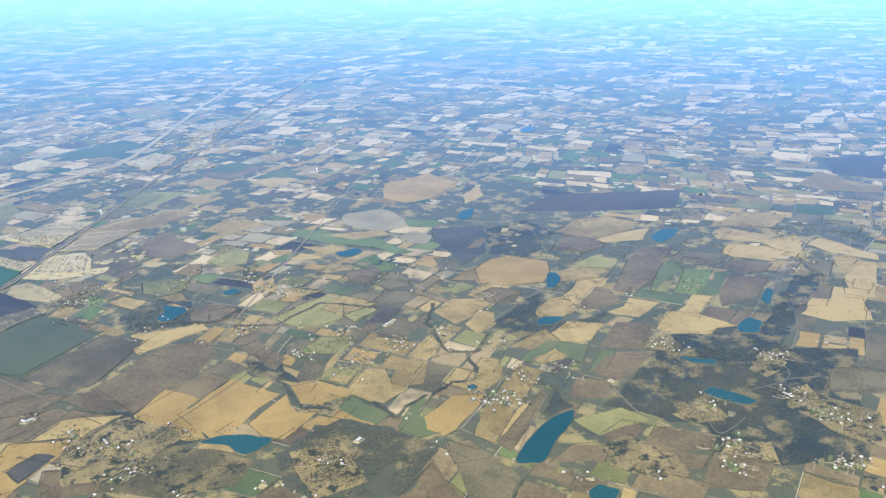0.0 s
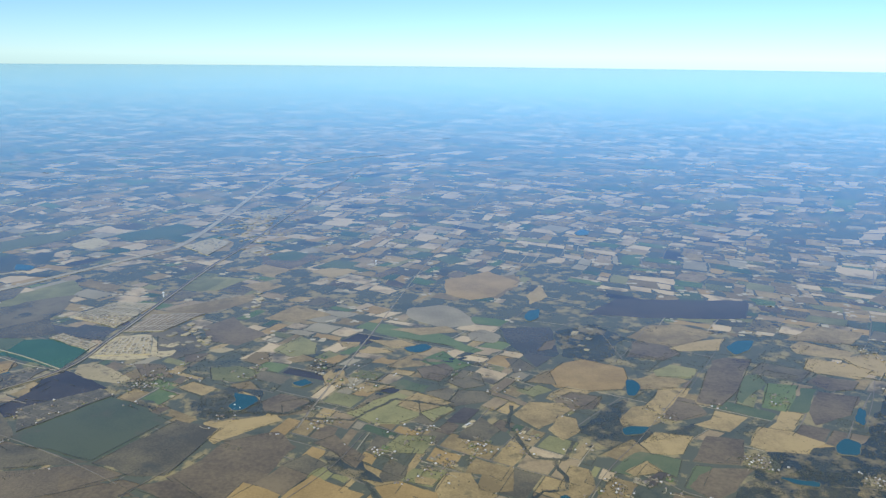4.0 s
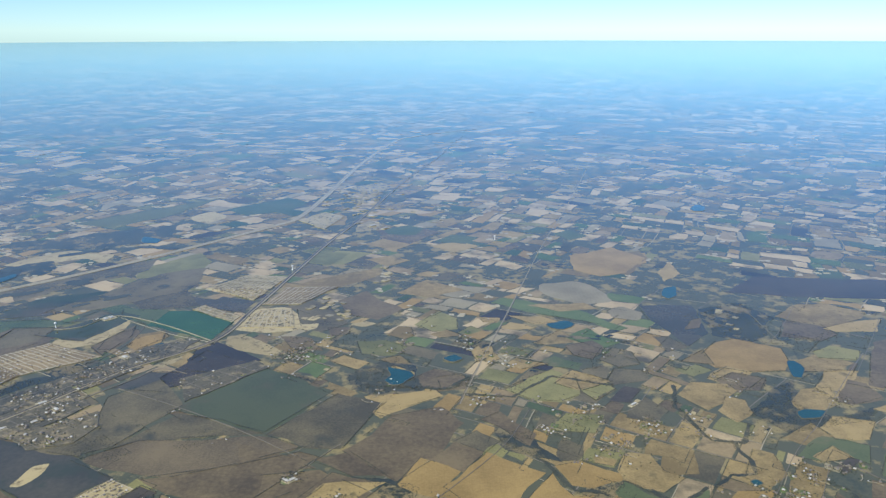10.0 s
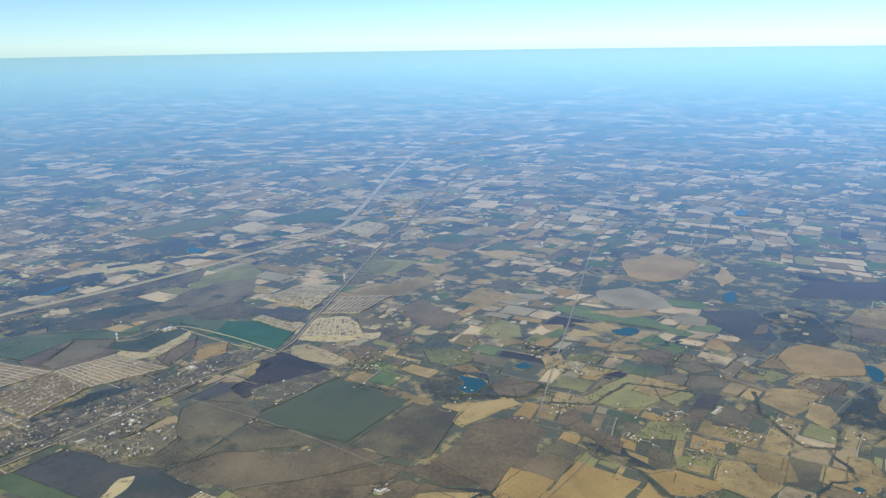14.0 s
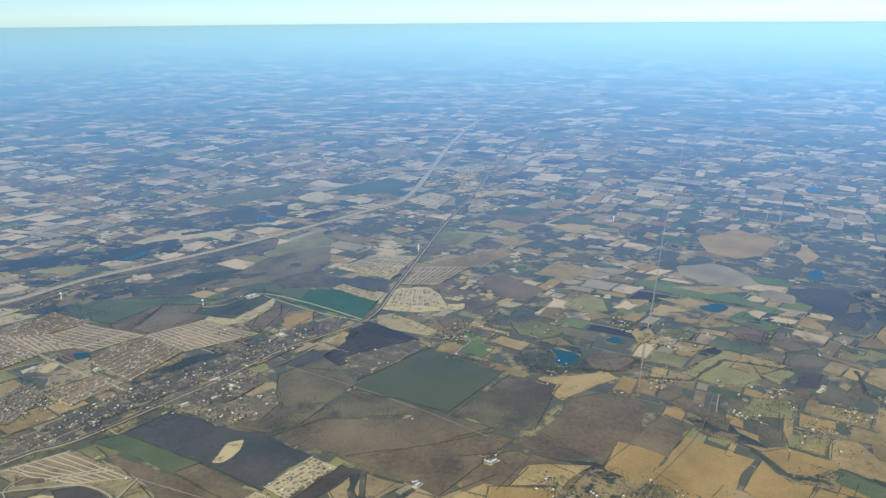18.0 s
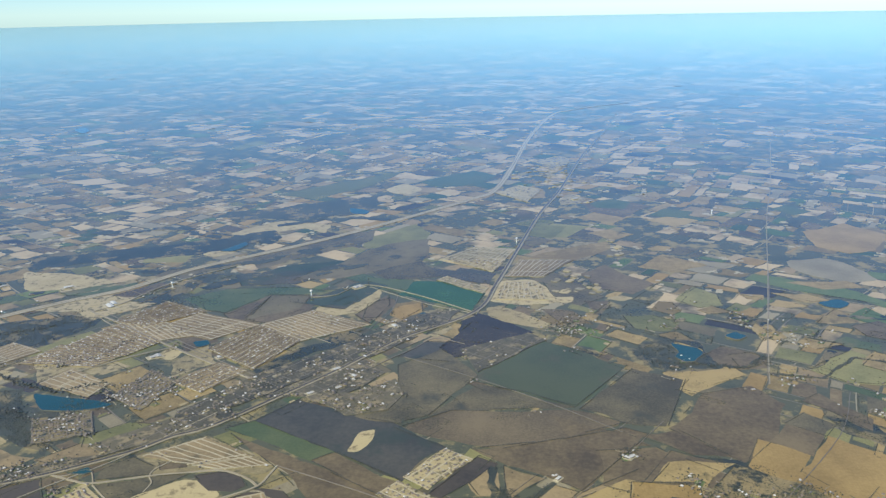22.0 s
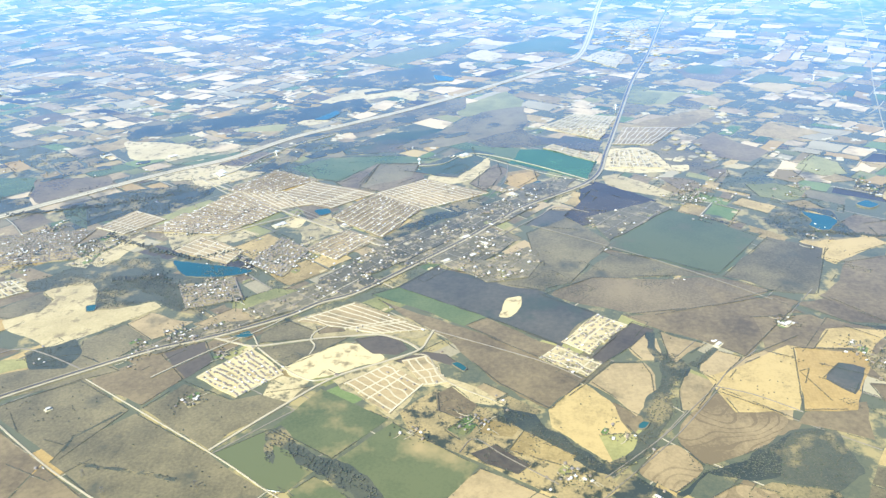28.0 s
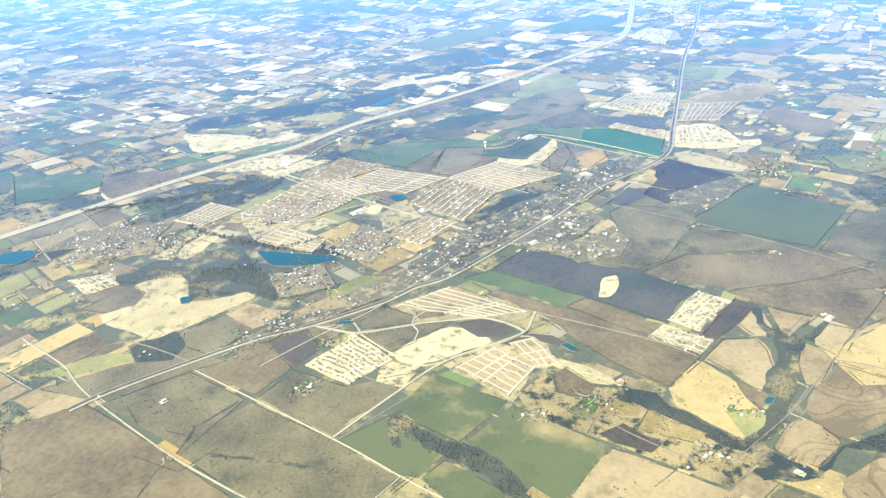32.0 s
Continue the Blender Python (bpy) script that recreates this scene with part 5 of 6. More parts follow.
shed(-63.4, 168.5, 1.2, 0.9)
shed(-79.8, 130.2, 0.8, 0.6)
shed(-127.8, 165.5, 1.6, 1)
shed(-143.2, 165.3, 1.5, 0.8)
shed(-12.1, 256, 2.2, 1.2)
shed(-13.4, 270.1, 1.8, 1)
shed(-7.9, 252.4, 2, 0.8)
shed(-54.1, 132, 0.7, 0.4)
shed(-56, 119.6, 0.9, 0.6)
shed(41.2, 125, 1.2, 0.4)
shed(35.3, 88.7, 0.8, 0.5)
shed(-101.9, 74.1, 0.5, 0.35)
shed(-21.8, 95.5, 0.8, 0.4)
shed(-12.5, 101.3, 0.8, 0.4)
shed(-32.1, 66.1, 0.6, 0.3)
shed(73.5, 98.6, 0.5, 0.3)
shed(15.1, 149.9, 0.5, 0.4)
creek(0.15, (-92.1, 65), (-85.2, 64.6), (-80.5, 63.7))
creek(0.13, (-96.1, 67), (-96, 69.5), (-92.3, 75.1))
creek(0.34, (-3.6, 133.1), (2.9, 132.5), (10.2, 131.8), (15.1, 136.8))
creek(0.5, (-120.5, 180), (-104.3, 181), (-89.6, 186.4), (-74, 202.2))
creek(0.5, (-148, 209), (-127.2, 216.2), (-99.3, 206.1), (-85.7, 201.5))
creek(0.5, (-97.6, 165.2), (-90.5, 173.4), (-76.2, 178.4), (-62.3, 188.1))
creek(0.5, (-94.1, 224.4), (-81.1, 231.8), (-67.2, 229.2))
creek(0.4, (-102.5, 164.8), (-99.9, 177), (-87.2, 171.6))
creek(0.4, (-145, 131.1), (-136.4, 134.2), (-126.5, 137.5), (-117.7, 143.7))
creek(0.4, (-106.6, 125.2), (-101.4, 127.9), (-98.6, 138.5))
creek(0.4, (-147.4, 149), (-142.3, 156), (-133.8, 159.8))
creek(0.4, (-120.9, 123.5), (-111.6, 119.1), (-101.9, 115.1), (-94.7, 119.6))
creek(0.4, (-110.9, 106.8), (-104.3, 109), (-97.6, 103.6), (-87.4, 102.3))
field("plough", (-48.3, 132.4), (-44.4, 139.6), (-37.2, 139.6), (-36.6, 135), (-39.4, 131.1), (-44.8, 131.9))
field("dark", (-38.7, 153), (-35.4, 154.7), (-31, 151.3), (-24.9, 145.1), (-31.2, 139.2), (-37.2, 140.1), (-39, 145.5))
road(0.25, (-88.9, 92.2), (-83.5, 97.8), (-78.5, 104), (-75.3, 108.3), (-70.3, 114.4), (-65.1, 121.5))
lane(0.3, (-67.1, 116.8), (-56.8, 120.8), (-50.5, 130.3), (-46.1, 136.3), (-42.9, 141), (-37.2, 138.8))
lane(0.2, (-47.3, 132.5), (-34.9, 125.1), (-22.8, 116.8), (-12.4, 108.4))
lane(0.3, (-118.1, 81.6), (-113.3, 86.7), (-101.5, 82.2))
lane(0.14, (-28.1, 91.2), (-24.4, 96.5))
lane(0.2, (-37.2, 68.4), (-30.7, 75.8), (-26.9, 81.3), (-23.6, 86), (-21.7, 89.2), (-17.3, 94.7))
lane(0.2, (-23.6, 86), (-19.5, 84.7), (-14.7, 81.8))
lane(0.2, (-52.4, 71), (-51, 73.5), (-47.6, 71), (-41.8, 67.1))
lane(0.2, (-59.1, 96.1), (-44.7, 89.9), (-39.2, 86.3))
hamlet(-18.4, 149.8, 8.4, 11.8, 30)
hamlet(-0.8, 130.6, 5.5, 7, 12)
hamlet(14.6, 155, 6.2, 9.4, 14)
hamlet(18.3, 144, 5.9, 8.3, 14)
hamlet(-85.8, 117.2, 7.5, 8.7, 60)
hamlet(-94.6, 104.9, 7.1, 7.6, 40)
hamlet(-131.4, 114.7, 6, 7.5, 50)
hamlet(-93.2, 92.6, 4, 4, 16)
hamlet(-85.1, 88.2, 3, 2.8, 8)
hamlet(-97.3, 87.3, 4.6, 4.4, 12)
hamlet(-19.7, 304.1, 8.3, 22, 110)
pylon(-91.5, 63.5)
pylon(-88.1, 61.3)
pylon(-84.7, 59.3)
pylon(-105.3, 69.6)
pylon(-109.8, 72.5)
pylon(-78.8, 63.1)
estate(0.55, (-41.8, 94.5), (-37, 102.1), (-32.9, 99.6), (-38.1, 91.8))
estate(0.4, (-44.6, 90.3), (-42.2, 93.6), (-36.6, 89.9), (-38.7, 86.6))
field("green", (-125.7, 160.4), (-122.8, 166.6), (-115, 171.8), (-112.8, 168.8), (-118, 160.2))
field("site", (-132.1, 166.8), (-125.6, 169.2), (-123.2, 172.1), (-119.2, 169.6), (-119.9, 163.7), (-125.7, 160.4))
field("sand", (-115, 171.8), (-112.9, 174.4), (-109.5, 174.3), (-111.2, 170.9))
field("green", (-66.3, 160), (-62.9, 163.8), (-61.2, 161.4), (-63.9, 157.8))
field("tan", (-53, 152.7), (-53, 159.2), (-48.6, 161.2), (-46.4, 158), (-50.4, 150.7))
field("site", (-48.2, 145.5), (-47.6, 154.6), (-43.3, 156.5), (-41.3, 153.5), (-43.1, 145.9))
field("site", (-44.7, 142.4), (-40.6, 147.5), (-39.7, 146.1), (-42.5, 141.7))
field("site", (-50.6, 129.4), (-49.6, 131.6), (-48.6, 130), (-50, 128.7))
road(0.2, (-116.6, 154.3), (-110.8, 156.1), (-108.6, 161.5), (-105.5, 165.8), (-102.7, 166.7), (-102.1, 172.7))
road(0.26, (-115.2, 151.7), (-107.1, 144.5), (-97.7, 139.3), (-88.4, 133.3), (-78.4, 126.7), (-68.3, 120.2))
hamlet(-90.1, 116.1, 7.3, 8.9, 40)
field("sand", (-120.4, 102.2), (-114.9, 106.6), (-111.7, 103.7), (-108.9, 97.4), (-104.9, 98.5), (-101.2, 101), (-99.2, 99.4), (-103, 94.4), (-106.5, 90.5), (-110.3, 86.9), (-113.1, 88.8), (-118.7, 91.1), (-121.1, 93.9), (-118.5, 96.9), (-116.7, 100))
field("grey", (-116.8, 96.7), (-116.8, 99.9), (-119.7, 102.1), (-122.6, 98.2), (-124.9, 95.1), (-120.3, 94.1))
field("site", (-79, 97), (-71.6, 103.4), (-67.9, 101.5), (-58.9, 96.3), (-60.2, 93.9), (-65.4, 94.4), (-74.3, 92.5), (-75.4, 94.2))
field("grey", (-82.6, 94.4), (-79.3, 96.8), (-75.4, 94.6), (-75.1, 92.7), (-81.7, 90.9))
field("grey", (-81.6, 89.8), (-75, 92.2), (-69.9, 93.4), (-73.5, 88.5), (-76.3, 85.7))
field("sand", (-76.4, 85.5), (-74.3, 88.4), (-70.5, 91.9), (-66.6, 91.8), (-63.8, 88.6), (-66.6, 86.7), (-70, 84.2), (-73.1, 82.9), (-75.5, 84))
field("dark", (-69, 92.8), (-66, 94), (-63.2, 93.5), (-61.3, 90.9), (-62.5, 89.4), (-65.6, 89.6))
field("brown", (-75.2, 95.6), (-72.1, 96.4), (-71, 94.8), (-74.2, 93.8))
field("site", (-77, 83.9), (-72.5, 83.1), (-73.4, 78.1), (-77.2, 79.5))
field("site", (-69.5, 83.3), (-63.6, 88.1), (-60.5, 90.4), (-58.2, 89.9), (-55.1, 83.7), (-58.4, 82.7), (-60.5, 76.4), (-61.6, 77))
field("sand", (-57.5, 85.8), (-55.1, 84.9), (-51.8, 83.7), (-48.9, 81), (-49.6, 79.9), (-52.8, 81.1), (-56.6, 83.9))
field("grey", (-67.6, 82.4), (-65.5, 83.2), (-61.9, 82.7), (-62.1, 81.8), (-65.9, 81.5))
field("dark", (-62.8, 88.1), (-59.1, 90.7), (-56.3, 90), (-53.2, 86.9), (-56, 87.7), (-58.6, 89.3), (-61, 87.4))
field("green", (-127.5, 161.8), (-122.2, 166.8), (-113.2, 171.4), (-116.8, 166.6), (-125, 160.7))
field("brown", (-115.1, 161.4), (-108.9, 169.7), (-105.6, 168.8), (-111.4, 157.8))
field("site", (-129, 151.9), (-123.7, 157.1), (-116, 160.4), (-108.1, 160.1), (-112.1, 152.8), (-121, 150.4))
field("wood", (-109, 156.3), (-101.5, 167.1), (-99.2, 178.9), (-96.9, 177.5), (-98.4, 164.8), (-103.6, 156.5))
field("green", (-98.1, 159.8), (-91.3, 166.7), (-76.7, 168.3), (-68.9, 166.1), (-80.4, 160.5), (-85.8, 151.5), (-92.2, 154.2))
field("brown", (-87, 151.5), (-80.8, 163.4), (-64.2, 163.4), (-71.5, 154.9), (-77.2, 147.3), (-84, 147.7))
field("green", (-171.4, 149.5), (-151.6, 151.4), (-147.4, 144.9), (-151.9, 139), (-161, 134.2))
field("brown", (-150.7, 149.7), (-135.7, 152.7), (-131.7, 146.8), (-142.3, 136.9), (-146.7, 140.4))
field("wood", (-154.3, 137), (-146.5, 140.1), (-142.8, 135.8), (-148.4, 129.3))
field("darkgreen", (-91.3, 172.8), (-83.9, 182.7), (-71.3, 188.5), (-65.7, 185.9), (-76.9, 170.2), (-89.2, 168.8))
estate(0.02, (-78.4, 97), (-71.6, 102.7), (-59.5, 96.1), (-66.9, 94.5), trees=0)
estate(0.75, (-86.9, 82.2), (-82.1, 89.4), (-76.1, 83.9), (-80.3, 78.5), ground='sand', trees=0)
estate(0.02, (-68.1, 82.5), (-63.5, 87.3), (-58.2, 83.3), (-61.2, 77.1), trees=0)
estate(0.02, (-61.8, 88.2), (-58.7, 89.7), (-55.2, 84), (-58.2, 83.1), trees=0)
road(0.5, (-88.9, 91.8), (-84.7, 90.5), (-81.6, 90.1), (-75, 92.3), (-70.6, 93.4), (-66, 94.3), (-62.1, 92.8), (-60, 91))
road(0.5, (-58.9, 96.1), (-59.3, 93.8), (-60.1, 90.9), (-64, 87.8), (-69.7, 83.6), (-74.6, 76.7), (-79.7, 68.7))
road(0.3, (-81.6, 90.1), (-83, 92.4), (-84.3, 93.4), (-86, 91.6), (-87.3, 91.3))
road(0.3, (-74.1, 88.5), (-74, 90.7), (-75, 92.3), (-74.9, 94.1), (-73.5, 96.2))
road(0.3, (-81.5, 89.7), (-76.1, 85), (-72.4, 82.9), (-70, 83.5))
road(0.26, (-60.5, 89.8), (-58.6, 89.4), (-55.6, 84.3), (-49.2, 80.6))
pond((-85.8, 92), (-84.2, 93), (-83, 92.7), (-84, 92))
estate(0.3, (-131.8, 103.6), (-126.8, 105.6), (-122.5, 102.5), (-126.1, 99.4), ground='site')
estate(0.55, (-142.6, 113.3), (-139.9, 121.9), (-124, 125.5), (-124.3, 118.5), ground='grey')
estate(0.45, (-137.1, 107.8), (-136.4, 115.1), (-124.8, 118.5), (-120.4, 114.3), ground='scrub')
estate(0.06, (-124.6, 126.3), (-120.9, 134.5), (-113.3, 130.8), (-117.9, 123.9), trees=0)
field("sand", (-118.9, 113.2), (-116, 123.2), (-112.7, 121.6), (-115, 110.9))
field("site", (-122.2, 111.5), (-119.6, 115.3), (-121.3, 124.3), (-117.9, 123.9), (-117.9, 110.8))
estate(0.06, (-105.9, 118.1), (-103.4, 123.9), (-94, 118.8), (-95.1, 113.8), trees=0)
field("site", (-112.1, 127.3), (-107, 134.4), (-93.7, 125.6), (-97.6, 121.7), (-103.4, 123.9), (-106.3, 118.1))
estate(0.95, (-114.1, 125.3), (-111.2, 133.9), (-96.4, 131.2), (-100.6, 124.9))
estate(0.95, (-110.1, 133.9), (-105.5, 145.1), (-93, 136.4), (-96.8, 129.7))
estate(0.95, (-107.4, 145.7), (-101.3, 157.8), (-90.6, 152.2), (-99.3, 143.8))
estate(0.06, (-104.9, 145.1), (-96, 146.1), (-88.4, 139.7), (-94.6, 136.5), trees=0)
estate(0.06, (-97.4, 142.6), (-91.6, 151.6), (-77.5, 145.8), (-84.3, 138), trees=0)
estate(0.95, (-83.4, 133.7), (-77.5, 145.8), (-67.5, 138.1), (-72, 125.5))
estate(0.06, (-77.5, 145.8), (-69.1, 154.2), (-55.8, 147.1), (-67.5, 138.1), trees=0)
field("sand", (-69.2, 154.8), (-64.7, 170.4), (-57.1, 167.5), (-58, 155.5), (-65.5, 150.9))
field("green", (-64.6, 160.7), (-62, 163), (-60.7, 159.9), (-63.2, 157.6))
field("brown", (-60.1, 152.1), (-57.1, 160.4), (-55.5, 164.5), (-54.2, 158.6), (-56.1, 147.7))
estate(0.85, (-84, 120), (-79.3, 128), (-72.9, 125), (-77.6, 116.3), ground='site')
field("site", (-87.3, 128), (-83.8, 135.6), (-79.3, 128), (-84.7, 121.1))
field("sand", (-91.8, 129.7), (-90.7, 133.8), (-87.5, 132.7), (-87.4, 128.7))
estate(0.4, (-91.4, 114.1), (-89.4, 124.5), (-83, 120), (-84.8, 109.9), ground='scrub')
estate(0.3, (-99.8, 105.8), (-91.8, 109), (-88.2, 102.6), (-95.6, 99), ground='scrub')
field("wood", (-111.7, 103.7), (-106.8, 109.4), (-103, 109.5), (-99.2, 104), (-92.8, 100.7), (-92.3, 96.7), (-98.1, 98.9), (-102.1, 101.3), (-105.9, 98.7), (-109, 97.7))
field("wood", (-136.1, 134.6), (-130, 143.1), (-118.1, 149), (-110.3, 147.3), (-111.8, 138.5), (-121.4, 131.8), (-126.3, 128), (-128.3, 125.5))
field("darkgreen", (-135.8, 134.1), (-133.1, 137.4), (-129.6, 128), (-125.9, 125.5), (-131.9, 129.3))
field("wood", (-71.9, 125), (-67.2, 135.4), (-59.3, 138), (-51.3, 145.3), (-52.3, 140.6), (-59.2, 136.1), (-65.8, 130.4), (-70.8, 123.4))
town(60, (-74.8, 115.9), (-70.8, 124.1), (-63.9, 131.1), (-61, 124.6), (-67.1, 116), (-72.5, 110.5))
town(70, (-63.9, 131.1), (-56.4, 140.6), (-51.3, 145.3), (-46.3, 141.8), (-52.3, 132.8), (-61, 124.6))
town(60, (-67, 115.6), (-61, 124.1), (-53.7, 131.1), (-49.4, 125.7), (-53.9, 118.2), (-61.7, 116.1))
town(60, (-61.4, 117.7), (-53.4, 117.8), (-47.6, 123.5), (-45.2, 118.3), (-47, 112.8), (-52.9, 110.5))
town(24, (-52.4, 144.7), (-49.2, 152.1), (-39.3, 156.5), (-42, 147.4), (-48.3, 143.3))
town(28, (-78.6, 110), (-74.8, 115.9), (-68.8, 108.7), (-73.3, 104.7), (-77.9, 106.3))
town(26, (-87.2, 99.2), (-78.2, 108.1), (-73.3, 104.7), (-83.3, 97))
town(26, (-97.4, 88.3), (-89.3, 95.2), (-83.3, 97), (-89.5, 90.7), (-94.5, 87))
town(18, (-37.7, 136.5), (-26.1, 144.8), (-22.7, 141.5), (-34, 126.9))
field("plough", (-66, 108), (-61.2, 115.3), (-52.1, 112), (-37, 102.4), (-41.7, 93.7), (-52, 100.3))
field("green", (-69.6, 105.5), (-66, 108), (-52, 100.2), (-55, 97.6), (-59.8, 100.4))
field("brown", (-54.8, 97.6), (-52, 100.2), (-41.8, 93.6), (-44.7, 90.8))
field("brown", (-68.2, 104.1), (-55, 97.3), (-44.7, 90.6), (-38.8, 86.1), (-43, 79.8), (-49.1, 84.3), (-52.9, 88.8), (-59, 95.5))
field("sand", (-50.6, 100.4), (-49.6, 105.8), (-47.6, 107), (-47.4, 103.7), (-48.9, 100.4))
field("dark", (-37.9, 91.1), (-32.3, 100.5), (-29.7, 98.8), (-33.3, 93.7), (-36.3, 90.2))
field("straw", (-33.1, 93.7), (-30.7, 97.6), (-29.3, 96.6), (-29, 91.4), (-31.7, 91.1))
field("straw", (-38.1, 85.6), (-35.6, 90.1), (-31.8, 90.5), (-30.9, 87.9), (-30.9, 83.8), (-32.6, 80.4), (-33.6, 79), (-35.3, 82.4))
field("tan", (-42.9, 79.7), (-38.8, 85.1), (-36.3, 82.1), (-34.5, 77.5), (-32.6, 74.3), (-33.8, 71), (-36.3, 70.5), (-39.8, 73.6), (-42.5, 76.5))
field("olive", (-37.5, 75.4), (-34.1, 76.1), (-32.3, 74.1), (-33.9, 71), (-36.2, 71.3))
field("wood", (-29.5, 92.5), (-27.3, 93.2), (-26.3, 90), (-28.3, 85.1), (-28.5, 80.6), (-30.1, 77.4), (-31.7, 73.4), (-34.5, 70.5), (-36.6, 70.8), (-34, 73.2), (-32.3, 77.2), (-32.1, 80.4), (-30.7, 83.8), (-29.7, 87.4))
field("wood", (-30, 98.3), (-29, 97.9), (-28.4, 91.7), (-29.7, 91.1))
field("wood", (-26.5, 90.5), (-22.9, 94.7), (-22.3, 94.1), (-25.2, 89.8))
field("straw", (-28.9, 98.3), (-23.3, 95.6), (-27.6, 91), (-28.4, 92.2))
field("straw", (-25, 90.6), (-22.2, 94), (-19.3, 92.7), (-23.3, 87.1), (-25.2, 89.3))
field("straw", (-26.6, 89.1), (-23.5, 86.5), (-26.5, 80.9), (-28.2, 80.6), (-27.9, 85.1))
field("straw", (-19, 92.6), (-10.4, 99.4), (-15.6, 80.2), (-23, 85.5))
field("terrace", (-23.8, 85.2), (-17.1, 81.2), (-16.5, 80.2), (-19.8, 75.5), (-22.7, 73.5), (-26.7, 71.1), (-29.3, 75), (-27.9, 79))
field("terrace", (-31.2, 74.1), (-29.2, 74.8), (-27, 71.3), (-28.2, 69.2), (-30.3, 67), (-34, 69.6))
field("wood", (-22.3, 73.1), (-17, 77.6), (-19.3, 70.6), (-22.7, 69.9), (-26.8, 70.4), (-30, 65.8), (-35.5, 64.4), (-36.8, 66.7), (-34.2, 69.2), (-30.1, 66.6), (-27.3, 70.4))
field("terrace", (-28, 65.7), (-24, 69), (-20.1, 68), (-21.9, 62.6), (-29.2, 62.8))
field("scrub", (-60.2, 77.5), (-56.5, 82.4), (-49.2, 78.4), (-44.9, 76.5), (-37.3, 70.3), (-35.6, 67), (-39, 63.7), (-48.8, 69.1), (-57.9, 73.5))
field("wood", (-49.2, 79.5), (-44.8, 78.4), (-43.1, 75.8), (-39.8, 73.3), (-36.6, 70.8), (-34.6, 70.3), (-35.6, 69), (-38.4, 70.2), (-41.1, 71.9), (-44.5, 74), (-48, 76.5))
field("brown", (-56.3, 81.6), (-54.6, 83.2), (-51.3, 79.6), (-52.7, 76.7), (-55.6, 78.2))
field("green", (-54.5, 74.7), (-52.7, 76.7), (-51.1, 75.7), (-52.6, 73.1))
field("tan", (-51, 77.6), (-46.2, 76), (-46.9, 74.2), (-50.5, 74.6))
field("tan", (-45.7, 75.5), (-40, 71.8), (-41.5, 70), (-47.2, 71.9))
field("dark", (-51.3, 71), (-48.7, 72.8), (-44.7, 69.8), (-46, 68.3), (-49.4, 69.5))
field("straw", (-49.9, 68.7), (-38.8, 63.1), (-39.8, 59.1), (-52.7, 59.9), (-54.1, 61.7))
field("fallow", (-44.3, 107.6), (-37.1, 113.4), (-28.2, 113.5), (-18.4, 114.6), (-11.7, 111.3), (-21.1, 106), (-29.2, 102.6), (-33.1, 103.3), (-40.2, 105.5))
field("brown", (-33.1, 102.5), (-21.2, 105.7), (-12, 109.7), (-8.8, 108), (-19, 93), (-23.3, 96.3), (-29.5, 99.5))
field("grey", (-40.4, 110.9), (-34.3, 122.5), (-26.2, 120.3), (-18.6, 115.5), (-36.9, 113.6))
field("darkgreen", (-35, 123.8), (-23.6, 141.8), (-9.3, 131.4), (-18.5, 116.1))
field("grey", (-18.1, 115), (-8.6, 130.1), (-0.6, 126.5), (-5.8, 110.5), (-11.6, 110.9))
field("grey", (-47.9, 129), (-41.4, 136.2), (-34.1, 125.6), (-40.5, 111.6), (-43.9, 109.4), (-46, 118.3))
field("grey", (-47.8, 116.3), (-44.7, 118.3), (-44.1, 108.5), (-51.2, 110.5))
field("dark", (-41.5, 137), (-36.6, 150.2), (-27.2, 143.7), (-33, 135.9), (-38.5, 132.7))
field("wood", (-74.4, 72.2), (-72.8, 73), (-70.6, 71), (-68.4, 69.2), (-65.1, 68), (-61.9, 66.5), (-58.7, 62.9), (-57.4, 60.5), (-60.2, 61.1), (-62.8, 63.4), (-66.7, 66), (-69.4, 67.1), (-70.2, 68.2), (-72.6, 69.7), (-72.2, 66.9), (-73.2, 68))
pond((-33.1, 77.6), (-32.6, 78.2), (-31.9, 78.1), (-32.5, 77), (-33.2, 76.9))
hamlet(-51.8, 76.6, 5, 4, 14)
hamlet(-40.6, 68.8, 4, 3, 12)
hamlet(-34.2, 75.6, 4, 3, 7)
hamlet(-11.7, 103.1, 3, 3, 12)
hamlet(-57.6, 74.2, 3, 2, 6)
shed(-11.8, 101.6, 0.9, 0.4)
field("brown", (-16.5, 103), (-8.2, 104.3), (4.6, 94.5), (-0.4, 88), (-16.3, 94.5))
field("scrub", (-0.3, 87.8), (4.7, 94.2), (12.1, 90.9), (21.5, 86.7), (20, 81), (12, 79.6), (3.3, 82.3))
field("plough", (-13.1, 90.1), (-9.6, 92.1), (-6, 88.9), (-8.2, 84.2), (-10.6, 83.4))
field("brown", (-5.7, 88.1), (-0.3, 87.6), (3.3, 82), (-4.6, 81.6))
field("brown", (-22.6, 112.7), (-13.6, 108.5), (-9.1, 104.6), (-19.1, 103.7))
field("wood", (23.7, 87.7), (32.6, 94.7), (40.4, 90.7), (46.1, 85.6), (43.4, 80.9), (38.7, 74.7), (29.9, 76.1), (25.6, 81.3))
field("scrub", (25.9, 87.3), (32.6, 88.9), (36.2, 79.6), (29.9, 76.9))
field("brown", (39.4, 75.1), (45, 82.5), (45.9, 78), (48.2, 73.7))
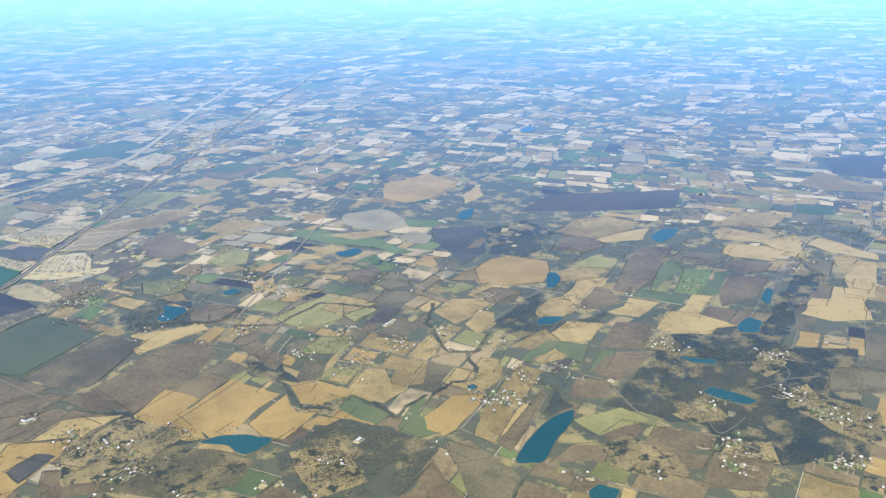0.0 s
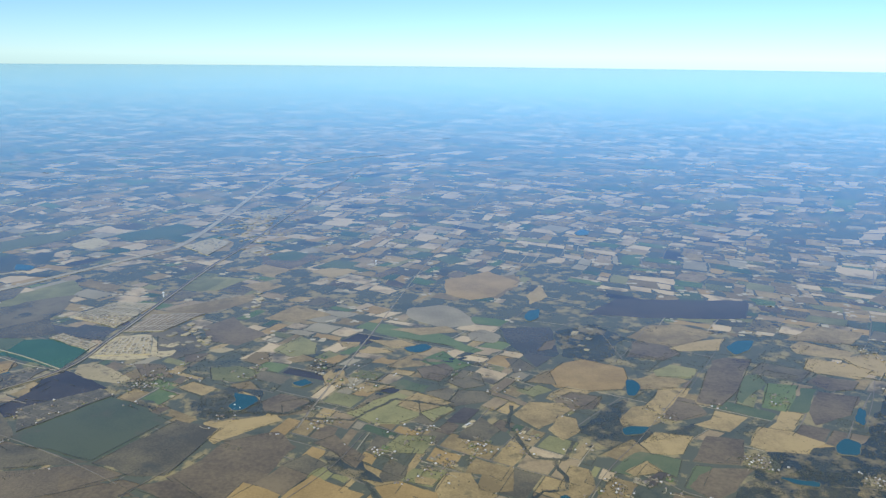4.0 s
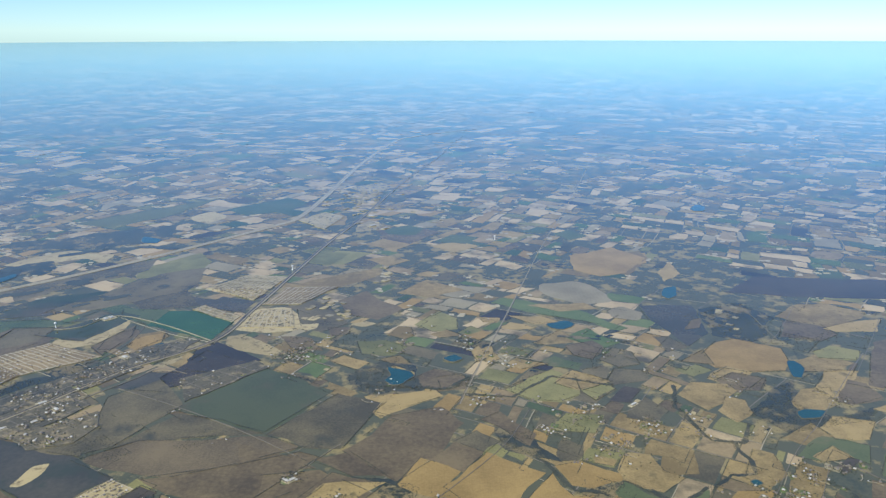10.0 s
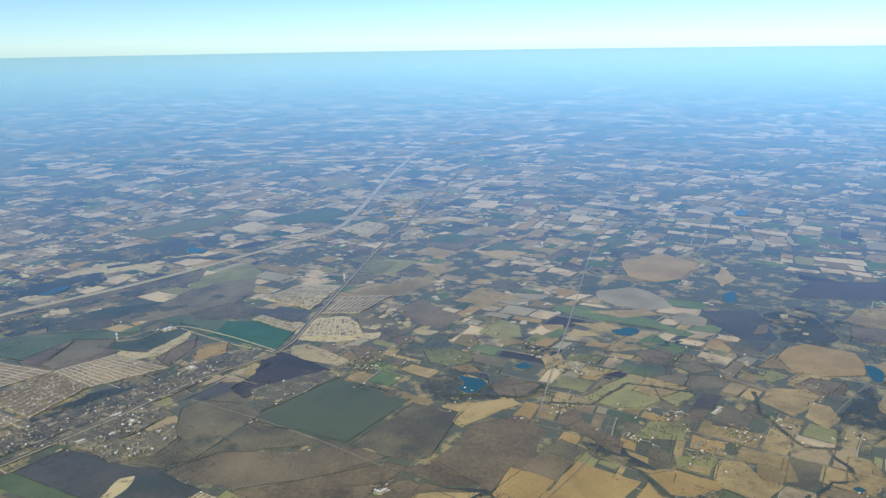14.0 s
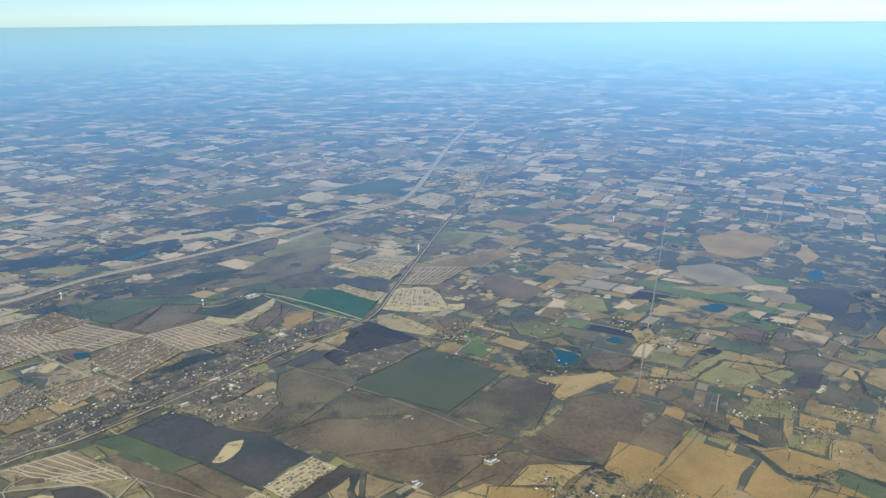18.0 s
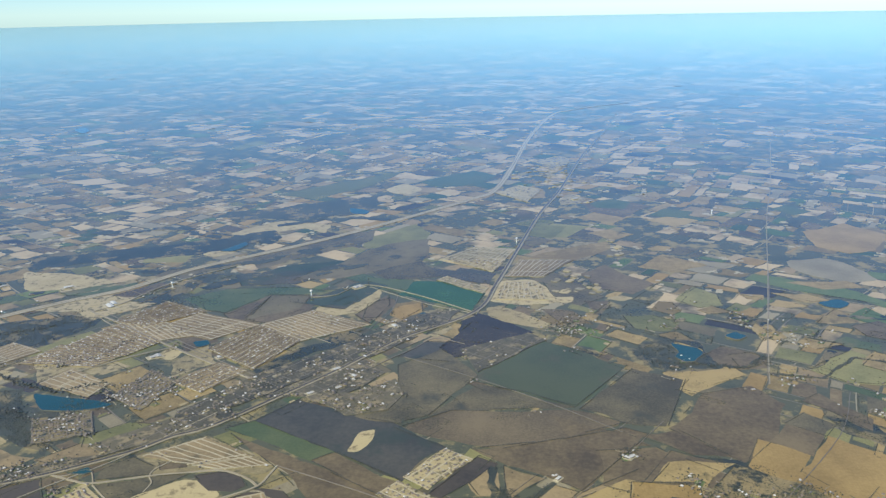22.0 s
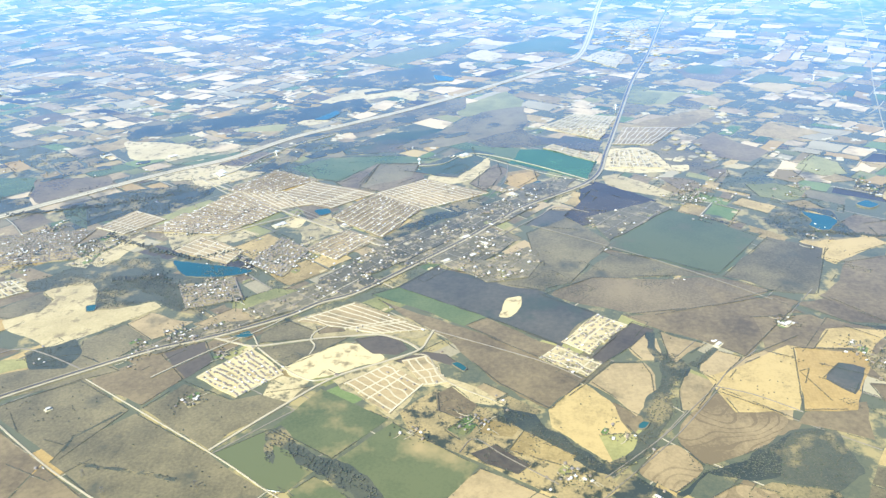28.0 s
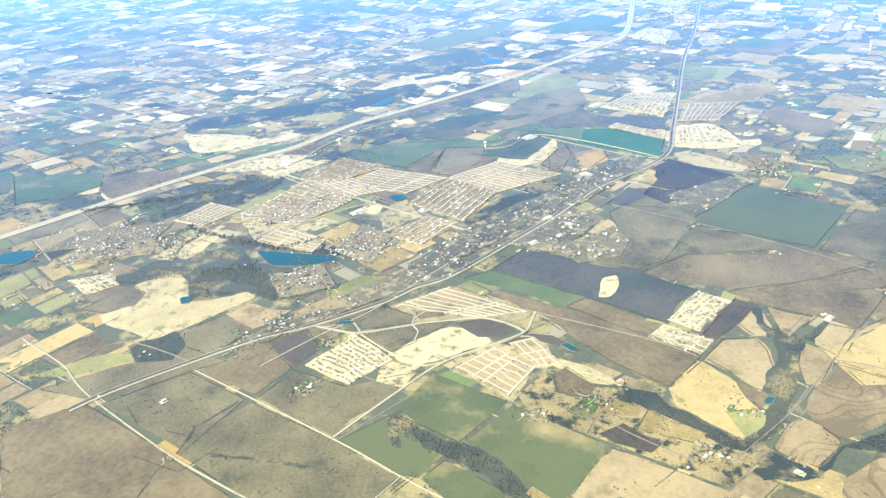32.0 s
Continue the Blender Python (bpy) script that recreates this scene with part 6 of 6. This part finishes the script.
field("grey", (47, 86.8), (51.8, 83.3), (55.3, 76.5), (53.1, 72.4), (48.2, 73.1), (47.8, 80.1))
field("scrub", (66.7, 82.1), (71.2, 84.1), (75.6, 79.4), (76.5, 74.3), (72.7, 73.7), (66.6, 77.1))
field("brown", (75.6, 85.5), (82.6, 82.2), (79.2, 78.8), (72.7, 81.7))
field("brown", (80.9, 78.4), (87.2, 74.9), (83, 69.6), (76.2, 71.8))
field("grey", (107.2, 96.3), (116.5, 93.7), (113.2, 88.8), (103.5, 90.8))
field("scrub", (98.4, 91.7), (107.3, 83.8), (103.7, 74.7), (98.8, 80.6), (95.6, 87.3))
field("olive", (65.5, 89.1), (72.6, 91), (75.6, 87.6), (67.5, 84.7))
field("scrub", (96.8, 100.9), (105.7, 105.3), (101, 98.3), (96, 97.3))
field("scrub", (78.9, 87.9), (86.3, 89.7), (86.7, 85.1), (81, 85))
hamlet(100.5, 83.5, 5, 4, 26)
hamlet(81.8, 74.6, 4, 3, 16)
hamlet(5.9, 85.7, 5, 4, 18)
hamlet(-4.9, 96.1, 3, 3, 10)
hamlet(31.2, 84.1, 4, 3, 14)
hamlet(96.1, 73.5, 5, 3, 30)
field("sand", (-34.7, 161.8), (-32.6, 174.6), (-25.2, 176.3), (-21.8, 170.2), (-19.9, 161.1), (-27, 159.6))
field("sand", (-34.7, 158.1), (-30.3, 157.9), (-22, 150.1), (-23.3, 147.1), (-29.8, 149.8), (-33.8, 152.7))
field("site", (-31.6, 177.8), (-28.3, 191.2), (-15.4, 191.9), (-22.7, 177.6))
field("site", (-23.9, 190.8), (-14.4, 207.3), (-5.5, 205.8), (-13.2, 191))
field("field_green", (-51.5, 173.8), (-45.1, 173.5), (-35.4, 166.3), (-37, 155.8), (-53.6, 164.8))
field("green", (-62.1, 175.9), (-51.5, 174.2), (-53.4, 165.1), (-60.7, 169.4))
field("sand", (-17.7, 252.8), (-13.9, 264.1), (-10, 261.6), (-11.3, 249))
field("sand", (-21.3, 164.5), (-16.6, 165.3), (-17.1, 161.5), (-20.6, 161.8))
field("sand", (-74.3, 269.5), (-69.2, 279.6), (-61.6, 270.4), (-65.2, 260.9), (-71.2, 263.5))
field("sand", (-107.6, 210), (-104.7, 217), (-96.6, 227.1), (-85.6, 223.3), (-81.3, 222.1), (-81.1, 212.6), (-87.5, 218.4), (-92.9, 215.4), (-99.4, 206.8))
field("sand", (-107.7, 191.8), (-105, 197.7), (-99, 194.3), (-103.3, 189.9))
field("sand", (-145.3, 176.3), (-136.6, 175.6), (-129.1, 174.5), (-124.2, 171), (-129.3, 163.7), (-135.9, 162))
field("site", (-121.3, 165.3), (-115.2, 173.6), (-109.8, 174.1), (-116.1, 167.7))
field("site", (-118.1, 151.3), (-114.5, 156.6), (-112.4, 158.7), (-103.1, 156.9), (-108.5, 151), (-111.7, 146.3))
field("gold", (-53, 152.2), (-52.2, 157.3), (-47.7, 159.7), (-46.8, 153.9), (-49, 149.3))
field("site", (-47.6, 150.5), (-44.1, 157.2), (-36.5, 153), (-41.5, 146.6), (-46.8, 146.1))
field("green", (-48.4, 152.6), (-47, 154.2), (-45.4, 152.4), (-46.7, 150.5))
field("olive", (-26.2, 213.7), (-19.4, 225.7), (-9.4, 222.7), (-16.5, 211))
estate(0.1, (-32.8, 162.8), (-31.3, 173.1), (-24.1, 174.8), (-21.7, 163.1), trees=0)
estate(0.05, (-31.3, 177.8), (-28, 190.3), (-15.8, 191), (-22.7, 178), trees=0)
estate(0.35, (-47.4, 190.4), (-39.5, 201.7), (-29.2, 199.3), (-34.1, 181))
estate(0.15, (-46.5, 174.7), (-44.3, 177.5), (-34.5, 170), (-35.6, 165.9))
estate(0.3, (-37.2, 264.2), (-29.9, 276.5), (-22.6, 269.3), (-26.9, 251.3))
field("wood", (-6.4, 139.2), (-1.6, 144.6), (3.9, 141.8), (6.4, 131.7), (-1.3, 129), (-6.5, 131.8))
field("tan", (-0.7, 140.5), (0.7, 142.3), (4.5, 139.1), (4.1, 137.1))
field("sand", (-10.4, 164.9), (-7, 166.6), (-4.2, 165.2), (-7.2, 162.8))
field("gold", (45.1, 219.2), (58.6, 228.3), (65.3, 216.1), (57.3, 202.5), (50.1, 199.1), (43.8, 205.2))
pond((-0.8, 141.3), (0.6, 140.5), (3.5, 139.2), (4.3, 137.1), (1.9, 133.2), (0.3, 133.2), (-1, 135.2), (0.2, 137.1))
pond((9.4, 145.3), (11.8, 147.3), (13.5, 145.3), (11.3, 143.3))
road(0.6, (-114.3, 150.8), (-105.3, 145), (-89.9, 134), (-75.9, 125), (-70.2, 121.4))
road(0.5, (-114.3, 150.8), (-110.2, 156.4), (-108.4, 162.7), (-105.8, 169.1), (-101.4, 175.5), (-95.1, 183.3))
road(0.45, (-104.6, 120.1), (-99.7, 125.1), (-95.2, 129.9), (-89.9, 134))
road(0.3, (-71.7, 161.9), (-66.7, 163.7), (-61.6, 170.5), (-50, 164.9), (-36.9, 155.1))
road(0.3, (-92.6, 81.6), (-91.5, 83.2), (-87.3, 88.7), (-81.3, 95.8), (-76.5, 103.7), (-72.5, 110.1))
shed(-112.4, 156, 2.0, 0.9)
shed(-91.4, 129.6, 1.4, 0.8)
shed(-105, 169.5, 0.9, 0.5)
shed(-57.9, 126.6, 1.2, 0.7)
shed(-54.4, 124.1, 0.9, 0.6)
shed(-60, 117.3, 0.9, 0.6)
shed(-62.6, 169.3, 1.3, 0.9)
shed(-51.3, 146.6, 1.2, 0.8)
field("tan", (-24.1, 87.9), (-12.9, 96), (-10.2, 95.4), (-15, 82.2), (-21.9, 81))
field("gold", (-12.6, 95.5), (-3.9, 95.7), (-8.7, 82.8), (-14.6, 82.2))
field("tan", (-10, 95.7), (-7.1, 100.5), (1.8, 101.3), (-4.3, 92.4), (-4.2, 96))
field("plough", (-10.7, 88.9), (-8, 92.4), (-5.2, 91.5), (-8, 86))
field("scrub", (-4.7, 92.1), (1.7, 100.9), (8.1, 97.1), (11.4, 93.6), (7.1, 86.3), (-2.1, 84.4))
hamlet(2.8, 92.8, 5, 4, 18)
rail(1.05, (-112.9, 71.7), (-109.5, 75.7), (-102.5, 82), (-95.2, 88), (-88.1, 92.1), (-80.3, 98), (-76.4, 102.4), (-71.4, 106.4), (-62.1, 119.7), (-57.7, 126.2), (-53, 134.3), (-48.6, 141.2), (-36.4, 155.4), (-32.9, 173.1), (-28.8, 199.8), (-23.4, 235), (-16.2, 269.9), (-7.6, 322), (0.3, 363.3), (9.6, 406.2), (22.9, 485.4))
road(0.24, (-36.2, 153.5), (-32.8, 171.2), (-28.5, 198.8), (-22.6, 236.4), (-16.3, 265.6))
field("tan", (-27.2, 192.1), (-17.6, 200.5), (-6.6, 207.8), (-6.4, 201.1), (-16.4, 190.1))
field("tan", (-34.6, 263), (-25.6, 275.7), (-21.8, 269.7), (-20.9, 257.2), (-28.9, 255.2))
field("site", (-17.4, 253.4), (-13.6, 264.1), (-8.6, 256.2), (-10.6, 250), (-16.7, 248.1))
field("green", (-8, 250.1), (-0.7, 256.6), (5, 252.3), (1.6, 243.3), (-6.6, 244.3))
field("olive", (-27.8, 213.1), (-24.2, 225.2), (-15.6, 222.6), (-20.3, 210.8))
hamlet(-17.8, 291.5, 18, 45.8, 90)
hamlet(-5, 201.2, 8.4, 15.1, 10)
hamlet(-16.7, 180.1, 6.4, 10.3, 12)
hamlet(-12, 172.6, 6.1, 9.4, 14)
field("wood", (-144.3, 177.6), (-133.8, 183.7), (-108.5, 191), (-92.1, 207.7), (-96, 215), (-119.6, 199.5), (-150, 186.5))
field("grey", (-108.7, 175.6), (-91.1, 195), (-81.6, 208.3), (-81.3, 199.2), (-102.5, 176.8))
field("grey", (-78.7, 173.3), (-62.3, 202.9), (-51.4, 208.9), (-51.5, 188.8), (-67.4, 174.9))
field("darkgreen", (-74.3, 158.8), (-61.9, 173.2), (-56.4, 170.9), (-62.7, 155.2))
field("grey", (-81.1, 147.7), (-80.4, 162.6), (-71.9, 163.2), (-72.2, 155.6))
field("wood", (-117.6, 236.2), (-105.7, 239.5), (-89.5, 250.2), (-74.2, 257.8), (-71.8, 239.3), (-89.8, 229.4), (-112.6, 226.5))
field("grey", (-94.9, 191.6), (-90, 198.7), (-78, 211.6), (-67.8, 217.1), (-67, 206.1), (-78.8, 192.4), (-89.4, 180.7))

# ---- smaller farms between the known fields ----
TILT = radians(58)
AXIS_U, AXIS_V = Vector((math.cos(TILT), math.sin(TILT))), Vector((-math.sin(TILT), math.cos(TILT)))
TAKEN = [ring for _, ring, _ in FIELDS]


def bent(u, v):
    """A point of the farms' grid, which turns gently from district to district."""
    x, y = AXIS_U * u + AXIS_V * v
    far = 1 + max(0.0, y) * 0.003
    return (x + noise.noise((x * 0.009, y * 0.009, 1)) * 17.0 + noise.noise((x * 0.035, y * 0.035, 8)) * 2.2 * far,
            y + noise.noise((x * 0.009, y * 0.009, 5)) * 17.0 + noise.noise((x * 0.035, y * 0.035, 2)) * 2.2 * far)


def divide(u0, v0, u1, v1):
    w, h = u1 - u0, v1 - v0
    c = AXIS_U * (u0 + u1) / 2 + AXIS_V * (v0 + v1) / 2
    far, reach = max(0.0, c.y), math.hypot(w, h) / 2 + 22
    if c.y < 22 - reach or c.y > 1420 + reach or abs(c.x + 20) > 105 + 0.74 * far + reach * 1.8:
        return
    if w * h > (15 + far * 0.075 + max(0, far - 280) * 0.2) * rng.uniform(0.25, 3.2) or max(w, h) > (3.2 if min(w, h) > 2.2 else 8) * min(w, h):
        f = rng.uniform(0.3, 0.7) if rng.random() < 0.8 else rng.choice((0.15, 0.85))
        if w > h:
            cut = [(u0 + w * f, v0 + h * k / 6) for k in range(7)]
            divide(u0, v0, u0 + w * f, v1), divide(u0 + w * f, v0, u1, v1)
        else:
            cut = [(u0 + w * k / 6, v0 + h * f) for k in range(7)]
            divide(u0, v0, u1, v0 + h * f), divide(u0, v0 + h * f, u1, v1)
        if 9 < min(w, h) < 45 and far < 260 and rng.random() < 0.5:
            strip("road", rng.uniform(0.09, 0.15) + far * 0.0004, [bent(*p) for p in cut], 0.0215, rng.choice((LANE, LANE, GRAVEL)), "straight narrow country road between fields", "road")
        return
    at = Vector(bent((u0 + u1) / 2, (v0 + v1) / 2))
    if at.y < 18 or at.y > 1380 + 90 * noise.noise((at.x * 0.01, at.y * 0.01, 3)) or abs(at.x + 20) > 95 + 0.72 * far or any(inside(at, r) for r in TAKEN) or wet(at):
        return
    creek_here = abs(noise.noise((at.x * 0.013, at.y * 0.013, 21))) < 0.045
    lush = noise.noise((at.x * 0.016, at.y * 0.02, 11)) + 0.6 * noise.noise((at.x * 0.004, at.y * 0.004, 31))
    crop = rng.choices(("tan", "straw", "grey", "brown", "scrub", "olive", "wood", "dark", "palegrey", "gold", "green", "pasture", "chaff"),
                       (19, 16, 13, 15, 9, 9, max(2, 9 + 34 * lush), 3, 4, 7, 4, 3, 2) if far < 135 else (22, 11, 7, 5, 6, 8, max(5, 20 + 66 * lush), 2, 8, 10, 5, 5, 14 + min(30, far * 0.08)))[0]
    if creek_here or (max(w, h) > 3.2 * min(w, h) and rng.random() < 0.7):
        crop = "wood"
    g = (rng.uniform(0.05, 0.2) + rng.random() ** 3 * 0.08 * min(w, h)) * (1 + min(far, 300) * 0.001)
    ring = [bent(u, v) for u, v in ((u0 + g, v0 + g), (u1 - g, v0 + g), (u1 - g, v1 - g), (u0 + g, v1 - g))]
    if rng.random() < 0.3:
        k = rng.randrange(4)
        ring.insert(k, tuple(Vector(ring[k]).lerp(Vector(ring[k - 1]), rng.uniform(0.3, 0.7)).lerp(at, rng.uniform(0.05, 0.4))))
    PARCELS.append(at)
    ragged = min(w, h)
    if crop != "wood":
        if far > 150:
            rough = rng.choice((0.15, 0.35, 0.7))
            outline = []
            for q in soften(ring, ragged * 0.22 + 0.5, 0.0, 0.0):
                k = 1 + rough * noise.noise((q[0] / ragged * 0.9, q[1] / ragged * 0.9, len(PARCELS) * 1.7)) + 0.16 * noise.noise((q[0] / ragged * 3.5, q[1] / ragged * 3.5, 6.0))
                outline.append((at.x + (q[0] - at.x) * k, at.y + (q[1] - at.y) * k))
        else:
            outline = soften(ring, 1.2 + far * 0.01, min(0.2 + far * 0.004, ragged * (0.2 if rng.random() < 0.4 else 0.05)), len(PARCELS) * 2.1)
        if far > 165:
            FAR_PLOTS.setdefault(crop, []).append((outline, 0.0035 + 0.0006 * (len(PARCELS) % 25)))
        else:
            tagged(slab("field", outline, 0.0035 + 0.0006 * (len(PARCELS) % 25), CROPS[crop]), SAID[crop], "field", kind="structure")
    size = 0.17 if far < 130 else 0.24 if far < 220 else 0.36
    if crop == "wood":
        grow(ring, 7.0 if far < 130 else 2.0 if far < 200 else 0.0, size * 0.85, "woodland", "dark leafless winter woodland with a few cedars")
    elif crop == "scrub":
        grow(ring, 3.0 if far < 150 else 0.6, size * 0.75, "brush", "scattered bushes and small trees on brushland", (0.5, 0.25, 0.25), 0.15)
    elif crop in ("tan", "olive") and far < 240:
        grow(ring, 0.3, size * 0.8, "field_trees", "single trees standing about a field", (0.4, 0.3, 0.3), 0.2)
    k, n = rng.randrange(len(ring)), len(ring)
    if far < 210 and rng.random() < 0.75:
        hedge([ring[k], ring[(k + 1) % n], ring[(k + 2) % n]], size * 0.75, rng.uniform(0.15, 0.4))
    if rng.random() < 0.6 and crop not in ("wood", "dark") and far < 420:
        p = Vector(ring[k]).lerp(Vector(ring[(k + 1) % n]), rng.random()).lerp(at, 0.2)
        if far < 150:
            patch(rng.choice(("site", "sand", "sand", "tan", "olive")), p.x, p.y, rng.uniform(0.6, 1.8), rng.uniform(0.5, 1.2), TILT, 0.0206 + 0.0001 * (len(PARCELS) % 8), "pale trodden farmyard beside a field", "yard")
        for i in range(rng.randrange(1, 5)):
            x, y, r = p.x + rng.gauss(0, 0.8), p.y + rng.gauss(0, 0.8), rng.uniform(0.3, 0.7) * (1 + far * 0.002)
            if far < 165:
                place_house(x, y, TILT + rng.choice((0, 1.571)), 0.31, 70, 0.019)
            else:
                FAR_PLOTS.setdefault("yard", []).append(([(x + r * math.cos(a) * rng.uniform(0.7, 1.4), y + r * math.sin(a)) for a in (0.6, 2.2, 3.7, 5.3)], 0.0184 + 0.0004 * i))


PARCELS, FAR_PLOTS = [], {}
LEVEL[0] = 0.02
divide(-1500, -1500, 2200, 2200)
for crop, outlines in FAR_PLOTS.items():
    verts, faces = [], []
    for o, z in outlines:
        faces.append(range(len(verts), len(verts) + len(o)))
        verts += [(x, y, z) for x, y in o]
    ob = new("far_fields", mesh_of("far_fields", verts, faces, CONCRETE if crop == "yard" else CROPS[crop]))
    for f in ob.data.polygons:
        if f.normal.z < 0:
            f.flip()
    tagged(ob, "pale farmyards and lots far off" if crop == "yard" else "far " + SAID[crop].replace("field", "fields").replace("land", "lands"), "fields", kind="stuff")
tagged(scattered("far_tree_rows", CROWNS, FAR_TREES, LEAF), "far tree rows and woods between the fields", "woods", kind="stuff")
for (name, label, category, _, _), spots in NEAR_TREES.items():
    tagged(scattered(name, CROWNS, spots, LEAF), label, category, kind="stuff")


# ---- single trees ----
def tree_model(kind):
    base = tagged(new("tree"), ("leafless grey-brown tree standing in a field", "dark green cedar standing in a field", "small olive-green tree standing in a field")[kind], "tree", "single trees in the fields")
    v, t = crown_shape(40 + kind, 5, 8)
    crown = new("crown", mesh_of("crown", v[:-4], t[:-3].tolist(), LEAF[kind]))
    bm = bmesh.new()
    spun(bm, [(0.09, -0.04), (0.06, 0.15), (0.04, 0.45), (0.0, 0.6)], 6)
    part("trunk", bm, BARK, base)
    crown.parent = base
    return base


tree_models = {}
for x, y, z, w, kind in SINGLES:
    m = pose(x, y, z, 0, 0, rng.uniform(0, 360))
    if kind not in tree_models:
        tree_models[kind] = tree_model(kind)
        tree_models[kind].scale = (0.17, 0.17, 0.15)
        tree_models[kind].matrix_basis = m @ Matrix.Diagonal((0.17, 0.17, 0.15, 1))
    else:
        copy_thing(tree_models[kind], m)


# ---- houses ----
def house_model(roof, wall):
    base = tagged(new("house"), ("small house with a grey shingle hip roof", "small house with a brown shingle hip roof", "small house with a white metal roof")[roof] + " on its lot", "house", "houses of the estates")
    wall_part = None
    for name, (v, t), m in (("outer_wall", HOUSE_SHAPES[0], WALLS[wall]), ("roof", HOUSE_SHAPES[1], ROOFS[roof])):
        ob = new(name, mesh_of(name, v, t.tolist(), m))
        ob.parent = base
        wall_part = ob if name == "outer_wall" else wall_part
    bm = bmesh.new()
    box(bm, 0.2, -0.37, 0, 0.3, 0.03, 0.36)
    part("garage_door", bm, WHITE, wall_part, "white garage door")
    for wx in (-0.35, -0.1):
        bm = bmesh.new()
        box(bm, wx, -0.37, 0.2, 0.12, 0.03, 0.2)
        part("window", bm, GLASS, wall_part, "dark window pane")
    return base


HOMES.sort(key=lambda h: h[1] + abs(h[0] + 60) * 0.3)
near, rest = HOMES[:300], HOMES[300:]
models = {}
for x, y, z, turn, size, roof, wall in near:
    m = pose(x, y, z, 0, 0, math.degrees(turn))
    if (roof, wall) not in models:
        models[roof, wall] = house_model(roof, wall)
        models[roof, wall].scale = (0.34, 0.34, 0.26)
        models[roof, wall].matrix_basis = m @ Matrix.Diagonal((0.34, 0.34, 0.26, 1))
    else:
        copy_thing(models[roof, wall], m)
spots = []
for x, y, z, turn, size, roof, wall in rest:
    spots.append((x, y, z, size, size * 0.7, turn, 0, wall))
    spots.append((x, y, z, size, size * 0.7, turn, 1, 2 + roof))
if spots:
    tagged(scattered("distant_houses", HOUSE_SHAPES, spots, WALLS + ROOFS), "rows of small distant houses with grey and brown roofs", "houses", kind="stuff")
